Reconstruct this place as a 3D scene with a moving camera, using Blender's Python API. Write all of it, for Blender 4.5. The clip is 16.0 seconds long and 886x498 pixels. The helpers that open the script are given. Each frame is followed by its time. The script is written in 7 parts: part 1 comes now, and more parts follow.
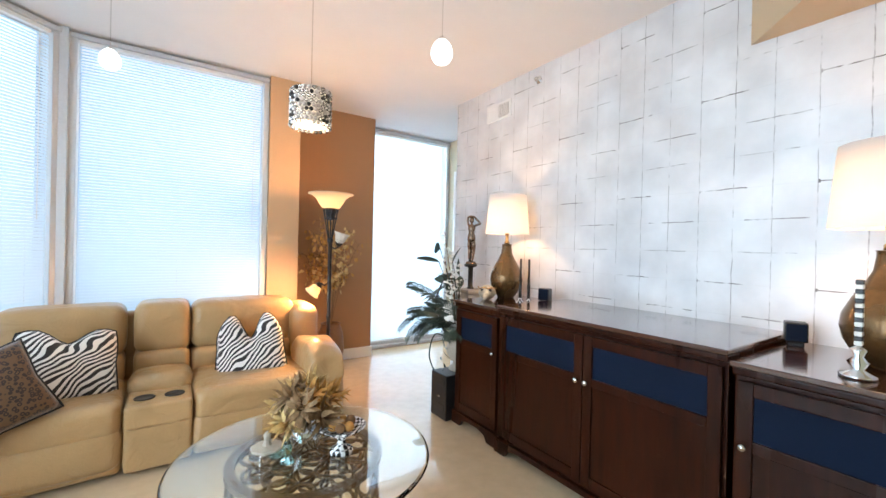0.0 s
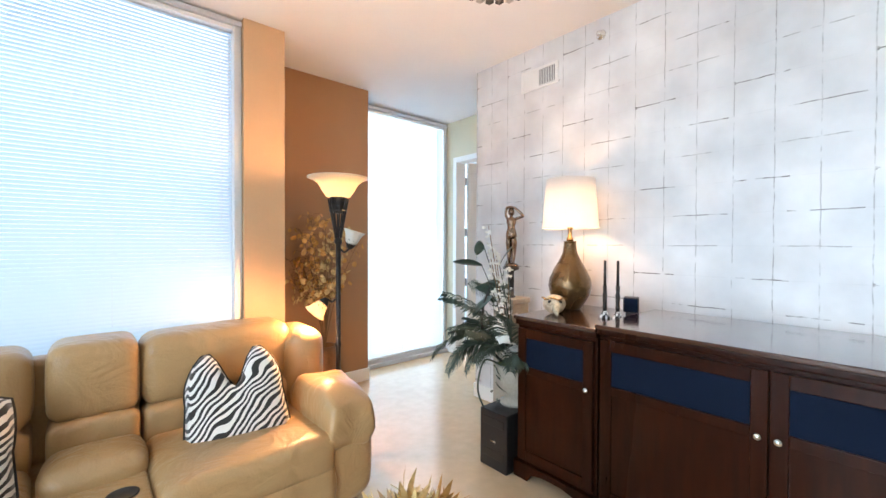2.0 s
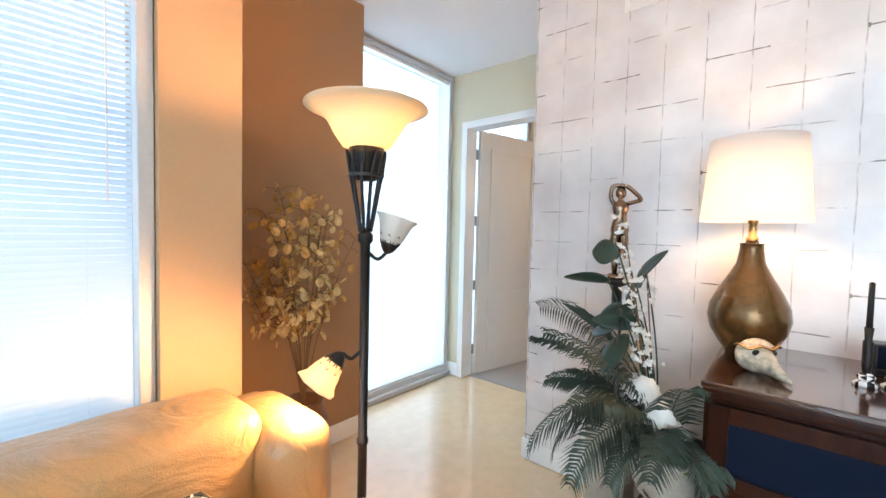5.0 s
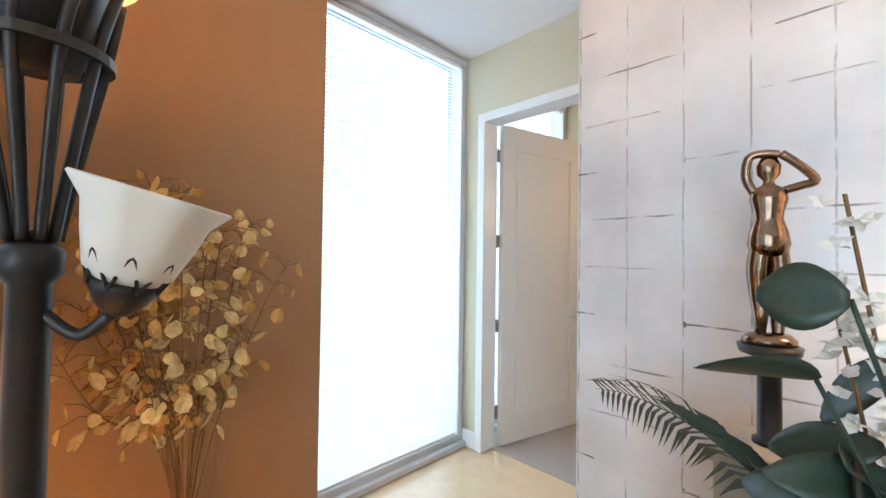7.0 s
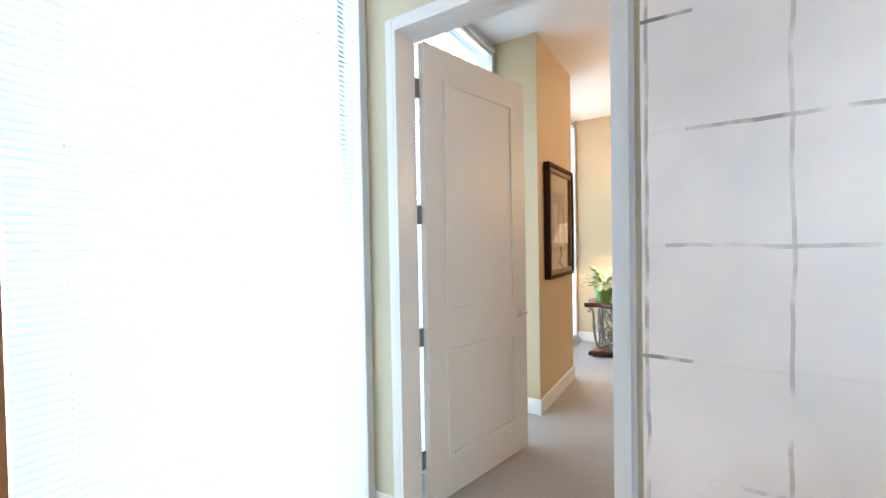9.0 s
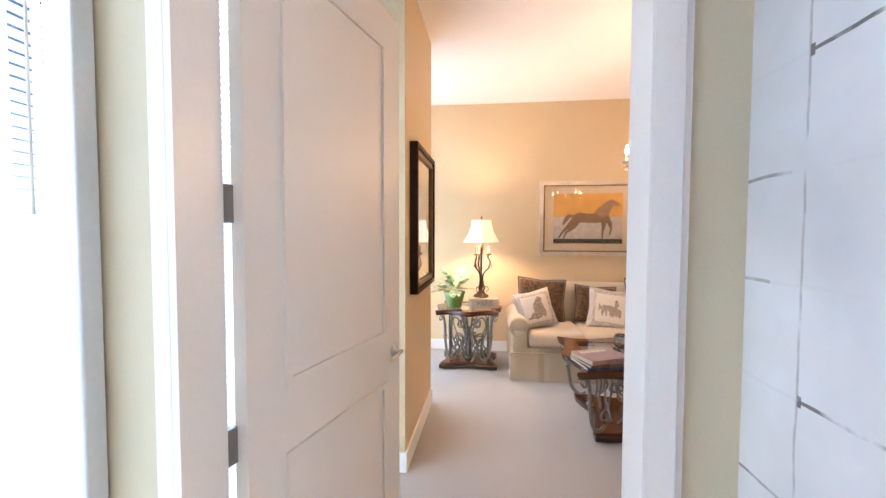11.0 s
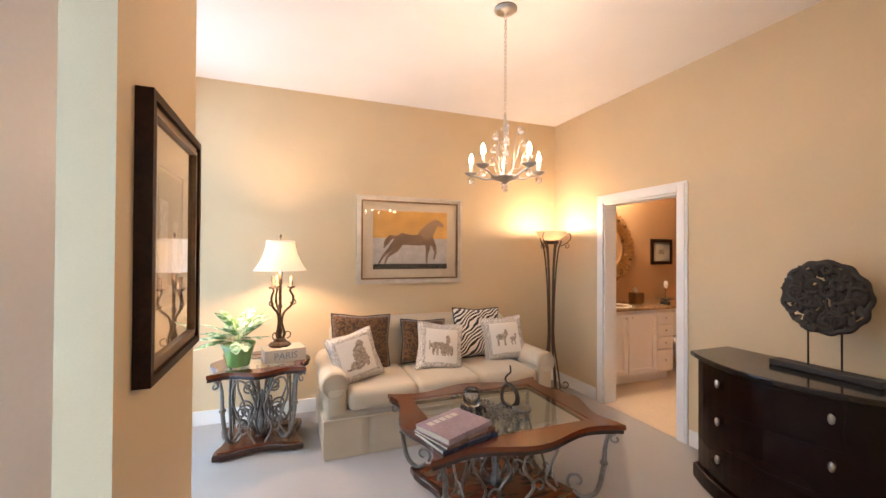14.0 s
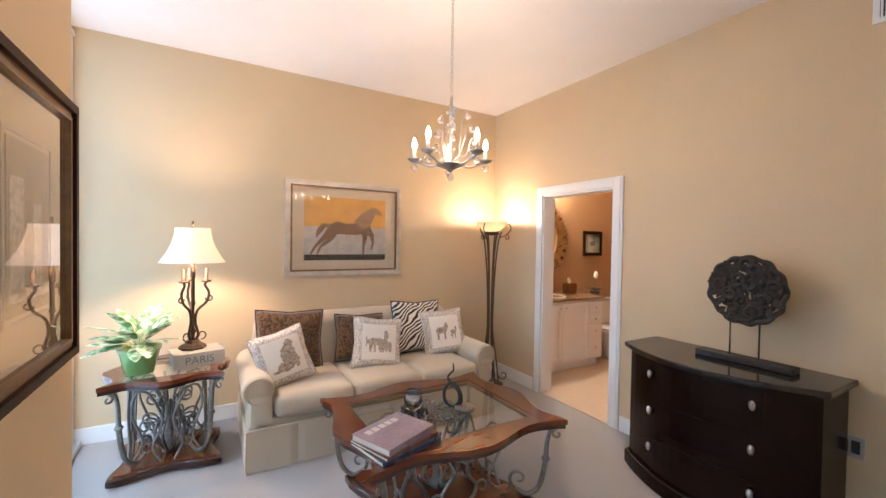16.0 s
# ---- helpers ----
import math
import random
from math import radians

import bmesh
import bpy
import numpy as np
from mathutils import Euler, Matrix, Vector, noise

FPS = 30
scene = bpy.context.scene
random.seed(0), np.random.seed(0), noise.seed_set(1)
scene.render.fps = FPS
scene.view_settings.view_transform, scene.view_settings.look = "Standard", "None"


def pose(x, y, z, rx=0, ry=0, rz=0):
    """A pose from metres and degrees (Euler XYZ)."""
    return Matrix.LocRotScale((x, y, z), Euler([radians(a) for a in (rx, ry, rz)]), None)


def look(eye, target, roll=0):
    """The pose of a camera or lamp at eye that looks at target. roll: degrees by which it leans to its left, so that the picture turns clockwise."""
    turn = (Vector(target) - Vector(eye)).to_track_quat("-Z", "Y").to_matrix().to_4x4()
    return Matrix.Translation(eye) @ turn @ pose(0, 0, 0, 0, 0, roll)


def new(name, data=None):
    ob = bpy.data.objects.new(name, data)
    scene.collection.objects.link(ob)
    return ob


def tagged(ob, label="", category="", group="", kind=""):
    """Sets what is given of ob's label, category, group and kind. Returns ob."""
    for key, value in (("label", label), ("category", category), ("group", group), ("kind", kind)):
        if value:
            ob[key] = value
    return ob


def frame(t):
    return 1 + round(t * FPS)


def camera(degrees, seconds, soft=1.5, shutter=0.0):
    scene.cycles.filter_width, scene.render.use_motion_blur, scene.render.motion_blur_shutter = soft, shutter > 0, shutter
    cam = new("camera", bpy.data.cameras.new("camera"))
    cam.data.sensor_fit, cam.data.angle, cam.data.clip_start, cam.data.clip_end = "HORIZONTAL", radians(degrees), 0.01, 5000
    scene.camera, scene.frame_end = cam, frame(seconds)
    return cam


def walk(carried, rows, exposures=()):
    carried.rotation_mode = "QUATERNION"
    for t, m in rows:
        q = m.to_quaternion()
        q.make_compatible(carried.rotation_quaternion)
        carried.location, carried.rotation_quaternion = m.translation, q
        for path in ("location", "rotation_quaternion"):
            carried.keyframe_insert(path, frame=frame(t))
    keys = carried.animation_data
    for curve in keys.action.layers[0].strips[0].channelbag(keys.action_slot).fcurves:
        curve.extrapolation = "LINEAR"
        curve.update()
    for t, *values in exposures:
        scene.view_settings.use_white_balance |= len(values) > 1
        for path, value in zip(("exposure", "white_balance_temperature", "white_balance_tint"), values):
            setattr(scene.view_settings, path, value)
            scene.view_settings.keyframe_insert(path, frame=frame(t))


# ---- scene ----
cam = camera(95.7, 16.0)
PATH = [
    (0, (0.26, 0.143, 1.389), (1.376, 1.802, 1.38), 1.4),
    (0.5, (0.267, 0.39, 1.379), (1.429, 2.017, 1.388), 1.6),
    (1, (0.235, 0.641, 1.388), (1.436, 2.24, 1.401), 1.7),
    (1.5, (0.215, 0.915, 1.392), (1.472, 2.471, 1.389), 0.9),
    (2, (0.204, 1.198, 1.406), (1.519, 2.704, 1.381), 0.2),
    (2.5, (0.189, 1.447, 1.42), (1.546, 2.915, 1.363), -0.8),
    (3, (0.208, 1.679, 1.409), (1.606, 3.107, 1.343), -0.6),
    (3.5, (0.27, 1.914, 1.413), (1.706, 3.303, 1.324), -0.3),
    (4, (0.355, 2.132, 1.423), (1.841, 3.467, 1.321), 0.7),
    (4.5, (0.451, 2.36, 1.448), (1.973, 3.653, 1.342), 1.5),
    (6.8, (1.294, 2.996, 1.43), (2.727, 4.391, 1.476), 0.8),
    (7, (1.395, 3.037, 1.43), (2.801, 4.458, 1.471), 0.8),
    (7.5, (1.615, 3.181, 1.448), (2.973, 4.649, 1.47), 0.2),
    (8, (1.808, 3.328, 1.429), (3.209, 4.755, 1.431), -0.2),
    (8.5, (1.981, 3.521, 1.421), (3.532, 4.783, 1.404), -0.8),
    (9, (2.144, 3.7, 1.414), (3.833, 4.77, 1.378), -1.0),
    (9.2, (2.215, 3.777, 1.411), (3.953, 4.766, 1.366), -1.0),
    (11.3, (3.011, 4.266, 1.488), (5.006, 4.391, 1.419), -0.1),
    (11.5, (3.095, 4.271, 1.484), (5.094, 4.315, 1.427), -0.4),
    (12, (3.297, 4.292, 1.494), (5.289, 4.117, 1.454), -0.5),
    (12.5, (3.491, 4.317, 1.498), (5.456, 3.943, 1.484), -0.5),
    (13, (3.636, 4.322, 1.504), (5.562, 3.781, 1.511), -0.4),
    (13.5, (3.758, 4.312, 1.514), (5.653, 3.676, 1.534), -0.2),
    (14, (3.853, 4.304, 1.528), (5.721, 3.588, 1.546), 0.3),
    (14.5, (3.91, 4.293, 1.534), (5.742, 3.489, 1.542), 0.6),
    (15, (3.96, 4.284, 1.538), (5.763, 3.418, 1.53), 1.0),
    (15.5, (4.005, 4.273, 1.548), (5.77, 3.334, 1.524), 1.1),
    (16, (4.031, 4.264, 1.552), (5.76, 3.26, 1.514), 0.9),
]
walk(cam, [(t, look(eye, target, roll)) for t, eye, target, roll in PATH],
     [(0, 0, 6100, 10), (8, 0, 6200, 10), (9.2, 0.05, 6300, 10), (11.5, 0.27, 6600, 21), (12.5, 0.20, 6850, 21), (13, 0.14, 6600, 19), (14, 0.05, 6200, 16), (16, 0.02, 5500, 13)])

# ---- world, daylight and lamps ----
world = bpy.data.worlds.new("sky")
scene.world = world
world.use_nodes = True
sky = world.node_tree.nodes.new("ShaderNodeTexSky")
sky.sky_type, sky.sun_disc = "NISHITA", False
sky.sun_elevation, sky.sun_rotation = radians(48), radians(200)
world.node_tree.nodes["Background"].inputs["Strength"].default_value = 0.06
world.node_tree.links.new(sky.outputs["Color"], world.node_tree.nodes["Background"].inputs["Color"])
sun = new("sun", bpy.data.lights.new("sun", "SUN"))
sun.data.energy, sun.data.angle, sun.data.color = 3.0, radians(0.5), (1, 0.95, 0.88)
sun.rotation_euler = (radians(42), 0, radians(-20))
DAY = (0.78, 0.91, 1.0)
WARM = (1.0, 0.66, 0.40)
AMBER = (1.0, 0.50, 0.20)
W_BAY, W_HALL, W_SIT, W_SIDE = 6.5, 18.0, 20.0, 20.0
LAMP_POWER = 17.0


def bulb_light(name, x, y, z, watts, radius=0.03, colour=WARM):
    li = bpy.data.lights.new(name, "POINT")
    li.energy, li.shadow_soft_size, li.color = watts, radius, colour
    ob = new(name, li)
    ob.location = (x, y, z)
    return ob

# ---- shared building helpers ----


def link_mesh(name, bm, mat=None, parent=None, smooth=False):
    me = bpy.data.meshes.new(name)
    bmesh.ops.recalc_face_normals(bm, faces=bm.faces)
    bm.to_mesh(me)
    bm.free()
    if mat:
        me.materials.append(mat)
    if smooth:
        for p in me.polygons:
            p.use_smooth = True
    ob = new(name, me)
    if parent:
        ob.parent = parent
    return ob


def part(name, bm, mat, parent, label="", smooth=False):
    ob = link_mesh(name, bm, mat, parent, smooth)
    return tagged(ob, label)


def thing(name, label, category, m=None, group="", kind=""):
    ob = new(name)
    ob.empty_display_size = 0.1
    if m is not None:
        ob.matrix_basis = m
    return tagged(ob, label, category, group, kind)


def block(x0, x1, y0, y1, z0, z1, bevel=0.0, bm=None, seg=2):
    own = bmesh.new()
    v = bmesh.ops.create_cube(own, size=1)["verts"]
    for p in v:
        p.co = Vector((x0 + (p.co.x + 0.5) * (x1 - x0), y0 + (p.co.y + 0.5) * (y1 - y0), z0 + (p.co.z + 0.5) * (z1 - z0)))
    if bevel:
        bmesh.ops.bevel(own, geom=own.edges[:], offset=bevel, segments=seg, profile=0.5, affect="EDGES")
    return merge(bm, own)


def merge(bm, own):
    if bm is None:
        return own
    me = bpy.data.meshes.new("tmp")
    own.to_mesh(me)
    own.free()
    bm.from_mesh(me)
    bpy.data.meshes.remove(me)
    return bm


def moved(bm, m):
    bmesh.ops.transform(bm, matrix=m, verts=bm.verts[:])
    return bm


def lathe(profile, n=24, bm=None, cap=True, wave=None):
    """profile: (radius, height) pairs turned round z."""
    own = bmesh.new()
    rings = []
    for r, z in profile:
        ring = []
        for i in range(n):
            a = 2 * math.pi * i / n
            k = wave(a, z) if wave else 1
            ring.append(own.verts.new((r * k * math.cos(a), r * k * math.sin(a), z)))
        rings.append(ring)
    for a, b in zip(rings, rings[1:]):
        for i in range(n):
            own.faces.new((a[i], a[(i + 1) % n], b[(i + 1) % n], b[i]))
    if cap:
        if profile[0][0] > 1e-4:
            own.faces.new(rings[0][::-1])
        if profile[-1][0] > 1e-4:
            own.faces.new(rings[-1])
    return merge(bm, own)


def tube(points, r, n=8, bm=None, taper=None, flat=1.0):
    """A swept bar along points; r: radius, taper: list of factors."""
    own = bmesh.new()
    pts = [Vector(p) for p in points]
    rings = []
    up = Vector((0, 0, 1))
    last = None
    for i, p in enumerate(pts):
        d = (pts[min(i + 1, len(pts) - 1)] - pts[max(i - 1, 0)]).normalized()
        if last is None:
            s = d.cross(up)
            if s.length < 0.05:
                s = d.cross(Vector((0, 1, 0)))
        else:
            s = last - d * last.dot(d)
        s.normalize()
        last = s
        u = s.cross(d)
        k = r * (taper[i] if taper else 1)
        rings.append([own.verts.new(p + s * (k * math.cos(2 * math.pi * j / n)) + u * (k * flat * math.sin(2 * math.pi * j / n))) for j in range(n)])
    for a, b in zip(rings, rings[1:]):
        for j in range(n):
            own.faces.new((a[j], a[(j + 1) % n], b[(j + 1) % n], b[j]))
    own.faces.new(rings[0][::-1])
    own.faces.new(rings[-1])
    return merge(bm, own)


def curve_pts(ctrl, steps=8, closed=False):
    """Catmull-Rom points through the control points."""
    c = [Vector(p) for p in ctrl]
    out = []
    n = len(c)
    for i in range(n if closed else n - 1):
        if closed:
            p0, p1, p2, p3 = (c[(i + k) % n] for k in (-1, 0, 1, 2))
        else:
            p0, p1, p2, p3 = c[max(i - 1, 0)], c[i], c[i + 1], c[min(i + 2, n - 1)]
        for k in range(steps):
            t = k / steps
            out.append(0.5 * (2 * p1 + (p2 - p0) * t + (2 * p0 - 5 * p1 + 4 * p2 - p3) * t * t + (3 * p1 - p0 - 3 * p2 + p3) * t ** 3))
    if not closed:
        out.append(c[-1])
    return out


def spiral(cx, cz, r0, r1, a0, a1, n=18, y=0.0):
    """Points of a scroll in the xz plane."""
    return [Vector((cx + (r0 + (r1 - r0) * k / n) * math.cos(a0 + (a1 - a0) * k / n), y, cz + (r0 + (r1 - r0) * k / n) * math.sin(a0 + (a1 - a0) * k / n))) for k in range(n + 1)]


def slab(outline, z0, z1, bevel=0.0, bm=None, seg=2):
    """A plate with the given outline (x, y)."""
    own = bmesh.new()
    f = own.faces.new([own.verts.new((x, y, z0)) for x, y in outline])
    ex = bmesh.ops.extrude_face_region(own, geom=[f])
    top = [g for g in ex["geom"] if isinstance(g, bmesh.types.BMVert)]
    bmesh.ops.translate(own, verts=top, vec=(0, 0, z1 - z0))
    if bevel:
        ed = [e for e in own.edges if abs(e.verts[0].co.z - e.verts[1].co.z) < 1e-5]
        bmesh.ops.bevel(own, geom=ed, offset=bevel, segments=seg, profile=0.5, affect="EDGES")
    return merge(bm, own)


def ring_slab(outer, inner, z0, z1, bm=None):
    """A frame plate between two outlines with the same number of points."""
    own = bmesh.new()
    n = len(outer)
    lv = [[own.verts.new((x, y, z)) for x, y in o] for o, z in ((outer, z0), (outer, z1), (inner, z1), (inner, z0))]
    for a, b in ((0, 1), (1, 2), (2, 3), (3, 0)):
        for i in range(n):
            own.faces.new((lv[a][i], lv[a][(i + 1) % n], lv[b][(i + 1) % n], lv[b][i]))
    return merge(bm, own)


def cushion(w, d, h, puff=0.35, seed=0, n=14, dent=0.0, bm=None, power=2.6):
    """A soft pad centred at the origin, w x d x h, with full middle and thin, slightly wavy rim."""
    own = bmesh.new()
    rnd = random.Random(seed)
    ph = [rnd.uniform(0, 6.28) for _ in range(4)]
    grid = {}
    for s in (1, -1):
        for i in range(n + 1):
            for j in range(n + 1):
                u, v = 2 * i / n - 1, 2 * j / n - 1
                rim = (1 - abs(u) ** power) * (1 - abs(v) ** power)
                z = s * h / 2 * (puff * (1 if rim > 0 else 0) * min(1, rim * 6) + (1 - puff) * rim ** 0.5)
                z += 0.05 * h * math.sin(3 * u + ph[0]) * math.sin(2.5 * v + ph[1]) * rim
                pinch = 1 - 0.05 * (1 - abs(u)) * (abs(v) ** 3) * 2
                pinch2 = 1 - 0.05 * (1 - abs(v)) * (abs(u) ** 3) * 2
                y = v * d / 2 * pinch
                if dent and v > 0:
                    y -= dent * math.exp(-(u / 0.38) ** 2) * v
                    y -= dent * 0.35 * max(0, abs(u) - 0.55) ** 2 / 0.2 * v
                    z *= 1 - 0.55 * math.exp(-(u / 0.2) ** 2) * v
                    pinch2 *= 1 - 1.6 * dent * v * v
                edge = i in (0, n) or j in (0, n)
                if edge and s < 0:
                    grid[s, i, j] = grid[1, i, j]
                else:
                    grid[s, i, j] = own.verts.new((u * w / 2 * pinch2, y, 0 if edge else z))
        for i in range(n):
            for j in range(n):
                q = [grid[s, i, j], grid[s, i + 1, j], grid[s, i + 1, j + 1], grid[s, i, j + 1]]
                own.faces.new(q if s > 0 else q[::-1])
    return merge(bm, own)


# ---- materials ----


def material(name):
    m = bpy.data.materials.new(name)
    m.use_nodes = True
    return m, m.node_tree, m.node_tree.nodes["Principled BSDF"]


def surface(name, base, rough=0.5, metal=0.0, vary=0.12, scale=3.0, grain=60.0, bump=0.15, dist=0.002, stretch=(1, 1, 1), coat=0.0, spec=0.5, sheen=0.0, second=None, transmission=0.0):
    """A paint, cloth, wood or metal with two scales of variation and fine relief."""
    m, t, b = material(name)
    N, L = t.nodes, t.links
    tc = N.new("ShaderNodeTexCoord")
    mp = N.new("ShaderNodeMapping")
    mp.inputs["Scale"].default_value = stretch
    L.new(tc.outputs["Object"], mp.inputs["Vector"])
    n1, n2 = N.new("ShaderNodeTexNoise"), N.new("ShaderNodeTexNoise")
    n1.inputs["Scale"].default_value, n1.inputs["Detail"].default_value = scale, 4
    n2.inputs["Scale"].default_value, n2.inputs["Detail"].default_value = grain, 3
    L.new(mp.outputs["Vector"], n1.inputs["Vector"])
    L.new(mp.outputs["Vector"], n2.inputs["Vector"])
    add = N.new("ShaderNodeMath")
    add.operation = "ADD"
    L.new(n1.outputs["Fac"], add.inputs[0])
    L.new(n2.outputs["Fac"], add.inputs[1])
    ramp = N.new("ShaderNodeValToRGB")
    second = second or tuple(c * (1 - vary) for c in base)
    top = tuple(min(1, c * (1 + vary * 0.6)) for c in base)
    ramp.color_ramp.elements[0].position, ramp.color_ramp.elements[1].position = 0.35, 0.68
    ramp.color_ramp.elements[0].color, ramp.color_ramp.elements[1].color = (*second, 1), (*top, 1)
    half = N.new("ShaderNodeMath")
    half.operation = "MULTIPLY"
    half.inputs[1].default_value = 0.5
    L.new(add.outputs[0], half.inputs[0])
    L.new(half.outputs[0], ramp.inputs["Fac"])
    L.new(ramp.outputs["Color"], b.inputs["Base Color"])
    rr = N.new("ShaderNodeMapRange")
    rr.inputs["To Min"].default_value, rr.inputs["To Max"].default_value = max(0.02, rough - 0.07), min(1, rough + 0.09)
    L.new(n1.outputs["Fac"], rr.inputs["Value"])
    L.new(rr.outputs["Result"], b.inputs["Roughness"])
    b.inputs["Metallic"].default_value = metal
    b.inputs["Coat Weight"].default_value = coat
    b.inputs["Coat Roughness"].default_value = 0.12
    b.inputs["Specular IOR Level"].default_value = spec
    b.inputs["Sheen Weight"].default_value = sheen
    b.inputs["Transmission Weight"].default_value = transmission
    if bump:
        bp = N.new("ShaderNodeBump")
        bp.inputs["Strength"].default_value, bp.inputs["Distance"].default_value = bump, dist
        L.new(n2.outputs["Fac"], bp.inputs["Height"])
        L.new(bp.outputs["Normal"], b.inputs["Normal"])
    return m


def glow(name, colour, strength):
    m, t, b = material(name)
    b.inputs["Base Color"].default_value = (*colour, 1)
    b.inputs["Emission Color"].default_value = (*colour, 1)
    b.inputs["Emission Strength"].default_value = strength
    return m


def translucent(name, colour, mix=0.5, rough=0.7, emit=0.0, warm=(1, 0.62, 0.3)):
    """Cloth or frosted glass that passes light on as a soft glow."""
    m, t, b = material(name)
    N, L = t.nodes, t.links
    tr = N.new("ShaderNodeBsdfTranslucent")
    tr.inputs["Color"].default_value = (*colour, 1)
    nz = N.new("ShaderNodeTexNoise")
    nz.inputs["Scale"].default_value = 120
    tc = N.new("ShaderNodeTexCoord")
    L.new(tc.outputs["Object"], nz.inputs["Vector"])
    bp = N.new("ShaderNodeBump")
    bp.inputs["Strength"].default_value, bp.inputs["Distance"].default_value = 0.15, 0.001
    L.new(nz.outputs["Fac"], bp.inputs["Height"])
    L.new(bp.outputs["Normal"], b.inputs["Normal"])
    b.inputs["Base Color"].default_value = (*colour, 1)
    b.inputs["Roughness"].default_value = rough
    if emit:
        b.inputs["Emission Color"].default_value = (*warm, 1)
        b.inputs["Emission Strength"].default_value = emit
    mx = N.new("ShaderNodeMixShader")
    mx.inputs[0].default_value = mix
    L.new(b.outputs[0], mx.inputs[1])
    L.new(tr.outputs[0], mx.inputs[2])
    L.new(mx.outputs[0], N["Material Output"].inputs["Surface"])
    return m


def glass(name, colour=(0.9, 0.97, 0.95), rough=0.0, ior=1.45):
    m, t, b = material(name)
    b.inputs["Base Color"].default_value = (*colour, 1)
    b.inputs["Transmission Weight"].default_value = 1
    b.inputs["Roughness"].default_value = rough
    b.inputs["IOR"].default_value = ior
    return m


def math_node(N, op, a=None, b=None, L=None):
    n = N.new("ShaderNodeMath")
    n.operation = op
    for k, v in enumerate((a, b)):
        if v is None:
            continue
        if isinstance(v, (int, float)):
            n.inputs[k].default_value = v
        else:
            L.new(v, n.inputs[k])
    return n.outputs[0]


def wallpaper():
    """Silver leaf squares of 0.17 m with dark broken joints that lap in a basket pattern."""
    m, t, b = material("silver_leaf_wallpaper")
    N, L = t.nodes, t.links
    tc = N.new("ShaderNodeTexCoord")
    sp = N.new("ShaderNodeSeparateXYZ")
    wob = N.new("ShaderNodeTexNoise")
    wob.inputs["Scale"].default_value = 9
    L.new(tc.outputs["Object"], wob.inputs["Vector"])
    L.new(tc.outputs["Object"], sp.inputs[0])
    P = 0.1775
    off = math_node(N, "MULTIPLY", math_node(N, "SUBTRACT", wob.outputs["Fac"], 0.5, L), 0.012, L)
    along = math_node(N, "ADD", math_node(N, "ADD", sp.outputs["X"], sp.outputs["Y"], L), off, L)
    yc = math_node(N, "DIVIDE", math_node(N, "SUBTRACT", 2.86 + 0.75 + 30 * P, along, L), P, L)
    zc = math_node(N, "DIVIDE", math_node(N, "ADD", math_node(N, "ADD", sp.outputs["Z"], off, L), 30 * P - 1.757, L), P, L)

    def near_line(c, width):
        f = math_node(N, "SUBTRACT", math_node(N, "FRACT", math_node(N, "ADD", c, 0.5, L), None, L), 0.5, L)
        return math_node(N, "LESS_THAN", math_node(N, "ABSOLUTE", f, None, L), width, L)

    def between(v, lo, hi):
        return math_node(N, "MULTIPLY", math_node(N, "GREATER_THAN", v, lo, L), math_node(N, "LESS_THAN", v, hi, L), L)

    broken = N.new("ShaderNodeTexNoise")
    broken.inputs["Scale"].default_value, broken.inputs["Detail"].default_value = 14, 3
    L.new(tc.outputs["Object"], broken.inputs["Vector"])
    u = math_node(N, "MODULO", yc, 3.0, L)
    w = math_node(N, "MODULO", math_node(N, "FLOOR", math_node(N, "ADD", zc, 0.5, L), None, L), 3.0, L)
    # dashes lap in threes: dark at the knots, lighter one and two rows below
    one = math_node(N, "MULTIPLY", between(w, -0.5, 0.5), between(u, 0.0, 1.35), L)
    two = math_node(N, "MULTIPLY", between(w, 1.5, 2.5), math_node(N, "MULTIPLY", between(u, 1.3, 2.85), 0.8, L), L)
    three = math_node(N, "MULTIPLY", between(w, 0.5, 1.5), math_node(N, "MULTIPLY", between(u, 1.15, 2.6), 0.5, L), L)
    dash = math_node(N, "MAXIMUM", one, math_node(N, "MAXIMUM", two, three, L), L)
    hor = math_node(N, "MULTIPLY", near_line(zc, 0.017), math_node(N, "ADD", math_node(N, "MULTIPLY", dash, 0.9, L), 0.06, L), L)
    ver = math_node(N, "MULTIPLY", near_line(yc, 0.015), math_node(N, "ADD", math_node(N, "MULTIPLY", between(u, 0.5, 1.5), 0.15, L), 0.45, L), L)
    knot = math_node(N, "MULTIPLY", math_node(N, "MULTIPLY", near_line(zc, 0.05), near_line(yc, 0.05), L), math_node(N, "MULTIPLY", between(w, -0.5, 0.5), math_node(N, "LESS_THAN", u, 0.2, L), L), L)
    hor = math_node(N, "MAXIMUM", hor, knot, L)
    gate = N.new("ShaderNodeMapRange")
    gate.inputs["From Min"].default_value, gate.inputs["From Max"].default_value = 0.38, 0.56
    L.new(broken.outputs["Fac"], gate.inputs["Value"])
    lines = math_node(N, "MULTIPLY", math_node(N, "MAXIMUM", hor, ver, L), gate.outputs["Result"], L)
    cloud = N.new("ShaderNodeTexNoise")
    cloud.inputs["Scale"].default_value, cloud.inputs["Detail"].default_value = 3.2, 6
    L.new(tc.outputs["Object"], cloud.inputs["Vector"])
    ramp = N.new("ShaderNodeValToRGB")
    ramp.color_ramp.elements[0].position, ramp.color_ramp.elements[1].position = 0.3, 0.72
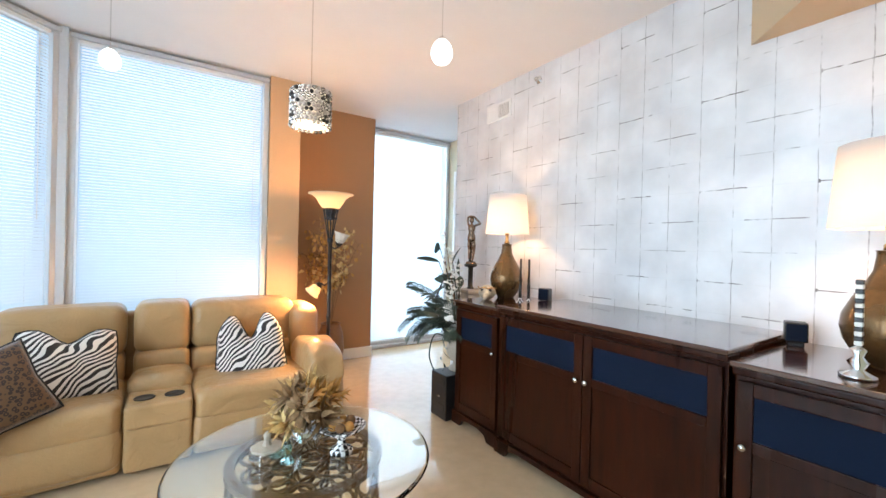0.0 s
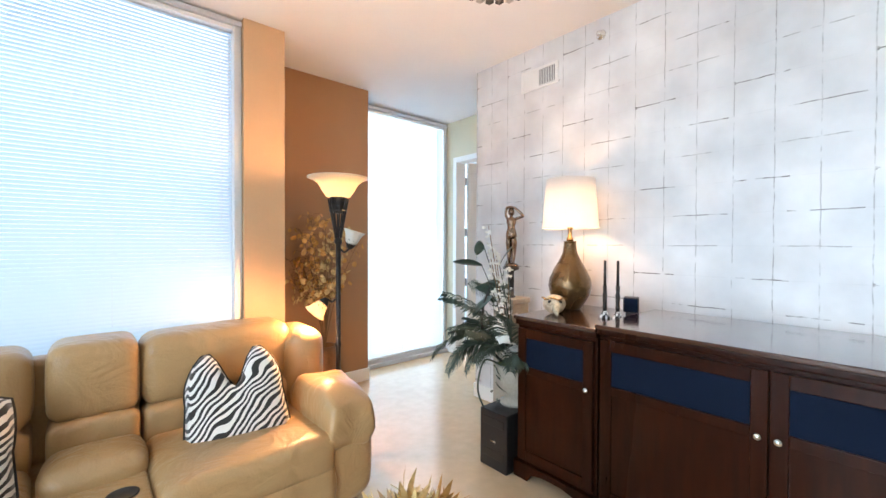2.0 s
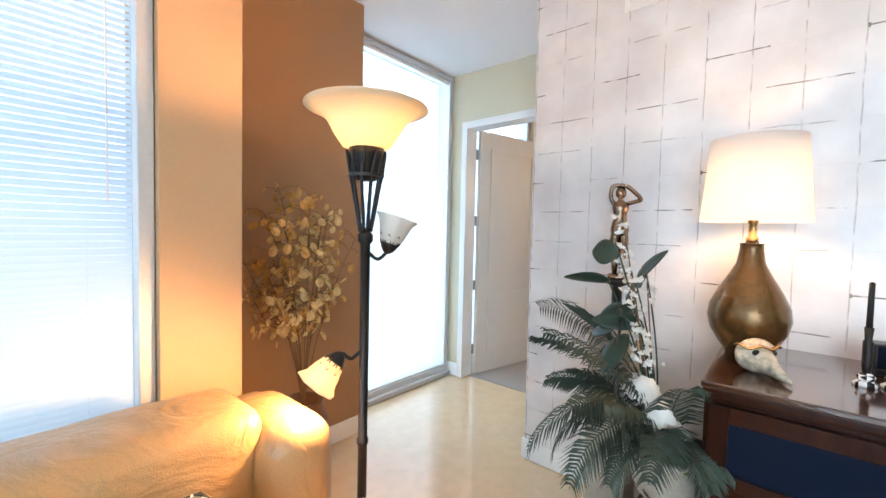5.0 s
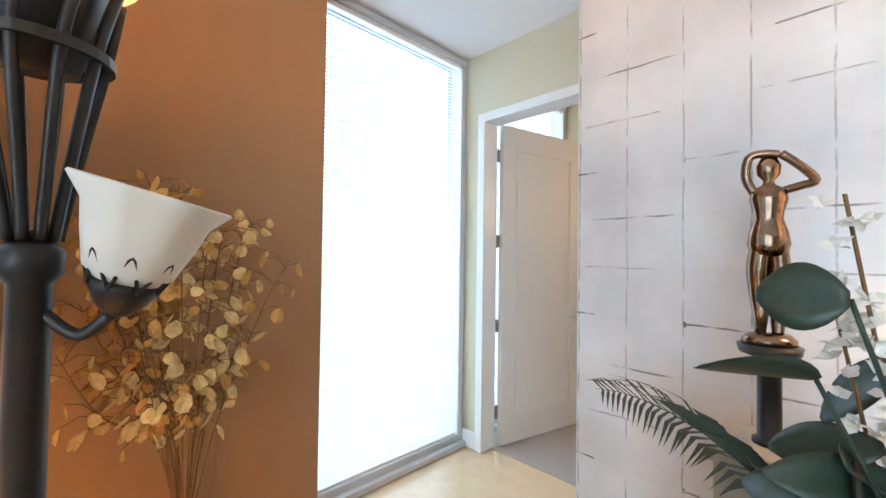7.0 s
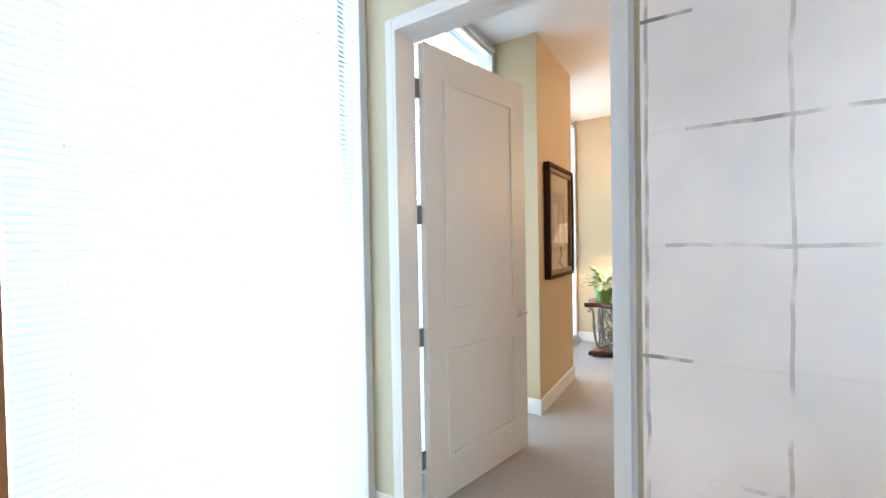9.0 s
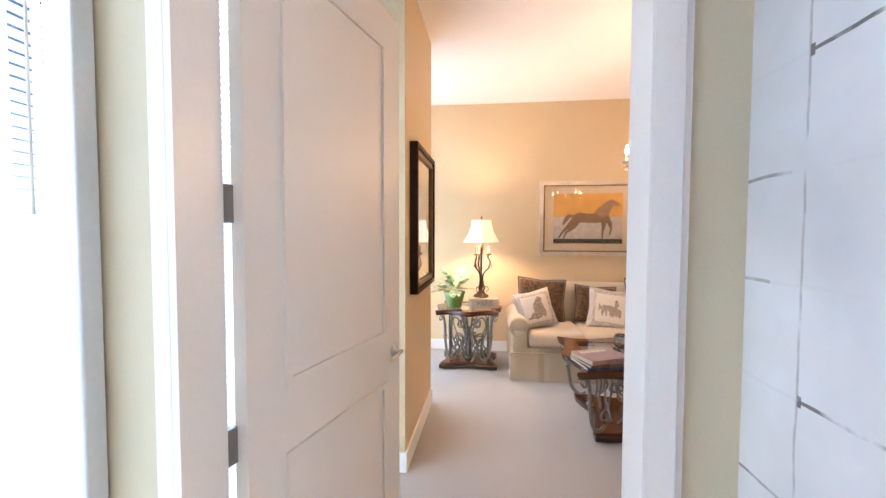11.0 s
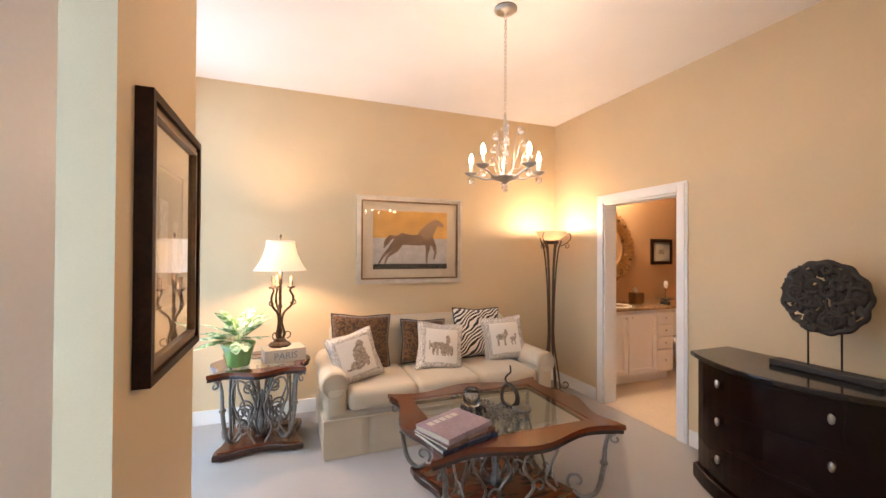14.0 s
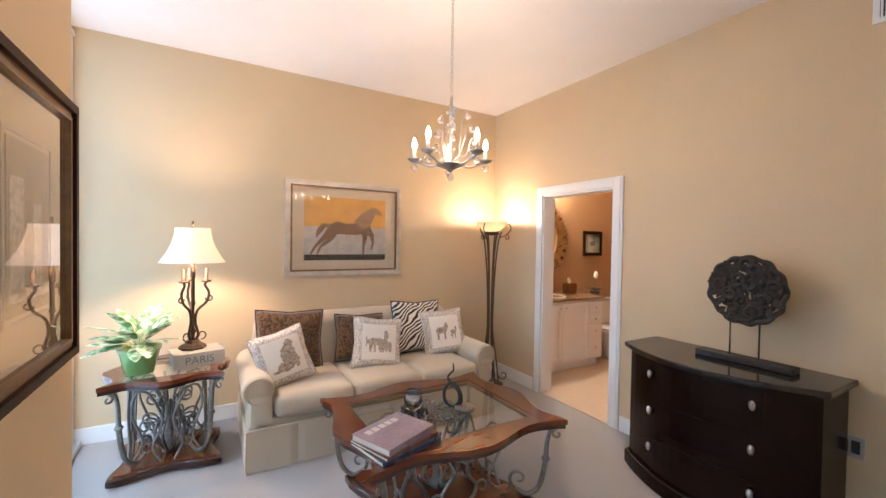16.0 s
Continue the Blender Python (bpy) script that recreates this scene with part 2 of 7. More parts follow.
    ramp.color_ramp.elements[0].color, ramp.color_ramp.elements[1].color = (0.60, 0.605, 0.615, 1), (0.82, 0.83, 0.84, 1)
    L.new(cloud.outputs["Fac"], ramp.inputs["Fac"])
    mix = N.new("ShaderNodeMix")
    mix.data_type = "RGBA"
    L.new(lines, mix.inputs["Factor"])
    L.new(ramp.outputs["Color"], mix.inputs["A"])
    mix.inputs["B"].default_value = (0.16, 0.155, 0.15, 1)
    L.new(mix.outputs["Result"], b.inputs["Base Color"])
    b.inputs["Metallic"].default_value = 0.2
    rr = N.new("ShaderNodeMapRange")
    rr.inputs["To Min"].default_value, rr.inputs["To Max"].default_value = 0.38, 0.6
    L.new(cloud.outputs["Fac"], rr.inputs["Value"])
    L.new(rr.outputs["Result"], b.inputs["Roughness"])
    bp = N.new("ShaderNodeBump")
    bp.inputs["Strength"].default_value, bp.inputs["Distance"].default_value = 0.25, 0.002
    L.new(cloud.outputs["Fac"], bp.inputs["Height"])
    L.new(bp.outputs["Normal"], b.inputs["Normal"])
    return m


def striped(name, light, dark, kind="zebra", scale=5.0):
    """Animal-print cloth: wavy stripes or ringed spots."""
    m, t, b = material(name)
    N, L = t.nodes, t.links
    tc = N.new("ShaderNodeTexCoord")
    ramp = N.new("ShaderNodeValToRGB")
    if kind == "zebra":
        w = N.new("ShaderNodeTexWave")
        w.inputs["Scale"].default_value, w.inputs["Distortion"].default_value = scale, 1.5
        w.inputs["Detail"].default_value, w.inputs["Detail Scale"].default_value = 2.0, 0.7
        nz0 = N.new("ShaderNodeTexNoise")
        nz0.inputs["Scale"].default_value, nz0.inputs["Detail"].default_value = 6.0, 1.0
        L.new(tc.outputs["Object"], nz0.inputs["Vector"])
        vm = N.new("ShaderNodeVectorMath")
        vm.operation = "MULTIPLY_ADD"
        vm.inputs[1].default_value = (0.14, 0.14, 0.0)
        L.new(nz0.outputs["Color"], vm.inputs[0])
        L.new(tc.outputs["Object"], vm.inputs[2])
        mp0 = N.new("ShaderNodeMapping")
        mp0.inputs["Rotation"].default_value = (0, 0, 0.9)
        L.new(vm.outputs["Vector"], mp0.inputs["Vector"])
        L.new(mp0.outputs["Vector"], w.inputs["Vector"])
        L.new(w.outputs["Fac"], ramp.inputs["Fac"])
        ramp.color_ramp.elements[0].position, ramp.color_ramp.elements[1].position = 0.46, 0.54
        ramp.color_ramp.elements[0].color, ramp.color_ramp.elements[1].color = (*dark, 1), (*light, 1)
    else:
        v = N.new("ShaderNodeTexVoronoi")
        v.inputs["Scale"].default_value = scale
        L.new(tc.outputs["Object"], v.inputs["Vector"])
        L.new(v.outputs["Distance"], ramp.inputs["Fac"])
        e = ramp.color_ramp.elements
        e[0].position, e[1].position = 0.16, 0.24
        e[0].color, e[1].color = (*light, 1), (*dark, 1)
        for p, c in ((0.42, dark), (0.52, light)):
            x = ramp.color_ramp.elements.new(p)
            x.color = (*c, 1)
    L.new(ramp.outputs["Color"], b.inputs["Base Color"])
    b.inputs["Roughness"].default_value = 0.85
    b.inputs["Sheen Weight"].default_value = 0.3
    nz = N.new("ShaderNodeTexNoise")
    nz.inputs["Scale"].default_value = 250
    L.new(tc.outputs["Object"], nz.inputs["Vector"])
    bp = N.new("ShaderNodeBump")
    bp.inputs["Strength"].default_value, bp.inputs["Distance"].default_value = 0.3, 0.002
    L.new(nz.outputs["Fac"], bp.inputs["Height"])
    L.new(bp.outputs["Normal"], b.inputs["Normal"])
    return m


def checker(name, scale, a=(0.02, 0.02, 0.02), c=(0.8, 0.8, 0.78)):
    m, t, b = material(name)
    N, L = t.nodes, t.links
    tc, ck = N.new("ShaderNodeTexCoord"), N.new("ShaderNodeTexChecker")
    ck.inputs["Scale"].default_value = scale
    ck.inputs["Color1"].default_value, ck.inputs["Color2"].default_value = (*a, 1), (*c, 1)
    L.new(tc.outputs["Object"], ck.inputs["Vector"])
    L.new(ck.outputs["Color"], b.inputs["Base Color"])
    b.inputs["Roughness"].default_value = 0.2
    return m


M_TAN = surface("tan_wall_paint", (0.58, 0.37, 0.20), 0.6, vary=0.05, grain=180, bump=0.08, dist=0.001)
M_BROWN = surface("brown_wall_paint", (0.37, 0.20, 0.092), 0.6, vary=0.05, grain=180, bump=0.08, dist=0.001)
M_KHAKI = surface("khaki_wall_paint", (0.61, 0.475, 0.292), 0.6, vary=0.04, grain=180, bump=0.08, dist=0.001)
M_PALE = surface("pale_khaki_wall_paint", (0.63, 0.58, 0.42), 0.6, vary=0.04, grain=180, bump=0.08, dist=0.001)
M_SOFFIT = surface("beige_soffit_paint", (0.55, 0.43, 0.28), 0.6, vary=0.04, grain=180, bump=0.08, dist=0.001)
M_CEIL = surface("white_ceiling_paint", (0.82, 0.80, 0.78), 0.8, vary=0.03, grain=150, bump=0.1, dist=0.001)
M_WHITE = surface("white_trim_paint", (0.80, 0.80, 0.78), 0.35, vary=0.03, grain=90, bump=0.05, dist=0.001)
M_DOOR = surface("white_door_paint", (0.72, 0.69, 0.65), 0.4, vary=0.03, grain=90, bump=0.05, dist=0.001)
M_FLOOR = surface("polished_cream_floor", (0.66, 0.51, 0.33), 0.14, vary=0.10, scale=1.3, grain=12, bump=0.03, dist=0.001, coat=0.3)
M_CARPET = surface("pale_beige_carpet", (0.37, 0.345, 0.32), 0.95, vary=0.10, scale=2.0, grain=320, bump=0.7, dist=0.004, sheen=0.3)
M_PAPER = wallpaper()
M_ALU = surface("grey_window_metal", (0.60, 0.61, 0.62), 0.45, metal=0.3, vary=0.05, grain=60, bump=0.03)
M_SLAT = translucent("white_blind_slat", (0.74, 0.87, 0.98), 0.4, 0.5)
M_GREYWALL = surface("grey_outer_wall", (0.45, 0.43, 0.4), 0.8)
M_CHROME = surface("polished_chrome", (0.75, 0.74, 0.72), 0.12, metal=1, vary=0.05, bump=0)
M_NICKEL = surface("satin_nickel", (0.55, 0.53, 0.50), 0.28, metal=1, vary=0.08, bump=0.02)
M_HINGE = surface("grey_steel_hinge", (0.30, 0.30, 0.30), 0.35, metal=0.9, vary=0.08, bump=0.03)
M_BRASS = surface("warm_brass", (0.62, 0.38, 0.16), 0.25, metal=1, vary=0.1, bump=0.03)

# ---- setting ----


def wall(name, x0, x1, y0, y1, z0, z1, mat, label=""):
    ob = link_mesh(name, block(x0, x1, y0, y1, z0, z1), mat)
    return tagged(ob, label or name.replace("_", " ") + " painted plaster", "wall", kind="structure")


ZL, ZS = 2.97, 3.06
tagged(link_mesh("floor_living", block(-3.2, 3.80, -2.6, 5.3, -0.1, 0.0), M_FLOOR), "polished cream stone floor of the living room", "floor", kind="structure")
tagged(link_mesh("floor_sitting", block(3.80, 8.3, -1.6, 5.3, -0.1, 0.004), M_CARPET), "pale beige carpet of the sitting room", "floor", kind="structure")
tagged(link_mesh("ceiling_living", block(-3.2, 3.70, -2.6, 5.3, ZL, ZL + 0.12), M_CEIL), "white painted ceiling of the living room", "ceiling", kind="structure")
tagged(link_mesh("ceiling_sitting", block(3.704, 8.3, -1.6, 5.3, ZS, ZS + 0.12), M_CEIL), "white painted ceiling of the sitting room", "ceiling", kind="structure")

# silver wall of the living room, with its return towards the door
WX, WY = 2.86, 3.775
tagged(link_mesh("wall_silver", block(WX, 3.70, -2.6, WY, 0, ZL), M_PAPER), "silver leaf squares wallpaper with dark broken joints", "wall", kind="structure")
# wall with the door
DX0, DX1, DY0, DY1, DZ = 3.70, 3.835, 3.953, 4.945, 2.457
wall("wall_door_low", DX0, 4.0, 1.31, 3.80, 0, ZS, M_PALE)
wall("wall_door_post", DX0, 3.795, 3.80, DY0, 0, ZS, M_PALE)
wall("wall_door_high", DX0, DX1, DY0, DY1, DZ, ZS, M_PALE)
wall("wall_door_end", DX0, DX1, DY1, 5.30, 0, ZS, M_PALE)
# stepped outer wall
wall("wall_column", 1.00, 1.28, 4.22, 5.30, 0, ZL, M_TAN, "tan painted plaster column beside the window")
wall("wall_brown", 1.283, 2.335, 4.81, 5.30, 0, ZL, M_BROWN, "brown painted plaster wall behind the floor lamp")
wall("wall_stub", 5.26, 6.28, 4.77, 5.30, 0, ZS, M_KHAKI, "khaki painted wall pier carrying a framed picture")
wall("wall_horse", 7.90, 8.05, 1.31, 5.30, 0, ZS, M_KHAKI, "khaki painted wall behind the sofa")
# wall with the powder room opening
PX0, PX1, PZ = 6.243, 7.08, 2.035
wall("wall_powder_east", PX1, 8.05, 1.17, 1.31, 0, ZS, M_KHAKI)
wall("wall_powder_over", PX0, PX1, 1.17, 1.31, PZ, ZS, M_KHAKI)
wall("wall_powder_west", 3.704, PX0, 1.17, 1.31, 0, ZS, M_KHAKI)
# powder room
M_POWDER = surface("warm_tan_powder_paint", (0.40, 0.235, 0.11), 0.6, vary=0.05, grain=180, bump=0.08, dist=0.001)
wall("wall_powder_right", 7.95, 8.05, -0.95, 1.17, 0, ZS, M_POWDER)
wall("wall_powder_back", 5.5, 8.05, -1.05, -0.95, 0, ZS, M_POWDER)
wall("wall_powder_left", 5.4, 5.5, -1.05, 1.17, 0, ZS, M_POWDER)
tagged(link_mesh("floor_powder", block(5.5, 7.95, -0.95, 1.31, 0.0, 0.010), surface("cream_powder_tile", (0.62, 0.50, 0.36), 0.3, vary=0.08, grain=30, bump=0.05)), "cream tiled floor of the powder room", "floor", kind="structure")
# dropped angled soffit over the silver wall
tagged(link_mesh("ceiling_soffit", slab([(WX - 0.003, 1.04), (1.30, -0.52), (1.30, -2.59), (WX - 0.003, -2.59)], 2.53, ZL - 0.003), M_SOFFIT), "beige painted dropped soffit meeting the silver wall", "ceiling", kind="structure")
# plain walls that close the living room
wall("wall_back", -3.2, WX, -2.7, -2.6, 0, ZL, M_PALE)
wall("wall_west", -2.42, -2.30, -2.6, -0.61, 0, ZL, M_PALE)


def baseboard(x0, x1, y0, y1, h=0.13, name="baseboard"):
    bm = block(x0, x1, y0, y1, 0.004, h, 0.004)
    return tagged(link_mesh(name, bm, M_WHITE), "white painted baseboard", "baseboard", kind="structure")


T = 0.014
baseboard(WX - T, WX, -2.6, WY + T)
baseboard(WX, DX0 - T, WY, WY + T)
baseboard(DX0 - T, DX0, WY + T, DY0 - 0.074)
baseboard(DX0 - T, DX0, DY1 + 0.052, 5.16)
baseboard(1.283, 2.335 + T, 4.81 - T, 4.81)
baseboard(2.335, 2.335 + T, 4.81, 5.10)
baseboard(1.0, 1.28 + T, 4.22 - T, 4.22)
baseboard(1.28, 1.28 + T, 4.22, 4.796)
baseboard(5.26 - T, 6.28 + T, 4.77 - T, 4.77)
baseboard(5.26 - T, 5.26, 4.77, 5.1)
baseboard(6.28, 6.28 + T, 4.77, 5.1)
baseboard(7.90 - T, 7.90, 1.31, 5.16)
baseboard(PX1 + 0.10, 7.90 - T, 1.31, 1.31 + T)
baseboard(4.0, PX0 - 0.10, 1.31, 1.31 + T)
baseboard(4.0, 4.0 + T, 1.31 + T, 3.80)


def casing(name, axis, at, face, a0, a1, top, width, depth, far=None):
    """Flat stepped trim round an opening: two legs and a head, on a wall face."""
    obs = []
    far = far or width
    for b0, b1, z0, z1 in ((a0 - width, a0, 0.004, top + far), (a1, a1 + far, 0.004, top + far), (a0, a1, top, top + far)):
        bm = None
        for inset, d in ((0.0, depth * 0.6), (width * 0.22, depth)):
            lo, hi = (b0 + inset, b1) if b0 < a0 else ((b0, b1 - inset) if b1 > a1 else (b0, b1))
            zt = z1 - inset
            f0, f1 = (at, at + d * face) if face > 0 else (at + d * face, at)
            bm = block(f0, f1, lo, hi, z0, zt, 0.003, bm) if axis == "x" else block(lo, hi, f0, f1, z0, zt, 0.003, bm)
        obs.append(tagged(link_mesh(name, bm, M_WHITE), "white painted door casing", "trim", kind="structure"))
    return obs


casing("door_casing", "x", DX0, -1, DY0, DY1, DZ, 0.072, 0.022, 0.050)
casing("powder_casing", "y", 1.31, 1, PX0, PX1, PZ, 0.085, 0.022)
for y0, y1, z0, z1, deep in ((DY0 - 0.01, DY0 + 0.004, 0.005, DZ, 3.798), (DY1 - 0.018, DY1, 0.005, DZ, 3.838), (DY0 + 0.004, DY1 - 0.018, DZ - 0.018, DZ, 3.838)):
    bm = block(DX0 - 0.0215, deep, y0, y1, z0, z1, 0.001)
    tagged(link_mesh("door_jamb", bm, M_WHITE), "white painted door jamb", "trim", kind="structure")
for x0, x1, z0, z1 in ((PX0, PX0 + 0.018, 0.012, PZ), (PX1 - 0.018, PX1, 0.012, PZ), (PX0 + 0.018, PX1 - 0.018, PZ - 0.018, PZ)):
    tagged(link_mesh("powder_jamb", block(x0, x1, 1.166, 1.314, z0, z1, 0.002), M_WHITE), "white painted door jamb", "trim", kind="structure")

# tall door, ajar into the sitting room
door = thing("door_1", "tall white two-panel door standing open on four hinges", "door", pose(3.872, 4.931, 0, 0, 0, -13.1), kind="structure")
DW, DH, DT = 0.905, 2.452, 0.044
bm = block(0, DW, -DT, 0, 0.012, DH, 0.002)
leaf = part("door_leaf", bm, M_DOOR, door)
for z0, z1 in ((0.22, 0.82), (1.02, DH - 0.16)):
    for side in (0, -DT):
        # raised edge moulding round each panel and the flat field within
        s = 1 if side == 0 else -1
        outer = [(0.14, z0), (DW - 0.14, z0), (DW - 0.14, z1), (0.14, z1)]
        inner = [(0.165, z0 + 0.025), (DW - 0.165, z0 + 0.025), (DW - 0.165, z1 - 0.025), (0.165, z1 - 0.025)]
        pm = moved(ring_slab(outer, inner, 0, 0.010), Matrix.Translation((0, side, 0)) @ Euler((radians(90 if s < 0 else 90), 0, 0)).to_matrix().to_4x4() @ Matrix.Translation((0, 0, -0.010 if s > 0 else 0)))
        part("panel_moulding", pm, M_DOOR, door)
for z in (0.258, 0.912, 1.557, 2.216):
    bm = block(-0.034, 0.0, -0.010, 0.004, z - 0.05, z + 0.05, 0.001)
    block(0.0, 0.026, 0.0, 0.004, z - 0.05, z + 0.05, 0.001, bm)
    for k in range(5):
        c = lathe([(0.0075, z - 0.05 + k * 0.02), (0.0075, z - 0.031 + k * 0.02)], 10)
        merge(bm, moved(c, Matrix.Translation((-0.006, 0.006, 0))))
    part("hinge", bm, M_HINGE, door, "grey steel hinge")
for s, y in ((-1, -DT), (1, 0)):
    bm = moved(lathe([(0.0, 0), (0.027, 0), (0.027, 0.006), (0.011, 0.010), (0.011, 0.045), (0.0, 0.047)], 16), Matrix.Translation((DW - 0.065, y, 0.936)) @ Euler((radians(90 if s < 0 else -90), 0, 0)).to_matrix().to_4x4())
    tube(curve_pts([(DW - 0.065, y + s * 0.042, 0.936), (DW - 0.10, y + s * 0.048, 0.938), (DW - 0.175, y + s * 0.046, 0.930)], 5), 0.009, 8, bm, flat=0.7)
    part("door_handle", bm, M_NICKEL, door, "satin nickel lever handle", True)


def blind_window(name, p0, p1, z0, z1, label, tilt=24, out=0.10, lamp=0.0):
    """A window from p0 to p1 on plan: metal frame, panes behind, and a horizontal blind in front. The room lies on the right of p0 -> p1."""
    a, b = Vector((*p0, 0)), Vector((*p1, 0))
    d = b - a
    w = d.length
    ang = math.degrees(math.atan2(d.y, d.x))
    base = thing(name, label, "window", pose(a.x, a.y, 0, 0, 0, ang), kind="structure")
    for nm, q in (("sill_rail", (0, w, 0.0, out, z0 - 0.05, z0)), ("head_rail", (0, w, -0.012, out, z1, z1 + 0.035)), ("jamb_rail", (0, 0.05, 0.0, out, z0, z1)), ("jamb_rail", (w - 0.05, w, 0.0, out, z0, z1))):
        part(nm, block(*q, 0.004), M_ALU, base)
    part("pane", block(0.05, w - 0.05, out - 0.03, out - 0.024, z0, z1), M_PANE, base).visible_shadow = False
    blind = thing("window_blind", "white horizontal slat blind lowered over the bright window", "blind", pose(a.x, a.y, 0, 0, 0, ang))
    n = int((z1 - z0 - 0.05) / 0.0235)
    sw = w - 0.12
    me = None
    for k in range(n):
        z = z0 + 0.03 + k * 0.0235
        if me is None:
            bm = bmesh.new()
            rows = []
            for j in range(4):
                v = -0.0125 + 0.025 * j / 3
                h = 0.0016 * (1 - (v / 0.0125) ** 2)
                c, s = math.cos(radians(tilt + 40)), math.sin(radians(tilt + 40))
                rows.append([bm.verts.new((x, v * c - h * s + 0.03, v * s + h * c)) for x in (0, sw)])
            for r0, r1 in zip(rows, rows[1:]):
                bm.faces.new((r0[0], r0[1], r1[1], r1[0]))
            ob = part("slat", bm, M_SLAT, blind, smooth=True)
            me = ob.data
        else:
            ob = new("slat", me)
            ob.parent = blind
        ob.location = (0.06, 0, z)
    part("head_box", block(0.055, w - 0.055, 0.012, 0.05, z1 - 0.03, z1 - 0.002, 0.003), M_WHITE, blind)
    part("bottom_bar", block(0.06, w - 0.06, 0.018, 0.042, z0 + 0.004, z0 + 0.018, 0.003), M_WHITE, blind)
    for x in (0.18, w / 2, w - 0.18):
        part("cord", tube([(x, 0.030, z0 + 0.01), (x, 0.030, z1 - 0.02)], 0.0011, 5), M_WHITE, blind)
    wand = tube([(w - 0.13, 0.006, z1 - 0.05), (w - 0.13, 0.004, z1 - 1.4)], 0.003, 6)
    part("wand", wand, M_WHITE, blind)
    # daylight enters through this opening
    if lamp:
        li = bpy.data.lights.new("window_light", "AREA")
        li.shape, li.size, li.size_y, li.energy, li.color = "RECTANGLE", w - 0.1, z1 - z0, lamp * (w - 0.1) * (z1 - z0), DAY
        lo = new("window_light", li)
        mid = a + d * 0.5 + Vector((-d.y, d.x, 0)).normalized() * (out + 0.06)
        nrm = Vector((d.y, -d.x, 0)).normalized()
        lo.matrix_world = look((mid.x, mid.y, (z0 + z1) / 2), (mid.x + nrm.x, mid.y + nrm.y, (z0 + z1) / 2))
    return base


M_PANE = glass("clear_pane", (0.96, 0.98, 1.0))
blind_window("window_1", (-0.42, 4.26), (0.997, 4.26), 0.10, 2.915, "tall grey metal window behind the leather sofa", lamp=W_BAY)
blind_window("window_2", (-2.30, 2.38), (-0.46, 4.235), 0.10, 2.915, "angled tall grey metal bay window with a blind", lamp=W_BAY)
blind_window("window_3", (2.34, 5.12), (3.69, 5.12), 0.09, 2.915, "tall grey metal window with a blind beside the door", lamp=W_HALL)
blind_window("window_4", (3.845, 5.12), (5.25, 5.12), 0.09, 2.98, "tall grey metal window with a blind behind the open door", lamp=W_HALL)
blind_window("window_5", (6.29, 5.12), (7.89, 5.12), 0.09, 2.98, "tall grey metal window beside the end table", lamp=W_SIT)
blind_window("window_6", (-2.30, -0.60), (-2.30, 2.36), 0.10, 2.915, "tall grey metal window on the side of the bay", tilt=-20, lamp=W_SIDE)
for nm, q in (("bay_post", (-0.47, -0.415, 4.225, 4.40)),):
    tagged(link_mesh(nm, block(*q, 0, ZL, 0.006), M_ALU), "grey metal post at the bay corner", "trim", kind="structure")
for x0, x1, y in ((2.335, 3.70, 5.12), (3.836, 5.26, 5.12), (6.28, 7.90, 5.12)):
    tagged(link_mesh("window_kerb", block(x0 + 0.003, x1 - 0.003, y - 0.04, y + 0.12, 0.002, 0.045, 0.006), M_ALU), "grey sill under the window", "trim", kind="structure")

# ---- living room things ----
M_LEATHER = surface("tan_leather", (0.43, 0.27, 0.12), 0.32, vary=0.12, scale=5, grain=220, bump=0.35, dist=0.003, coat=0.15)


def crease(mat, scale, strength, dist):
    """Adds broad soft creases under the fine grain of a hide."""
    N, L = mat.node_tree.nodes, mat.node_tree.links
    b = N["Principled BSDF"]
    tc, nz, bp = N.new("ShaderNodeTexCoord"), N.new("ShaderNodeTexNoise"), N.new("ShaderNodeBump")
    nz.inputs["Scale"].default_value, nz.inputs["Detail"].default_value, nz.inputs["Distortion"].default_value = scale, 3, 1.8
    bp.inputs["Strength"].default_value, bp.inputs["Distance"].default_value = strength, dist
    L.new(tc.outputs["Object"], nz.inputs["Vector"])
    L.new(nz.outputs["Fac"], bp.inputs["Height"])
    old = b.inputs["Normal"].links[0].from_socket
    L.new(old, bp.inputs["Normal"])
    L.new(bp.outputs["Normal"], b.inputs["Normal"])


crease(M_LEATHER, 5.5, 0.5, 0.03)
M_PIPE = surface("black_piping", (0.02, 0.02, 0.02), 0.7)
M_ZEBRA = striped("zebra_cloth", (0.78, 0.74, 0.68), (0.02, 0.018, 0.016), "zebra", 10.5)
M_ZEBRA2 = striped("zebra_cloth_fine", (0.75, 0.68, 0.56), (0.02, 0.018, 0.016), "zebra", 9.5)
M_LEOPARD = striped("leopard_cloth", (0.11, 0.055, 0.02), (0.022, 0.012, 0.008), "spots", 48)
M_LEOPARD2 = striped("leopard_velvet", (0.12, 0.056, 0.018), (0.02, 0.011, 0.007), "spots", 52)
M_CUP = surface("dark_cup_lining", (0.02, 0.018, 0.016), 0.4)
M_MAHOG = surface("dark_red_brown_wood", (0.025, 0.0058, 0.0018), 0.28, vary=0.5, scale=2.2, grain=35, bump=0.04, dist=0.001, stretch=(1, 1, 0.12), coat=0.05, spec=0.14)
M_MAHOG_TOP = surface("polished_dark_wood_top", (0.055, 0.022, 0.013), 0.12, vary=0.4, scale=2.2, grain=30, bump=0.02, dist=0.001, stretch=(1, 0.15, 1), coat=0.8)
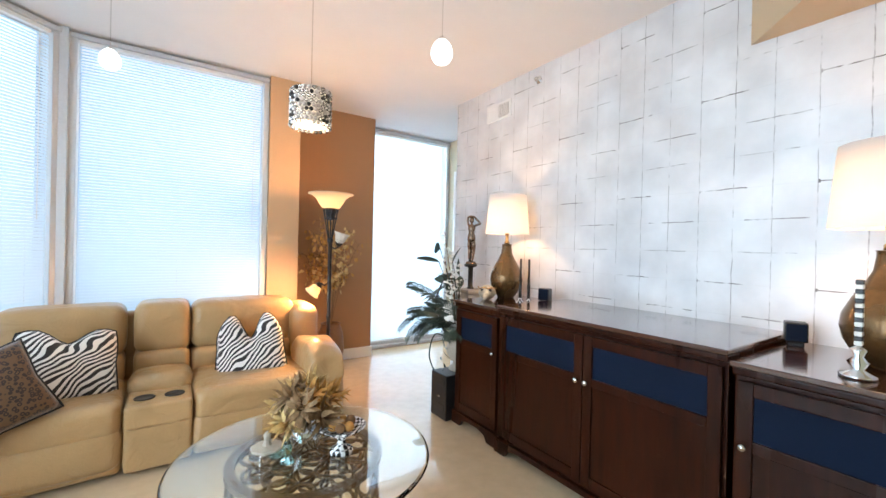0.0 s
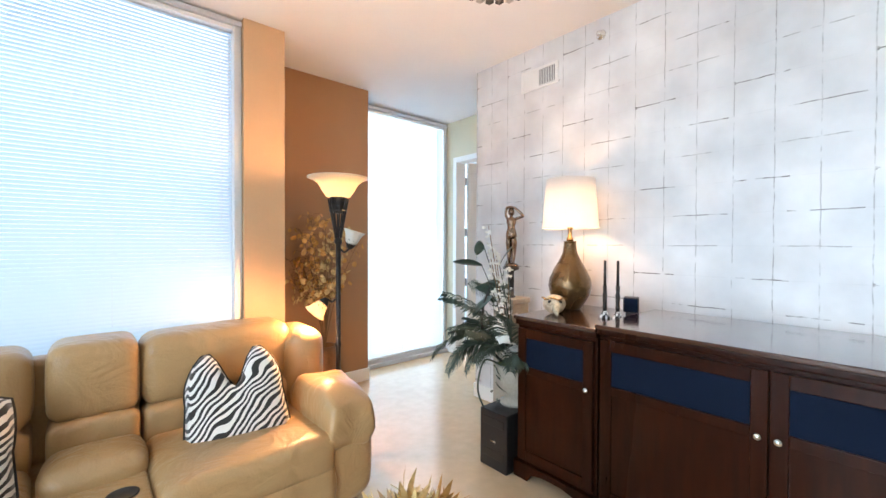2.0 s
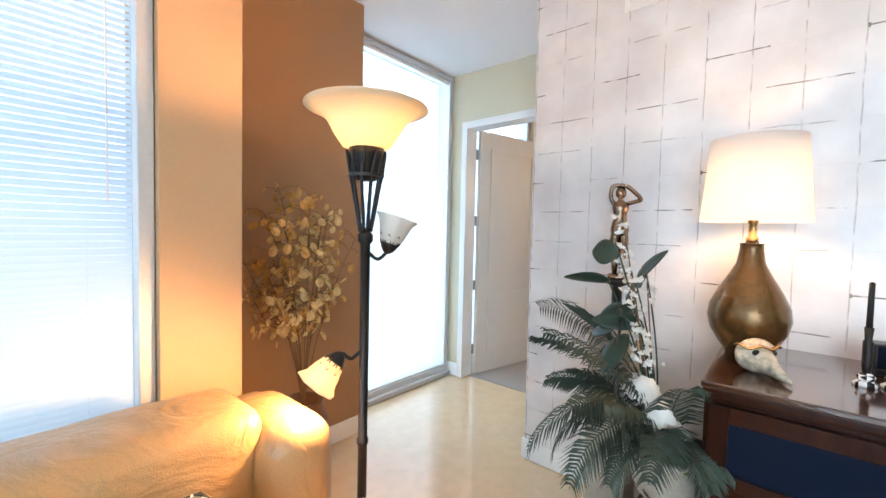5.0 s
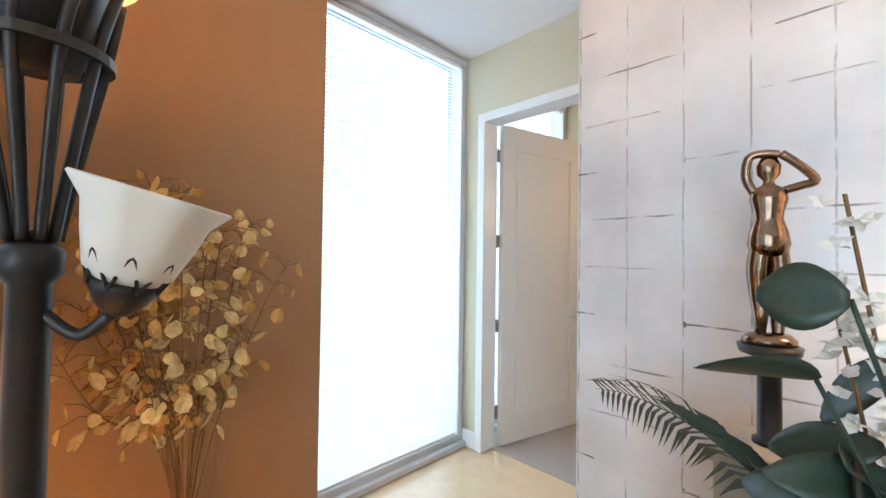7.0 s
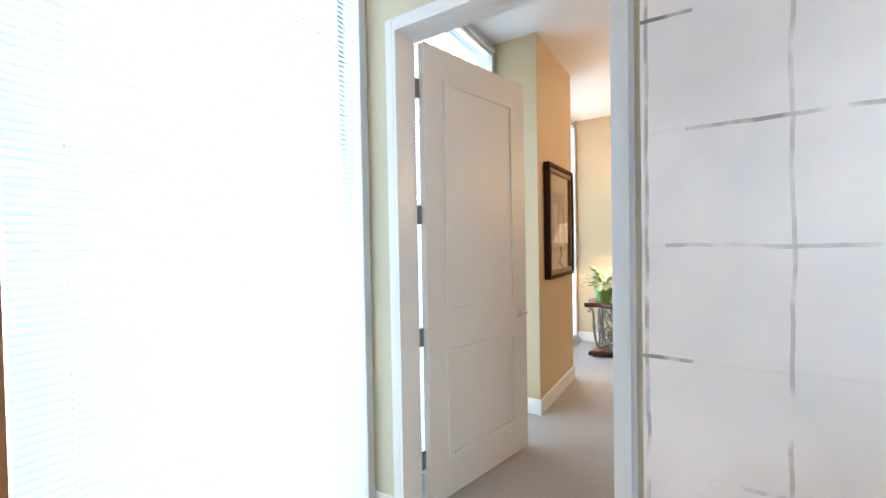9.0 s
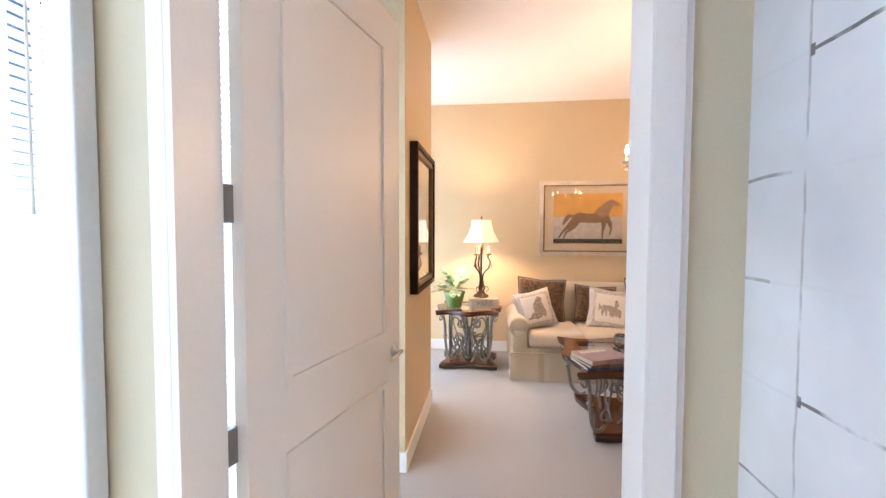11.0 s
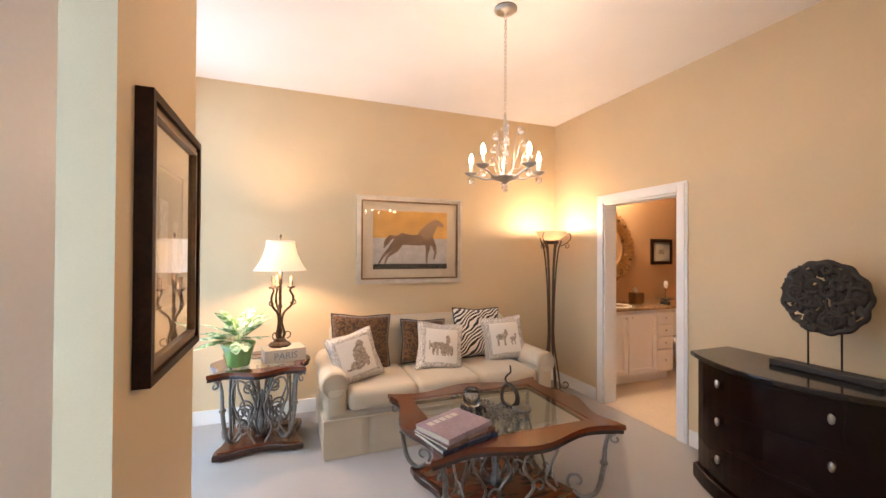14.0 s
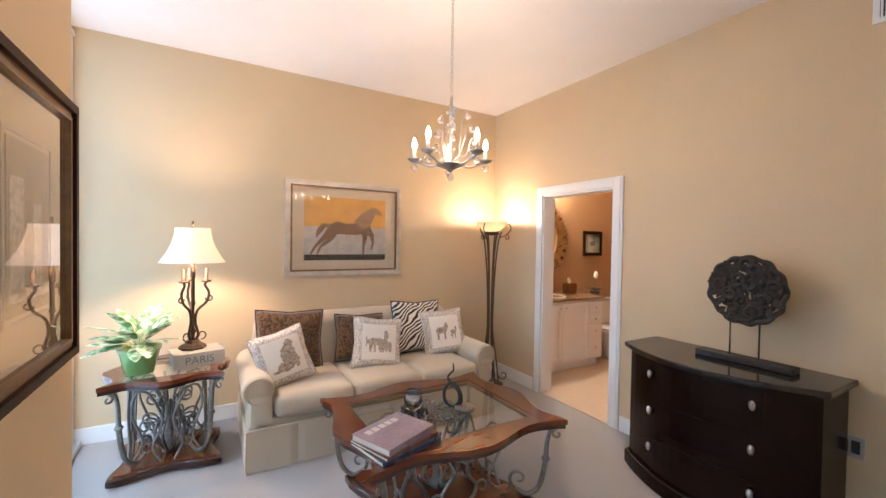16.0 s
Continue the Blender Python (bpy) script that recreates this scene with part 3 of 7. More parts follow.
M_NAVY = surface("navy_mesh_cloth", (0.0055, 0.0105, 0.024), 0.9, vary=0.15, grain=500, bump=0.3, dist=0.001, spec=0.1)
M_BLACK = surface("black_satin_plastic", (0.015, 0.015, 0.016), 0.35, vary=0.2)
M_IRON = surface("blackened_iron", (0.035, 0.033, 0.032), 0.38, metal=0.7, vary=0.25, grain=40, bump=0.25)
M_FROST = translucent("frosted_amber_glass", (0.90, 0.80, 0.62), 0.6, 0.35)
M_FROST_OFF = translucent("frosted_white_glass", (0.82, 0.80, 0.74), 0.35, 0.3)
M_SHADE = translucent("cream_cloth_shade", (0.90, 0.90, 0.90), 0.62, 0.8)
M_BULB = glow("lit_bulb", (1.0, 0.72, 0.42), 30.0)
M_BRONZE = surface("dark_bronze_glaze", (0.21, 0.115, 0.042), 0.26, metal=0.7, vary=0.25, scale=3, grain=40, bump=0.02, coat=0.3)
M_CRYSTAL = glass("clear_crystal", (1, 1, 1), 0.0, 1.6)
M_TABLEGLASS = glass("table_glass", (0.90, 0.97, 0.96), 0.0, 1.45)
M_DRIED = surface("dried_petals", (0.54, 0.28, 0.065), 0.7, vary=0.35, scale=12, grain=60)
M_DRIED2 = surface("pale_dried_petals", (0.62, 0.43, 0.17), 0.7, vary=0.35, scale=12, grain=60)
M_FADED = surface("faded_brown_petals", (0.30, 0.19, 0.09), 0.75, vary=0.4, scale=14, grain=60)
M_TWIG = surface("dry_brown_twig", (0.20, 0.11, 0.045), 0.8, vary=0.3)
M_LEAF = surface("deep_green_leaf", (0.020, 0.044, 0.030), 0.33, vary=0.35, scale=14, grain=80, bump=0.2)
M_FROND = surface("grey_green_frond", (0.050, 0.075, 0.055), 0.55, vary=0.35, scale=14, grain=80, bump=0.2)
M_PETAL = surface("white_silk_petal", (0.78, 0.77, 0.72), 0.7, vary=0.08)
M_SILVERSTAT = surface("dark_silver_bronze", (0.28, 0.19, 0.13), 0.13, metal=1.0, vary=0.35, scale=6, bump=0.05)
M_STONE = surface("cream_stone", (0.42, 0.38, 0.31), 0.6, vary=0.15, scale=6, grain=60, bump=0.3)
M_GOLDMASK = surface("aged_gold_mask", (0.62, 0.54, 0.40), 0.45, metal=0.15, vary=0.6, scale=18, grain=60, bump=0.4)
M_CHECK = checker("black_white_check", 55)
M_COPPER = surface("woven_bronze_wire", (0.20, 0.12, 0.06), 0.38, metal=0.7, vary=0.4)


def soft_box(x0, x1, y0, y1, z0, z1, r, name, mat, parent, label="", bulge=0.0, seed=1):
    """An upholstered box: well rounded, its faces swelling a little."""
    bm = block(x0, x1, y0, y1, z0, z1, min(r, 0.49 * min(x1 - x0, y1 - y0, z1 - z0)), seg=5)
    bmesh.ops.subdivide_edges(bm, edges=[e for e in bm.edges if e.calc_length() > 0.12], cuts=6, use_grid_fill=True)
    c = Vector(((x0 + x1) / 2, (y0 + y1) / 2, (z0 + z1) / 2))
    h = Vector(((x1 - x0) / 2, (y1 - y0) / 2, (z1 - z0) / 2))
    for v in bm.verts:
        q = v.co - c
        u = Vector((q.x / h.x, q.y / h.y, q.z / h.z))
        k = (1 - u.x ** 2) * (1 - u.y ** 2) + (1 - u.x ** 2) * (1 - u.z ** 2) + (1 - u.y ** 2) * (1 - u.z ** 2)
        nrm = Vector((u.x ** 5, u.y ** 5, u.z ** 5))
        v.co += nrm * bulge * max(0, k) + Vector((0, 0, 1)) * 0.006 * noise.noise(v.co * 6 + Vector((seed, 0, 0)))
    return part(name, bm, mat, parent, label, True)


def recliner_seat(base, x0, x1, y0, y1, seed=0):
    """One seat: base, padded front, seat cushion, lower and upper back cushions."""
    soft_box(x0, x1, y0 + 0.03, y1, 0.03, 0.30, 0.03, "seat_base", M_LEATHER, base, bulge=0.01, seed=seed)
    soft_box(x0 + 0.004, x1 - 0.004, y0, y0 + 0.62, 0.25, 0.45, 0.055, "seat_cushion", M_LEATHER, base, bulge=0.012, seed=seed + 1)
    soft_box(x0 + 0.01, x1 - 0.01, y0 + 0.002, y0 + 0.10, 0.07, 0.30, 0.04, "front_pad", M_LEATHER, base, bulge=0.02, seed=seed + 2)
    soft_box(x0 + 0.006, x1 - 0.006, y1 - 0.34, y1 - 0.06, 0.38, 0.59, 0.045, "lower_back", M_LEATHER, base, bulge=0.008, seed=seed + 3)
    soft_box(x0 + 0.003, x1 - 0.003, y1 - 0.31, y1, 0.575, 0.925, 0.07, "upper_back", M_LEATHER, base, bulge=0.012, seed=seed + 4)


sofa = thing("reclining_sofa", "tan leather curved reclining sofa with a cup-holder console", "sofa", pose(0, 0, 0))
recliner_seat(sofa, 0.385, 1.13, 3.05, 3.98, 1)
soft_box(1.10, 1.25, 3.16, 3.94, 0.03, 0.50, 0.05, "arm_body", M_LEATHER, sofa, bulge=0.02, seed=9)
arm_bm = cushion(0.31, 0.54, 0.26, puff=0.5, seed=6, n=22, power=3.2)
for v in arm_bm.verts:
    v.co.x *= 1 - 0.16 * max(0, -v.co.y / 0.27)
    v.co.z -= 0.05 * max(0, -v.co.y / 0.27) ** 2
    v.co += Vector((0, 0, 0.012)) * noise.noise(v.co * 9)
for _ in range(3):
    bmesh.ops.smooth_vert(arm_bm, verts=arm_bm.verts, factor=0.5, use_axis_x=True, use_axis_y=True, use_axis_z=True)
moved(arm_bm, pose(1.225, 3.31, 0.495, 4, 6, 0) @ Matrix.Diagonal((1.06, 1.04, 1.1, 1)))
part("arm_pad", arm_bm, M_LEATHER, sofa, "", True)
soft_box(1.08, 1.37, 3.10, 3.30, 0.03, 0.44, 0.08, "arm_front", M_LEATHER, sofa, bulge=0.02, seed=13)
soft_box(1.09, 1.31, 3.58, 3.97, 0.42, 0.87, 0.085, "back_wing", M_LEATHER, sofa, bulge=0.015, seed=11)
soft_box(-0.62, 1.26, 3.88, 4.02, 0.03, 0.85, 0.03, "back_panel", M_LEATHER, sofa, seed=17)
soft_box(-0.55, 1.10, 3.14, 3.90, 0.03, 0.36, 0.02, "under_frame", M_LEATHER, sofa, seed=18)
# console between the seats
soft_box(0.04, 0.378, 3.06, 3.95, 0.03, 0.30, 0.02, "console_body", M_LEATHER, sofa, seed=12)
bm = block(0.04, 0.378, 3.05, 3.36, 0.28, 0.42, 0.02, seg=3)
con = part("console_top", bm, M_LEATHER, sofa)
for x in (0.130, 0.285):
    cup = moved(lathe([(0.055, 0.0), (0.055, 0.004), (0.049, 0.005), (0.045, 0.002), (0.0, 0.002)], 20), Matrix.Translation((x, 3.19, 0.4205)))
    part("cup_holder", cup, M_CUP, con, "dark round cup holder", True)
soft_box(0.044, 0.374, 3.34, 3.62, 0.36, 0.50, 0.05, "console_lid", M_LEATHER, sofa, bulge=0.02, seed=14)
soft_box(0.044, 0.374, 3.62, 3.92, 0.40, 0.60, 0.04, "lower_back", M_LEATHER, sofa, bulge=0.006, seed=15)
soft_box(0.044, 0.374, 3.65, 3.97, 0.585, 0.935, 0.06, "upper_back", M_LEATHER, sofa, bulge=0.01, seed=16)
# seats that bend round to the bay window
wing = new("sofa_bend")
wing.parent = sofa
wing.matrix_basis = pose(0.034, 3.055, 0, 0, 0, 3)
tagged(wing, "bent seat of the leather sofa")
recliner_seat(wing, -0.66, -0.004, 0.0, 0.92, 21)
wing2 = new("sofa_bend")
wing2.parent = sofa
wing2.matrix_basis = pose(-0.56, 2.99, 0, 0, 0, 38)
recliner_seat(wing2, -0.80, -0.006, -0.02, 0.90, 31)


def throw_pillow(name, label, m, w, h, mat, seed, dent=0.0, piping=True, thick=0.16, panel=None):
    base = thing(name, label, "pillow", m)
    part("cover", cushion(w, h, thick, seed=seed, dent=dent), mat, base, smooth=True)
    if piping:
        pts = []
        n = 40
        for k in range(n):
            s = 4 * k / n
            e, f = int(s), s - int(s)
            u, v = ((2 * f - 1, -1), (1, 2 * f - 1), (1 - 2 * f, 1), (-1, 1 - 2 * f))[e]
            y = v * h / 2 * (1 - 0.10 * (1 - abs(u)) * abs(v) ** 3)
            narrow = 1.0
            if dent and v > 0:
                y -= dent * math.exp(-(u / 0.38) ** 2) * v
                y -= dent * 0.35 * max(0, abs(u) - 0.55) ** 2 / 0.2 * v
                narrow = 1 - 1.6 * dent * v * v
            pts.append((u * w / 2 * (1 - 0.10 * (1 - abs(v)) * abs(u) ** 3) * narrow, y, 0))
        part("piping", tube(pts + pts[:1], 0.006, 6), M_PIPE if panel is None else panel, base, smooth=True)
    return base


throw_pillow("throw_pillow", "black and white zebra print throw pillow with a chopped top", pose(0.765, 3.48, 0.61, 70, -4, -9), 0.50, 0.52, M_ZEBRA, 3, dent=0.19, thick=0.20)
throw_pillow("throw_pillow", "black and white zebra print throw pillow leaning on the leather back", pose(-0.26, 3.38, 0.625, 66, 6, 14), 0.52, 0.46, M_ZEBRA, 4, dent=0.08)
throw_pillow("throw_pillow", "dark brown leopard print throw pillow with a plain border", pose(-0.50, 3.00, 0.595, 66, -18, 30), 0.46, 0.42, M_LEOPARD, 5, thick=0.14)

# round glass coffee table on a ring-work pedestal
table = thing("coffee_table", "round glass coffee table on a bronze ring-work drum", "table", pose(0.757, 1.90, 0))
part("glass_top", lathe([(0.0, 0.466), (0.518, 0.466), (0.527, 0.470), (0.53, 0.476), (0.527, 0.482), (0.518, 0.486), (0.0, 0.486)], 64, cap=False), M_TABLEGLASS, table, "thick clear glass top").visible_shadow = False
rnd = random.Random(5)
bm = None
for row in range(3):
    for k in range(13):
        a = 2 * math.pi * (k + 0.5 * (row % 2)) / 13
        r = 0.066 + 0.012 * rnd.random()
        c = Vector((0.30 * math.cos(a), 0.30 * math.sin(a), 0.09 + row * 0.145))
        tx = Vector((-math.sin(a), math.cos(a), 0))
        pts = [c + tx * (r * math.cos(q)) + Vector((0, 0, r * 1.1 * math.sin(q))) for q in [2 * math.pi * j / 14 for j in range(15)]]
        bm = tube(pts, 0.008, 6, bm)
for k in range(30):
    a, rr = k * 2.4, 0.25 * ((k + 0.5) / 30) ** 0.5
    c = Vector((rr * math.cos(a), rr * math.sin(a), 0.445))
    r = rnd.uniform(0.05, 0.068)
    c.z -= 0.012 * (k % 2)
    bm = tube([c + Vector((r * math.cos(q), r * math.sin(q), 0)) for q in [2 * math.pi * j / 14 for j in range(15)]], 0.008, 6, bm)
part("ring_drum", bm, M_COPPER, table, "woven bronze rings", True)
part("base_ring", lathe([(0.27, 0.0), (0.34, 0.0), (0.34, 0.02), (0.27, 0.02), (0.27, 0.0)], 40, cap=False), M_COPPER, table)
part("top_ring", lathe([(0.28, 0.445), (0.32, 0.445), (0.32, 0.4655), (0.28, 0.4655), (0.28, 0.445)], 40, cap=False), M_COPPER, table)


def petal(length, width, bend, n=5):
    """A pointed, curled strip as one small mesh."""
    bm = bmesh.new()
    rows = []
    for k in range(n + 1):
        t = k / n
        w = width * math.sin(math.pi * min(1, 0.12 + 0.88 * t)) ** 0.8 * 0.5
        z = length * t * math.cos(bend * t)
        y = length * t * math.sin(bend * t)
        rows.append([bm.verts.new((-w, y + 0.2 * w, z)), bm.verts.new((0, y, z)), bm.verts.new((w, y + 0.2 * w, z))])
    for a, b in zip(rows, rows[1:]):
        bm.faces.new((a[0], a[1], b[1], b[0]))
        bm.faces.new((a[1], a[2], b[2], b[1]))
    return bm


vase = thing("flower_vase", "silver vase of curling dried cream flowers on the glass table", "vase", pose(0.765, 1.955, 0.4865))
part("vase_body", lathe([(0.0, 0.0), (0.045, 0.0), (0.050, 0.01), (0.070, 0.05), (0.066, 0.085), (0.035, 0.115), (0.028, 0.13), (0.042, 0.15), (0.036, 0.15), (0.024, 0.13), (0.0, 0.12)], 24), M_CHROME, vase, smooth=True)
rnd = random.Random(8)
for head in range(13):
    a = head * 2.4
    tilt = 0.12 + 0.115 * head
    d = Vector((math.cos(a) * math.sin(tilt), math.sin(a) * math.sin(tilt), math.cos(tilt)))
    stem = d * rnd.uniform(0.09, 0.14) + Vector((0, 0, 0.13))
    bm = tube(curve_pts([(0, 0, 0.11), tuple(Vector((0, 0, 0.14)) + d * 0.06), tuple(stem)], 4), 0.0035, 5)
    rot = d.to_track_quat("Z", "Y").to_matrix().to_4x4()
    for k in range(40):
        p = petal(rnd.uniform(0.06, 0.12), rnd.uniform(0.014, 0.026), rnd.uniform(-0.7, 1.0), 4)
        m = Matrix.Translation(stem) @ rot @ pose(0, 0, 0, 0, 0, k * 137.5) @ pose(0, 0, 0, rnd.uniform(-95, -5), 0, 0)
        merge(bm, moved(p, m))
    part("flower_head", bm, (M_DRIED2, M_FADED, M_DRIED)[head % 3], vase, smooth=True)

bowl = thing("checked_bowl", "black and white checked pedestal bowl with brown balls", "bowl", pose(0.885, 1.83, 0.4865))
part("bowl_dish", lathe([(0.02, 0.075), (0.06, 0.085), (0.105, 0.115), (0.100, 0.117), (0.055, 0.092), (0.0, 0.088)], 28, cap=False), M_CHECK, bowl, smooth=True)
part("bowl_foot", lathe([(0.0, 0.0), (0.050, 0.0), (0.050, 0.012), (0.022, 0.03), (0.016, 0.05), (0.026, 0.076), (0.0, 0.08)], 22), M_CHECK, bowl, smooth=True)
for k in range(6):
    bm = bmesh.new()
    bmesh.ops.create_icosphere(bm, subdivisions=2, radius=0.022)
    a = k * 1.05
    moved(bm, Matrix.Translation((0.040 * math.cos(a), 0.040 * math.sin(a), 0.117 if k else 0.13)))
    part("ball", bm, M_DRIED if k % 2 else M_TWIG, bowl, smooth=True)
box = thing("trinket_box", "small mirrored box with a crystal finial", "box", pose(0.60, 1.93, 0.4865, 0, 0, 20))
part("box_body", block(-0.055, 0.055, -0.045, 0.045, 0, 0.045, 0.004), M_CHROME, box)
part("box_lid", lathe([(0.066, 0.046), (0.064, 0.054), (0.02, 0.06), (0.012, 0.075), (0.016, 0.10), (0.0, 0.12)], 8), M_STONE, box, smooth=False)
fig = thing("glass_figurine", "pale green glass figurine on the table", "figurine", pose(0.665, 1.86, 0.4865))
part("glass_shape", lathe([(0.03, 0), (0.028, 0.01), (0.014, 0.03), (0.022, 0.06), (0.010, 0.09), (0.0, 0.105)], 9), glass("sea_green_glass", (0.55, 0.85, 0.80)), fig)


# ---- long dark cabinet in three units ----
def cabinet_unit(name, y0, y1, depth_front, top, label, doors, knob_left):
    base = thing(name, label, "cabinet", pose(0, 0, 0), group="dark wood cabinet run")
    xf, xb = depth_front, WX - 0.02
    part("body", block(xf + 0.03, xb, y0 + 0.008, y1 - 0.008, 0.08, top - 0.035, 0.004), M_MAHOG, base)
    part("cabinet_top", block(xf - 0.012, xb, y0, y1, top - 0.022, top, 0.005), M_MAHOG_TOP, base, "polished dark wood top")
    part("cornice", block(xf + 0.004, xb, y0 + 0.004, y1 - 0.004, top - 0.055, top - 0.0225, 0.008, seg=3), M_MAHOG, base)
    w = (y1 - y0 - 0.04) / doors
    for k in range(doors):
        a, b = y0 + 0.02 + k * w + 0.003, y0 + 0.02 + (k + 1) * w - 0.003
        z0, z1 = 0.115, top - 0.075
        stile = 0.055
        zr = z1 - 0.055 - 0.17
        dr = new("door")
        dr.parent = base
        for q0, q1 in ((a, a + stile), (b - stile, b)):
            part("stile", block(xf + 0.006, xf + 0.031, q0, q1, z0, z1, 0.003), M_MAHOG, dr)
        for q0, q1 in ((z0, z0 + 0.06), (zr - 0.045, zr), (z1 - 0.055, z1)):
            part("rail", block(xf + 0.0065, xf + 0.031, a + stile, b - stile, q0, q1, 0.003), M_MAHOG, dr)
        part("mesh_panel", block(xf + 0.017, xf + 0.028, a + stile, b - stile, zr, z1 - 0.055), M_NAVY, dr, "navy cloth panel")
        part("wood_panel", block(xf + 0.015, xf + 0.028, a + stile, b - stile, z0 + 0.06, zr - 0.045, 0.002), M_MAHOG, dr)
        ky = (b - 0.028) if knob_left[k] else (a + 0.028)
        kn = moved(lathe([(0.0, 0.0), (0.006, 0.0), (0.006, 0.012), (0.015, 0.018), (0.016, 0.024), (0.010, 0.031), (0.0, 0.033)], 14), Matrix.Translation((xf + 0.007, ky, zr - 0.022 - 0.005)) @ Euler((0, radians(-90), 0)).to_matrix().to_4x4())
        part("knob", kn, M_CHROME, dr, "round silver knob", True)
    # base rail cut into bracket feet
    pts = [(y0, 0.0), (y0 + 0.10, 0.0), (y0 + 0.13, 0.045), (y0 + 0.20, 0.062), (y1 - 0.20, 0.062), (y1 - 0.13, 0.045), (y1 - 0.10, 0.0), (y1, 0.0), (y1, 0.095), (y0, 0.095)]
    bm = slab(pts, 0, 0.03, 0.003)
    moved(bm, Matrix(((0, 0, 1, xf - 0.004), (1, 0, 0, 0), (0, 1, 0, 0.001), (0, 0, 0, 1))))
    part("bracket_base", bm, M_MAHOG, base)
    for y in (y0, y1 - 0.03):
        part("side_base", block(xf + 0.027, xb, y, y + 0.03, 0.001, 0.095, 0.003), M_MAHOG, base)
    return base


cabinet_unit("media_cabinet", 2.218, 2.745, 2.135, 0.977, "dark wood cabinet with a navy cloth panel above one door", 1, (False,))
cabinet_unit("media_cabinet", 0.83, 2.213, 2.115, 1.005, "wide dark wood cabinet with navy cloth panels above two doors", 2, (True, False))
cabinet_unit("media_cabinet", -0.49, 0.825, 2.115, 0.967, "lower dark wood cabinet with navy cloth panels", 2, (False, True))


def gourd_lamp(x, y, z):
    base = thing("table_lamp", "bronze glazed gourd table lamp with a lit cream drum shade", "lamp", pose(x, y, z), group="pair of gourd lamps")
    part("lamp_body", lathe([(0.0, 0.0), (0.068, 0.0), (0.074, 0.012), (0.098, 0.045), (0.128, 0.10), (0.139, 0.15), (0.133, 0.20), (0.106, 0.26), (0.072, 0.32), (0.048, 0.37), (0.040, 0.425), (0.040, 0.445), (0.044, 0.449), (0.0, 0.451)], 36), M_BRONZE, base, smooth=True)
    part("neck", lathe([(0.022, 0.451), (0.022, 0.47), (0.014, 0.478), (0.014, 0.525), (0.018, 0.53), (0.018, 0.57), (0.0, 0.572)], 16), M_BRASS, base, "brass lamp neck", True)
    part("shade", lathe([(0.182, 0.535), (0.155, 0.86), (0.153, 0.86), (0.180, 0.535)], 48, cap=False), M_SHADE, base, "cream cloth drum shade", True)
    bm = bmesh.new()
    bmesh.ops.create_uvsphere(bm, u_segments=14, v_segments=10, radius=0.03)
    part("bulb", moved(bm, Matrix.Translation((0, 0, 0.61))), M_BULB, base, smooth=True).visible_shadow = False
    bulb_light("lamp_light", x, y, z + 0.66, LAMP_POWER * 0.68, 0.04, AMBER)
    return base


gourd_lamp(2.60, 2.655, 0.978)
gourd_lamp(2.52, 0.455, 0.968)


def little_speaker(x, y, z, turn, label="small black satellite speaker on a short foot"):
    base = thing("speaker", label, "speaker", pose(x, y, z, 0, 0, turn), group="satellite speakers")
    part("cabinet_box", block(-0.042, 0.042, -0.04, 0.04, 0.022, 0.112, 0.006), M_BLACK, base)
    part("grille", block(-0.036, 0.036, -0.043, -0.0395, 0.028, 0.106, 0.001), M_NAVY, base)
    part("foot", block(-0.03, 0.03, -0.03, 0.03, 0.0, 0.021, 0.004), M_BLACK, base)
    return base


little_speaker(2.655, 2.272, 0.9775, -70)
little_speaker(2.69, 0.775, 0.9675, -70)

for (x, y, z) in ((2.45, 2.335, 0.9775), (2.47, 2.268, 0.9775)):
    cs = thing("candlestick", "slim dark candlestick on a checked foot", "candlestick", pose(x, y, z), group="pair of candlesticks")
    part("foot", lathe([(0.0, 0), (0.032, 0), (0.032, 0.010), (0.018, 0.020), (0.024, 0.03), (0.012, 0.042), (0.0, 0.043)], 16), M_CHECK, cs, smooth=True)
    part("stem", lathe([(0.010, 0.042), (0.013, 0.07), (0.010, 0.075), (0.013, 0.14), (0.009, 0.15), (0.012, 0.19), (0.0, 0.192)], 12), M_IRON, cs, smooth=True)
    part("candle", lathe([(0.0085, 0.19), (0.0075, 0.335), (0.0, 0.338)], 10), M_BLACK, cs, smooth=True)
cs = thing("candlestick", "black and white checked candlestick with a glass foot", "candlestick", pose(2.255, 0.49, 0.9675))
part("foot", lathe([(0.0, 0), (0.05, 0), (0.05, 0.012), (0.016, 0.03), (0.030, 0.055), (0.014, 0.075), (0.024, 0.10), (0.0, 0.115)], 18), M_CHROME, cs, smooth=True)
for k in range(14):
    part("bead", block(-0.011, 0.011, -0.011, 0.011, 0.113 + k * 0.0165, 0.1290 + k * 0.0165, 0.003), M_BLACK if k % 2 else M_PETAL, cs)

mask = thing("long_nosed_mask", "aged gold long-nosed carnival mask lying on the cabinet", "mask", pose(2.36, 2.615, 0.9775, 0, 0, -50) @ Matrix.Diagonal((0.92, 0.92, 0.92, 1)))
bm = bmesh.new()
bmesh.ops.create_uvsphere(bm, u_segments=24, v_segments=14, radius=0.075)
for v in bm.verts:
    v.co.y *= 0.62
    v.co.z = v.co.z * 0.85 + 0.064
    if v.co.y < 0:
        q = math.exp(-((v.co.x / 0.022) ** 2)) * math.exp(-(((v.co.z - 0.055) / 0.03) ** 2))
        v.co.y -= 0.13 * q
        v.co.z -= 0.045 * q
part("mask_face", bm, M_GOLDMASK, mask, smooth=True)
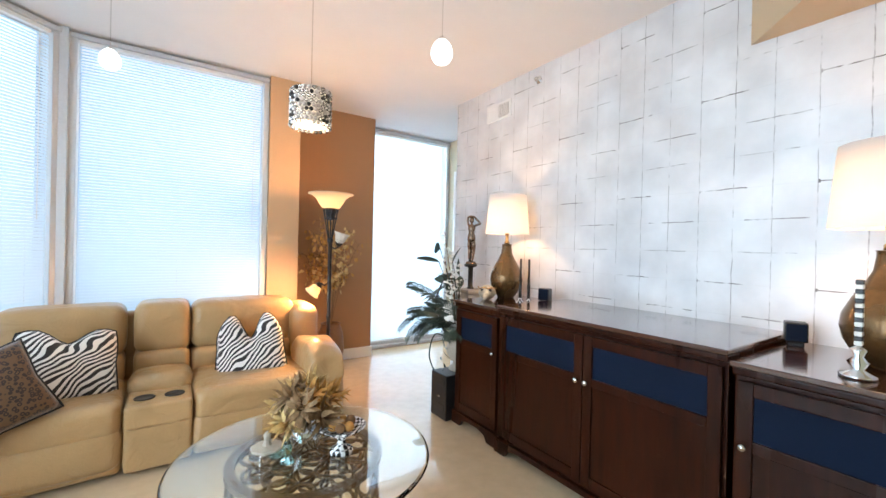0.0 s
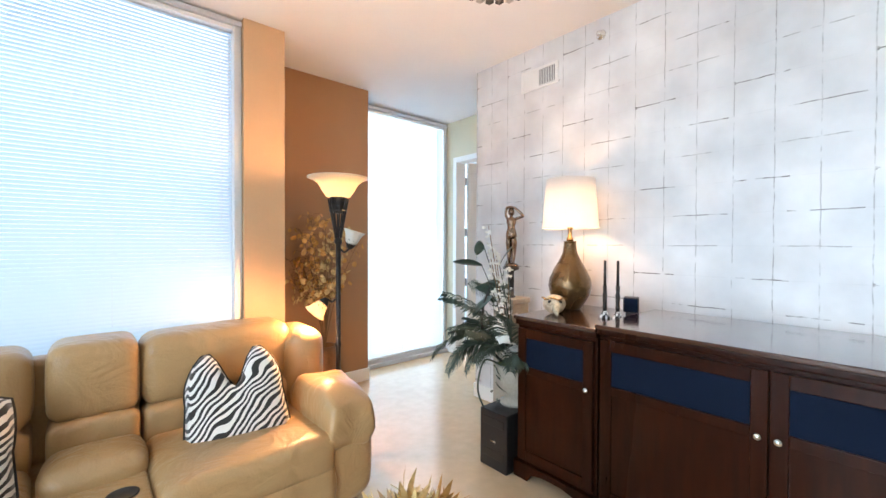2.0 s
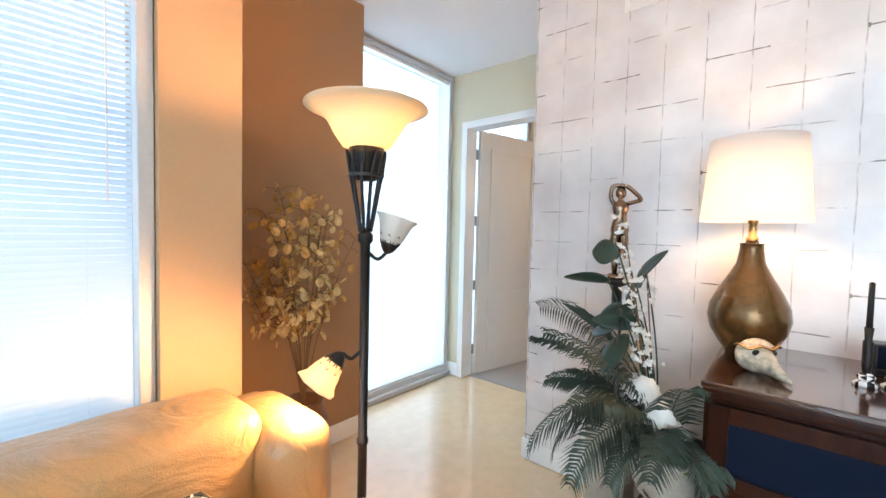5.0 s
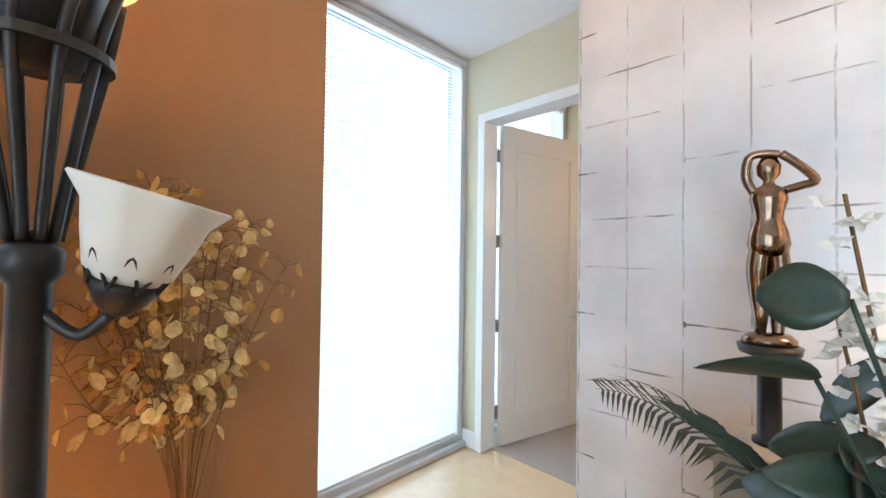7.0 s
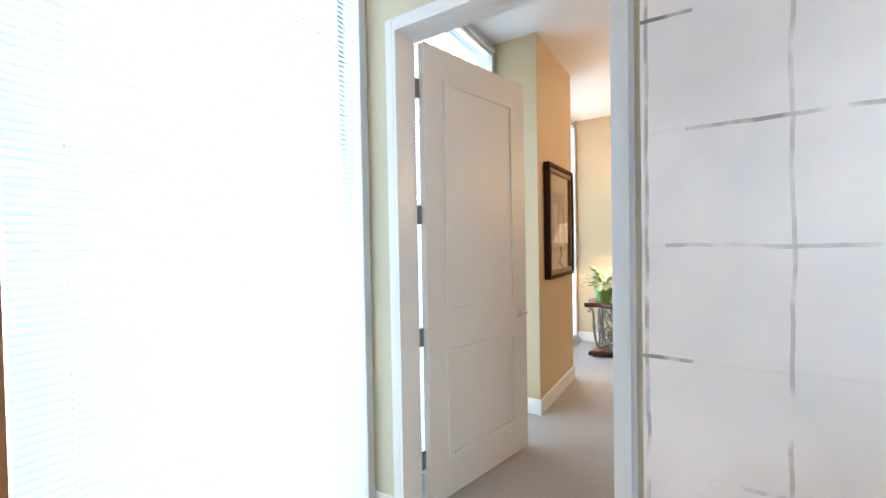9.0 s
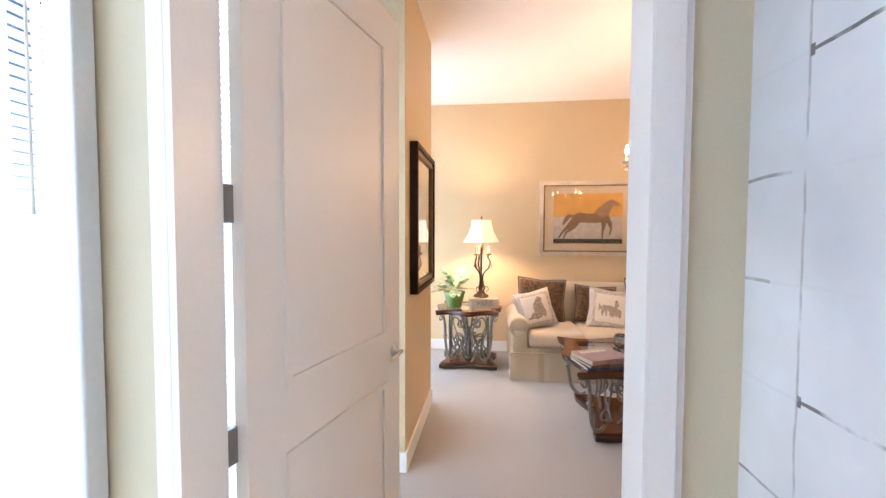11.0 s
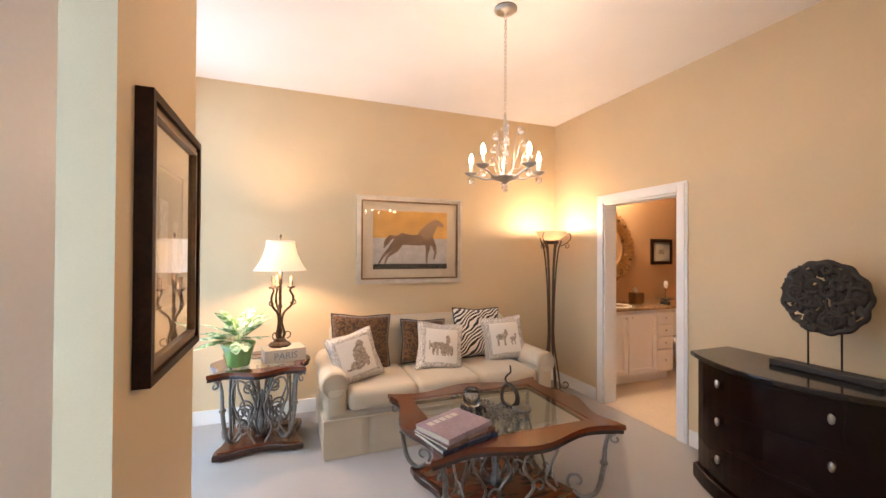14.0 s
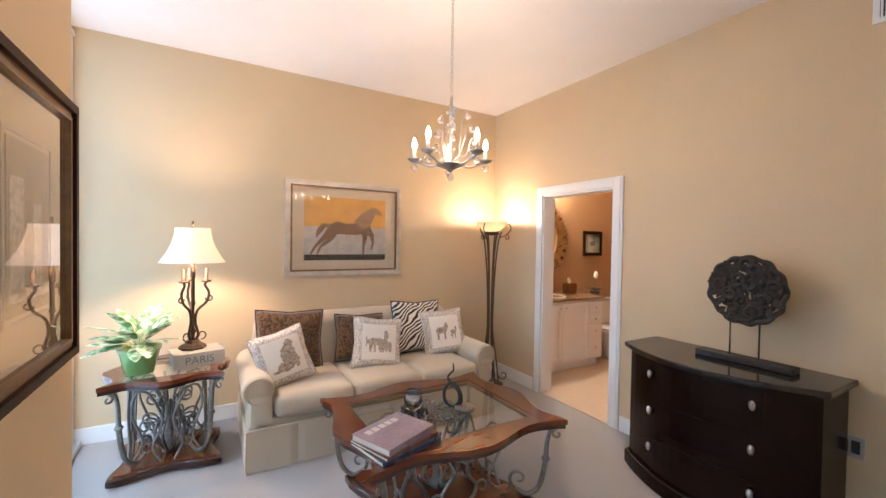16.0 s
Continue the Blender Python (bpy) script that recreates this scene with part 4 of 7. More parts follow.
band = [(0.078 * math.cos(q), 0.050 * math.sin(q), 0.104 + 0.006 * math.sin(6 * q)) for q in [math.pi + math.pi * k / 20 for k in range(21)]]
part("brow_band", tube(band, 0.008, 8, flat=0.6), M_BRASS, mask, "gilt brow band", True)
for x in (-0.03, 0.03):
    e = bmesh.new()
    bmesh.ops.create_uvsphere(e, u_segments=12, v_segments=8, radius=0.016)
    part("eye_hole", moved(e, Matrix.Translation((x, -0.042, 0.084)) @ Matrix.Diagonal((1.1, 0.5, 0.7, 1))), M_BLACK, mask, smooth=True)

# subwoofer with the urn of silk plants
sub = thing("subwoofer", "black slotted subwoofer on the floor beside the cabinet", "speaker", pose(2.29, 2.865, 0))
bm = block(-0.21, 0.21, -0.11, 0.11, 0.0, 0.36, 0.006)
part("sub_body", bm, M_BLACK, sub)
for z in (0.27, 0.07):
    part("port", block(-0.214, -0.205, -0.085, 0.085, z, z + 0.05, 0.003), M_CUP, sub)
part("badge", block(-0.2135, -0.2095, -0.02, 0.02, 0.17, 0.18), M_NICKEL, sub)
urn = thing("plant_urn", "cream stone urn of silk palms, rubber leaves and white flowers", "plant", pose(2.29, 2.87, 0.3605))
part("urn", lathe([(0.0, 0.0), (0.09, 0.0), (0.09, 0.02), (0.065, 0.035), (0.05, 0.06), (0.085, 0.09), (0.112, 0.14), (0.116, 0.18), (0.103, 0.22), (0.125, 0.245), (0.125, 0.262), (0.10, 0.262), (0.09, 0.235), (0.0, 0.23)], 32), M_STONE, urn, "cream stone urn", True)
part("moss", moved(cushion(0.2, 0.2, 0.07, seed=2, n=8), Matrix.Translation((0, 0, 0.245))), surface("green_moss", (0.10, 0.12, 0.03), 0.95, grain=200, bump=0.8, dist=0.01), urn, smooth=True)


def frond(length, arc, leaflets, size, seed, twist=0.0):
    """A palm frond that rises and bends over, with narrow leaflets on both sides."""
    r = random.Random(seed)
    spine = []
    for k in range(13):
        t = k / 12
        a = 0.15 + arc * t
        spine.append(Vector((0, 0, 0)) if k == 0 else spine[-1] + Vector((0, math.sin(a), math.cos(a))) * (length / 12))
    bm = tube(spine, 0.004, 5, taper=[1 - 0.8 * k / 12 for k in range(13)])
    for k in range(leaflets):
        t = 0.22 + 0.77 * k / leaflets
        i = min(11, int(t * 12))
        p = spine[i].lerp(spine[i + 1], t * 12 - i)
        d = (spine[i + 1] - spine[i]).normalized()
        ln = size * math.sin(math.pi * min(1, 0.25 + 0.7 * t)) + 0.02
        for s in (-1, 1):
            side = Vector((s * math.cos(twist), 0, 0)) + Vector((0, -math.cos(0.15 + arc * t), math.sin(0.15 + arc * t))) * s * math.sin(twist)
            way = (side * 0.85 + d * 0.65 + Vector((0, 0, -0.25 * r.random()))).normalized()
            w = d * 0.0065
            tip, mid = p + way * ln + Vector((0, 0, -0.2 * ln)), p + way * ln * 0.5 + Vector((0, 0, 0.01))
            v = [bm.verts.new(q) for q in (p - w * 0.5, mid - w, tip, mid + w, p + w * 0.5)]
            bm.faces.new(v)
    return bm


for k, (turn, length, arc, ln) in enumerate(((-21, 0.97, 1.62, 0.20), (30, 0.72, 1.35, 0.17), (60, 0.58, 1.7, 0.15), (95, 0.52, 2.2, 0.13), (125, 0.42, 2.3, 0.11), (20, 0.5, 1.4, 0.12), (150, 0.34, 2.2, 0.09), (75, 0.5, 2.6, 0.12), (40, 0.72, 1.2, 0.13), (110, 0.56, 1.1, 0.12), (8, 0.6, 1.9, 0.13), (46, 0.72, 2.5, 0.15), (64, 0.64, 2.7, 0.13), (33, 0.62, 2.9, 0.12))):
    part("frond", moved(frond(length, arc, 36, ln, k, -0.9 if k == 0 else 0.25 * (-1) ** k), pose(0, 0, 0.24, 0, 0, turn)), M_FROND, urn, smooth=False)


def blade(length, width, cup=0.15, n=9):
    bm = bmesh.new()
    rows = []
    for k in range(n + 1):
        t = k / n
        w = width / 2 * math.sin(math.pi * (0.04 + 0.94 * t)) ** 0.75
        z = -0.12 * length * t * t
        rows.append([bm.verts.new((x * w, length * t, z + cup * abs(x) * w)) for x in (-1, -0.5, 0, 0.5, 1)])
    for a, b in zip(rows, rows[1:]):
        for j in range(4):
            bm.faces.new((a[j], a[j + 1], b[j + 1], b[j]))
    ex = bmesh.ops.extrude_face_region(bm, geom=bm.faces[:])
    bmesh.ops.translate(bm, verts=[g for g in ex["geom"] if isinstance(g, bmesh.types.BMVert)], vec=(0, 0, 0.0015))
    return bm


for (px, py, pz, rx, ry, rz, ln, wd) in ((-0.115, 0.165, 1.02, 0, -78, 0, 0.105, 0.10), (-0.10, 0.20, 0.90, 15, 30, 60, 0.20, 0.085), (0.0, 0.13, 0.90, 62, 20, -150, 0.17, 0.075), (-0.06, 0.14, 0.70, -30, 0, 80, 0.2, 0.085), (0.05, 0.12, 0.66, 50, 10, -40, 0.16, 0.08), (-0.02, 0.13, 0.80, -32, -55, 20, 0.15, 0.075), (0.0, 0.10, 0.74, 10, -60, 30, 0.19, 0.08), (0.04, 0.10, 0.93, -70, -40, 30, 0.20, 0.07), (-0.03, 0.20, 0.70, -20, -50, -10, 0.13, 0.07), (0.06, 0.14, 0.72, 35, -40, 60, 0.17, 0.085)):
    bm = moved(blade(ln, wd), pose(px, py, pz, rx, ry, rz))
    base_pt = Vector((px, py, pz))
    tube(curve_pts([(0.0, 0.02, 0.24), tuple(base_pt * 0.5 + Vector((0, 0, 0.18))), tuple(base_pt)], 5), 0.0035, 5, bm)
    part("rubber_leaf", bm, M_LEAF, urn, smooth=True)
rnd = random.Random(12)
for (sx, sy, top) in ((0.02, 0.18, 0.98), (-0.02, 0.12, 0.80), (0.05, 0.10, 0.90), (-0.07, 0.17, 1.17), (-0.10, 0.12, 0.95)):
    bm = tube(curve_pts([(0, 0.03, 0.24), (sx * 0.4, sy * 0.6, top * 0.6), (sx, sy, top)], 6), 0.003, 5)
    part("flower_stem", bm, M_TWIG, urn)
    bm = None
    for k in range(20):
        z = top - 0.36 * rnd.random()
        c = Vector((sx * z / top + rnd.uniform(-0.03, 0.03), sy * z / top + rnd.uniform(-0.03, 0.03), z))
        for j in range(5):
            p = petal(rnd.uniform(0.018, 0.028), 0.018, 0.7, 2)
            bm = merge(bm, moved(p, Matrix.Translation(c) @ pose(0, 0, 0, rnd.uniform(-80, 80), rnd.uniform(-60, 60), j * 72)))
    part("white_blossom", bm, M_PETAL, urn, "small white silk blossoms")
for (x, y, z) in ((-0.11, 0.05, 0.52), (-0.13, 0.0, 0.45), (-0.08, 0.10, 0.48), (-0.10, -0.04, 0.38)):
    bm = None
    for j in range(9):
        p = petal(rnd.uniform(0.05, 0.075), 0.04, 0.9, 4)
        bm = merge(bm, moved(p, pose(x, y, z, 0, -60, 20) @ pose(0, 0, 0, 0, 0, j * 40) @ pose(0, 0, 0, -58, 0, 0)))
    part("white_lily", bm, M_PETAL, urn, "large white silk flower", True)
part("driftwood", tube(curve_pts([(-0.04, 0.05, 0.25), (-0.16, 0.12, 0.42), (-0.14, 0.15, 0.62), (-0.05, 0.16, 0.78)], 6), 0.011, 7, taper=[1 - 0.5 * k / 18 for k in range(19)]), M_CUP, urn)
part("ivy_tendril", tube(curve_pts([(-0.10, 0.02, 0.26), (-0.20, 0.08, 0.30), (-0.24, 0.10, 0.12), (-0.17, 0.08, -0.06), (-0.14, 0.04, -0.16)], 6), 0.006, 6), M_FROND, urn)
for k in range(9):
    part("trailing_leaf", moved(petal(0.10, 0.014, 0.5, 4), pose(-0.155 + 0.008 * (k % 3), 0.02 + 0.01 * (k % 4), 0.26 - 0.05 * k, 150 + 10 * (k % 3), 30 * (-1) ** k, 40 * k)), M_FROND, urn)

# statuette on a stone pedestal: one plain shape
ped = thing("pedestal", "cream stone square pedestal against the silver wall", "pedestal", pose(2.62, 3.17, 0))
part("pedestal_shaft", block(-0.095, 0.095, -0.095, 0.095, 0.05, 0.96, 0.006), M_STONE, ped)
part("pedestal_foot", block(-0.12, 0.12, -0.12, 0.12, 0.0, 0.0495, 0.006), M_STONE, ped)
part("pedestal_cap", block(-0.105, 0.105, -0.105, 0.105, 0.9605, 1.0, 0.006), M_STONE, ped)
col = thing("black_column", "short black column stand on the pedestal", "stand", pose(2.62, 3.17, 1.0005))
part("column", lathe([(0.0, 0.0), (0.034, 0.0), (0.034, 0.010), (0.024, 0.016), (0.024, 0.20), (0.060, 0.213), (0.064, 0.232), (0.0, 0.233)], 20), M_BLACK, col, smooth=True)
bm = moved(lathe([(0.0, 0.0), (0.060, 0.0), (0.058, 0.016), (0.045, 0.03), (0.0, 0.034)], 18), Matrix.Diagonal((0.8, 1.1, 1, 1)))
for s in (-1, 1):
    tube(curve_pts([(0.010 * s, 0.017 * s, 0.03), (0.0, 0.020 * s, 0.08), (0.010, 0.022 * s, 0.15), (0.004, 0.025 * s, 0.22), (0.0, 0.016 * s, 0.28)], 6), 0.026, 10, bm, taper=[0.5 + 0.5 * min(1, k / 16) for k in range(25)])
tube(curve_pts([(0.0, 0.034, 0.425), (0.006, 0.052, 0.47), (0.0, 0.046, 0.525), (-0.005, 0.012, 0.535), (-0.008, -0.02, 0.53)], 5), 0.012, 8, bm)
tube(curve_pts([(0.0, -0.036, 0.43), (0.0, -0.075, 0.442), (0.0, -0.105, 0.455), (-0.006, -0.07, 0.495), (-0.01, -0.025, 0.532)], 5), 0.012, 8, bm)
merge(bm, moved(lathe([(0.0, 0.235), (0.040, 0.25), (0.047, 0.28), (0.042, 0.315), (0.031, 0.35), (0.033, 0.37), (0.042, 0.405), (0.038, 0.432), (0.014, 0.447), (0.012, 0.458), (0.025, 0.475), (0.027, 0.50), (0.018, 0.522), (0.0, 0.527)], 18), Matrix.Diagonal((0.75, 1.08, 1, 1))))
tagged(link_mesh("statuette", moved(bm, pose(2.62, 3.17, 1.234, 0, 0, 25) @ Matrix.Diagonal((0.85, 0.85, 0.85, 1))), M_SILVERSTAT, None, True), "dark silver standing statuette with raised arms on a black column", "statuette")

# floor lamp with an uplight bowl and two side shades
LX, LY = 1.385, 3.568
fl = thing("floor_lamp", "black iron floor lamp with amber glass uplight and two side shades", "lamp", pose(LX, LY, 0))
part("base_plate", lathe([(0.0, 0.0), (0.10, 0.0), (0.10, 0.012), (0.08, 0.025), (0.03, 0.035), (0.016, 0.06), (0.0, 0.06)], 32), M_IRON, fl, smooth=True)
part("pole", lathe([(0.015, 0.05), (0.015, 0.75), (0.019, 0.755), (0.019, 0.77), (0.015, 0.775), (0.016, 1.40), (0.024, 1.41), (0.024, 1.43), (0.016, 1.44), (0.0, 1.45)], 16), M_IRON, fl, smooth=True)
for k in range(10):
    a = 2 * math.pi * k / 10
    pts = [(0.018 * math.cos(a), 0.018 * math.sin(a), 1.44), (0.028 * math.cos(a), 0.028 * math.sin(a), 1.50), (0.050 * math.cos(a), 0.050 * math.sin(a), 1.62), (0.062 * math.cos(a + 0.2), 0.062 * math.sin(a + 0.2), 1.69)]
    part("cage_rod", tube(curve_pts(pts, 4), 0.005, 6), M_IRON, fl, smooth=True)
part("cage_ring", lathe([(0.050, 1.61), (0.057, 1.61), (0.057, 1.62), (0.050, 1.62), (0.050, 1.61)], 24, cap=False), M_IRON, fl)
part("socket", lathe([(0.0, 1.60), (0.03, 1.60), (0.045, 1.66), (0.055, 1.70), (0.0, 1.70)], 18), M_IRON, fl, smooth=True)
part("uplight_bowl", lathe([(0.05, 1.70), (0.075, 1.705), (0.10, 1.74), (0.125, 1.785), (0.160, 1.812), (0.192, 1.822), (0.190, 1.827), (0.158, 1.818), (0.122, 1.791), (0.096, 1.745), (0.072, 1.712), (0.05, 1.706)], 44, cap=False), M_FROST, fl, "lit amber glass bowl", True)
bm = bmesh.new()
bmesh.ops.create_uvsphere(bm, u_segments=14, v_segments=10, radius=0.025)
part("bulb", moved(bm, Matrix.Translation((0, 0, 1.755))), M_BULB, fl, smooth=True).visible_shadow = False
bulb_light("uplight", LX, LY, 1.80, LAMP_POWER * 1.65, 0.04, AMBER)


def side_shade(turn, z, aim, mat, lit):
    """A bell shade in a wire cup on a short arm."""
    arm_bm = tube(curve_pts([(0.012, 0, z), (0.04, 0, z - 0.02), (0.066, 0, z)], 6), 0.006, 8)
    moved(arm_bm, pose(0, 0, 0, 0, 0, turn))
    arm_ob = part("side_arm", arm_bm, M_IRON, fl, smooth=True)
    m = pose(0, 0, 0, 0, 0, turn) @ Matrix.Translation((0.069, 0, z)) @ pose(0, 0, 0, 0, aim, 0) @ Matrix.Diagonal((0.8, 0.8, 0.8, 1))
    cup = lathe([(0.0, -0.005), (0.014, 0.0), (0.026, 0.012), (0.036, 0.03), (0.038, 0.04), (0.0, 0.04)], 16)
    for k in range(8):
        a = 2 * math.pi * k / 8
        b = a + math.pi / 8
        c = a + math.pi / 4
        tube(curve_pts([(0.036 * math.cos(a), 0.036 * math.sin(a), 0.032), (0.052 * math.cos(b), 0.052 * math.sin(b), 0.075), (0.036 * math.cos(c), 0.036 * math.sin(c), 0.032)], 5), 0.0022, 5, cup)
    part("wire_cup", moved(cup, m), M_IRON, arm_ob, smooth=True)
    sh = lathe([(0.030, 0.038), (0.046, 0.052), (0.058, 0.09), (0.066, 0.125), (0.084, 0.148), (0.082, 0.151), (0.063, 0.128), (0.054, 0.09), (0.042, 0.054), (0.028, 0.042)], 32, cap=False, wave=lambda a, zz: 1 + (0.05 * math.cos(8 * a) if zz > 0.12 else 0))
    part("bell_shade", moved(sh, m), mat, arm_ob, "frosted glass bell shade", True)
    if lit:
        c = fl.matrix_basis @ m @ Vector((0, 0, 0.138))
        bulb_light("side_light", c.x, c.y, c.z, LAMP_POWER * 2.2, 0.025, AMBER)


side_shade(-32, 1.372, 16, M_FROST_OFF, False)
side_shade(152, 1.055, 140, M_FROST, True)

# dried honesty branches in a tall basket behind the sofa
dry = thing("dried_branches", "dried golden seed-pod branches in a tall brown pot", "plant", pose(1.72, 4.50, 0))
part("pot", lathe([(0.0, 0.0), (0.11, 0.0), (0.12, 0.02), (0.15, 0.25), (0.13, 0.42), (0.10, 0.50), (0.11, 0.52), (0.09, 0.52), (0.08, 0.48), (0.0, 0.45)], 28), surface("brown_pot", (0.18, 0.09, 0.04), 0.5, vary=0.3), dry, smooth=True)
rnd = random.Random(21)


def pod(size):
    bm = bmesh.new()
    ring = [bm.verts.new((size * 0.78 * math.sin(q) * (1 - 0.15 * math.cos(q)), 0.12 * size * math.cos(2 * q), size - size * math.cos(q))) for q in [2 * math.pi * j / 8 for j in range(8)]]
    mid = bm.verts.new((0, 0.25 * size, size * 1.05))
    for j in range(8):
        bm.faces.new((ring[j], ring[(j + 1) % 8], mid))
    return bm


for b in range(16):
    a = rnd.uniform(0, 6.28)
    sp = rnd.uniform(0.08, 0.34)
    tipz = rnd.uniform(1.15, 1.66)
    end = Vector((sp * math.cos(a), sp * math.sin(a) * 0.72, tipz))
    pts = curve_pts([(0, 0, 0.48), tuple(Vector((end.x * 0.25, end.y * 0.25, 0.85))), tuple(Vector((end.x * 0.7, end.y * 0.7, tipz - 0.18))), tuple(end)], 5)
    bm = tube(pts, 0.0035, 5, taper=[1 - 0.6 * k / 15 for k in range(16)])
    pods = None
    for k in range(24):
        t = 0.40 + 0.6 * rnd.random()
        p = pts[int(t * 15)]
        q = p + Vector((rnd.uniform(-0.09, 0.09), rnd.uniform(-0.07, 0.07), rnd.uniform(-0.02, 0.06)))
        tube([p, (p + q) / 2 + Vector((0, 0, 0.015)), q], 0.0013, 4, bm)
        pods = merge(pods, moved(pod(rnd.uniform(0.017, 0.030)), Matrix.Translation(q) @ pose(0, 0, 0, rnd.uniform(120, 240), rnd.uniform(-40, 40), rnd.uniform(0, 360))))
    br = part("branch", bm, M_TWIG, dry)
    part("seed_spray", pods, M_DRIED if b % 2 else M_DRIED2, br, "papery golden seed pods")["kind"] = "stuff"

# ceiling pendants
pend = thing("crystal_pendant", "small drum pendant of clear and dark crystals", "pendant lamp", pose(0.655, 1.59, 0.018))
part("cord", tube([(0, 0, 1.93), (0, 0, ZL - 0.018)], 0.0022, 6), M_CHROME, pend)
part("drum", lathe([(0.058, 1.79), (0.058, 1.905), (0.056, 1.905), (0.056, 1.79)], 28, cap=False), M_FROST_OFF, pend)
part("top_plate", lathe([(0.0, 1.905), (0.062, 1.905), (0.062, 1.912), (0.012, 1.925), (0.0, 1.94)], 24), M_CHROME, pend)
rnd = random.Random(4)
gems = {}
for shade in ("clear", "dark", "rose"):
    g = bmesh.new()
    bmesh.ops.create_icosphere(g, subdivisions=1, radius=0.0082)
    me = bpy.data.meshes.new("gem")
    g.to_mesh(me)
    g.free()
    me.materials.append({"clear": M_CRYSTAL, "dark": M_CUP, "rose": M_NICKEL}[shade])
    gems[shade] = me
for row in range(9):
    for k in range(26):
        a = 2 * math.pi * (k + 0.5 * (row % 2)) / 26
        c = rnd.random()
        ob = new("crystal", gems["dark" if c < 0.16 else ("rose" if c < 0.45 else "clear")])
        ob.parent = pend
        ob.location = (0.066 * math.cos(a), 0.066 * math.sin(a), 1.785 + row * 0.0148)
bulb_light("pendant_light", 0.655, 1.59, 1.82, LAMP_POWER * 0.15, 0.03)
for (x, y, z, r, lab, lit) in ((1.142, 1.497, 2.165, 0.043, "lit white glass globe pendant on a thin wire", True), (0.04, 2.2, 2.09, 0.035, "lit small glass pendant on a thin wire", True)):
    g = thing("globe_pendant", lab, "pendant lamp", pose(x, y, z))
    part("wire", tube([(0, 0, r), (0, 0, ZL - z)], 0.002, 6), M_CHROME, g)
    bm = bmesh.new()
    bmesh.ops.create_uvsphere(bm, u_segments=24, v_segments=16, radius=r)
    for v in bm.verts:
        if v.co.z > 0:
            v.co.z *= 1.35
    part("globe", bm, glow("lit_globe_glass", (1.0, 0.96, 0.92), 4.0), g, smooth=True).visible_shadow = False
    part("cap", lathe([(0.012, r * 1.2), (0.014, r * 1.45), (0.004, r * 1.7), (0.0, r * 1.7)], 14), M_CHROME, g, smooth=True)
    bulb_light("globe_light", x, y, z, LAMP_POWER * 0.5, r, (1, 0.8, 0.6))

# wall vent and sprinkler on the silver wall
vent = thing("wall_vent", "white slotted air vent high on the silver wall", "vent", pose(WX, 3.09, 2.715))
part("frame", moved(ring_slab([(-0.17, -0.082), (0.17, -0.082), (0.17, 0.082), (-0.17, 0.082)], [(-0.15, -0.062), (0.15, -0.062), (0.15, 0.062), (-0.15, 0.062)], 0, 0.012), Matrix(((0, 0, -1, 0), (1, 0, 0, 0), (0, 1, 0, 0), (0, 0, 0, 1)))), M_WHITE, vent)
part("backing", block(-0.004, -0.001, -0.15, 0.0, -0.062, 0.062), M_CUP, vent)
part("blank_plate", block(-0.008, -0.001, 0.001, 0.15, -0.062, 0.062), M_WHITE, vent)
for k in range(10):
    part("slat", block(-0.010, -0.004, -0.148 + k * 0.015, -0.142 + k * 0.015, -0.06, 0.06), M_WHITE, vent)
spr = thing("sprinkler", "small chrome fire sprinkler high on the silver wall", "sprinkler", pose(WX, 2.586, 2.855))
part("escutcheon", moved(lathe([(0.0, 0), (0.035, 0), (0.03, 0.006), (0.01, 0.012), (0.008, 0.03), (0.018, 0.032), (0.018, 0.035), (0.0, 0.036)], 18), Euler((0, radians(-90), 0)).to_matrix().to_4x4()), M_CHROME, spr, smooth=True)
# speaker on a stand at the window
st = thing("speaker_stand", "black speaker on a thin stand behind the sofa", "speaker", pose(-0.30, 4.11, 0))
part("foot", lathe([(0, 0), (0.09, 0), (0.09, 0.015), (0.015, 0.02), (0.0, 0.02)], 20), M_BLACK, st)
part("pole", tube([(0, 0, 0.02), (0, 0, 0.80)], 0.01, 8), M_BLACK, st)
part("speaker_box", block(-0.05, 0.05, -0.04, 0.04, 0.80, 0.90, 0.006), M_BLACK, st)

# ---- sitting room things ----
M_FRAME_DARK = surface("dark_brown_frame", (0.030, 0.012, 0.006), 0.42, vary=0.4, scale=6, spec=0.12)
M_MAT3 = surface("sepia_mat_board", (0.34, 0.25, 0.14), 0.9, vary=0.08)
M_FRAME_GOLD = surface("brown_gold_frame", (0.22, 0.13, 0.06), 0.35, metal=0.35, vary=0.3, scale=10)
M_FRAME_SILVER = surface("pewter_frame", (0.60, 0.54, 0.46), 0.42, metal=0.4, vary=0.2, scale=10)
M_MAT = surface("beige_mat_board", (0.55, 0.46, 0.34), 0.9, vary=0.06)
M_MAT2 = surface("ivory_mat_board", (0.62, 0.54, 0.40), 0.9, vary=0.06)
M_PRINT = surface("sepia_print", (0.22, 0.15, 0.075), 0.9, vary=0.4, scale=5)
M_SKY_ART = surface("ochre_painted_sky", (0.62, 0.34, 0.08), 0.8, vary=0.25, scale=8)
M_SNOW_ART = surface("grey_painted_ground", (0.48, 0.45, 0.42), 0.8, vary=0.2, scale=12)
M_HORSE = surface("brown_painted_horse", (0.22, 0.13, 0.08), 0.8, vary=0.4, scale=14)
M_MANE = surface("tan_painted_mane", (0.33, 0.21, 0.12), 0.8, vary=0.25, scale=14)
M_PICGLASS = glass("picture_glass", (1, 1, 1), 0.0, 1.5)
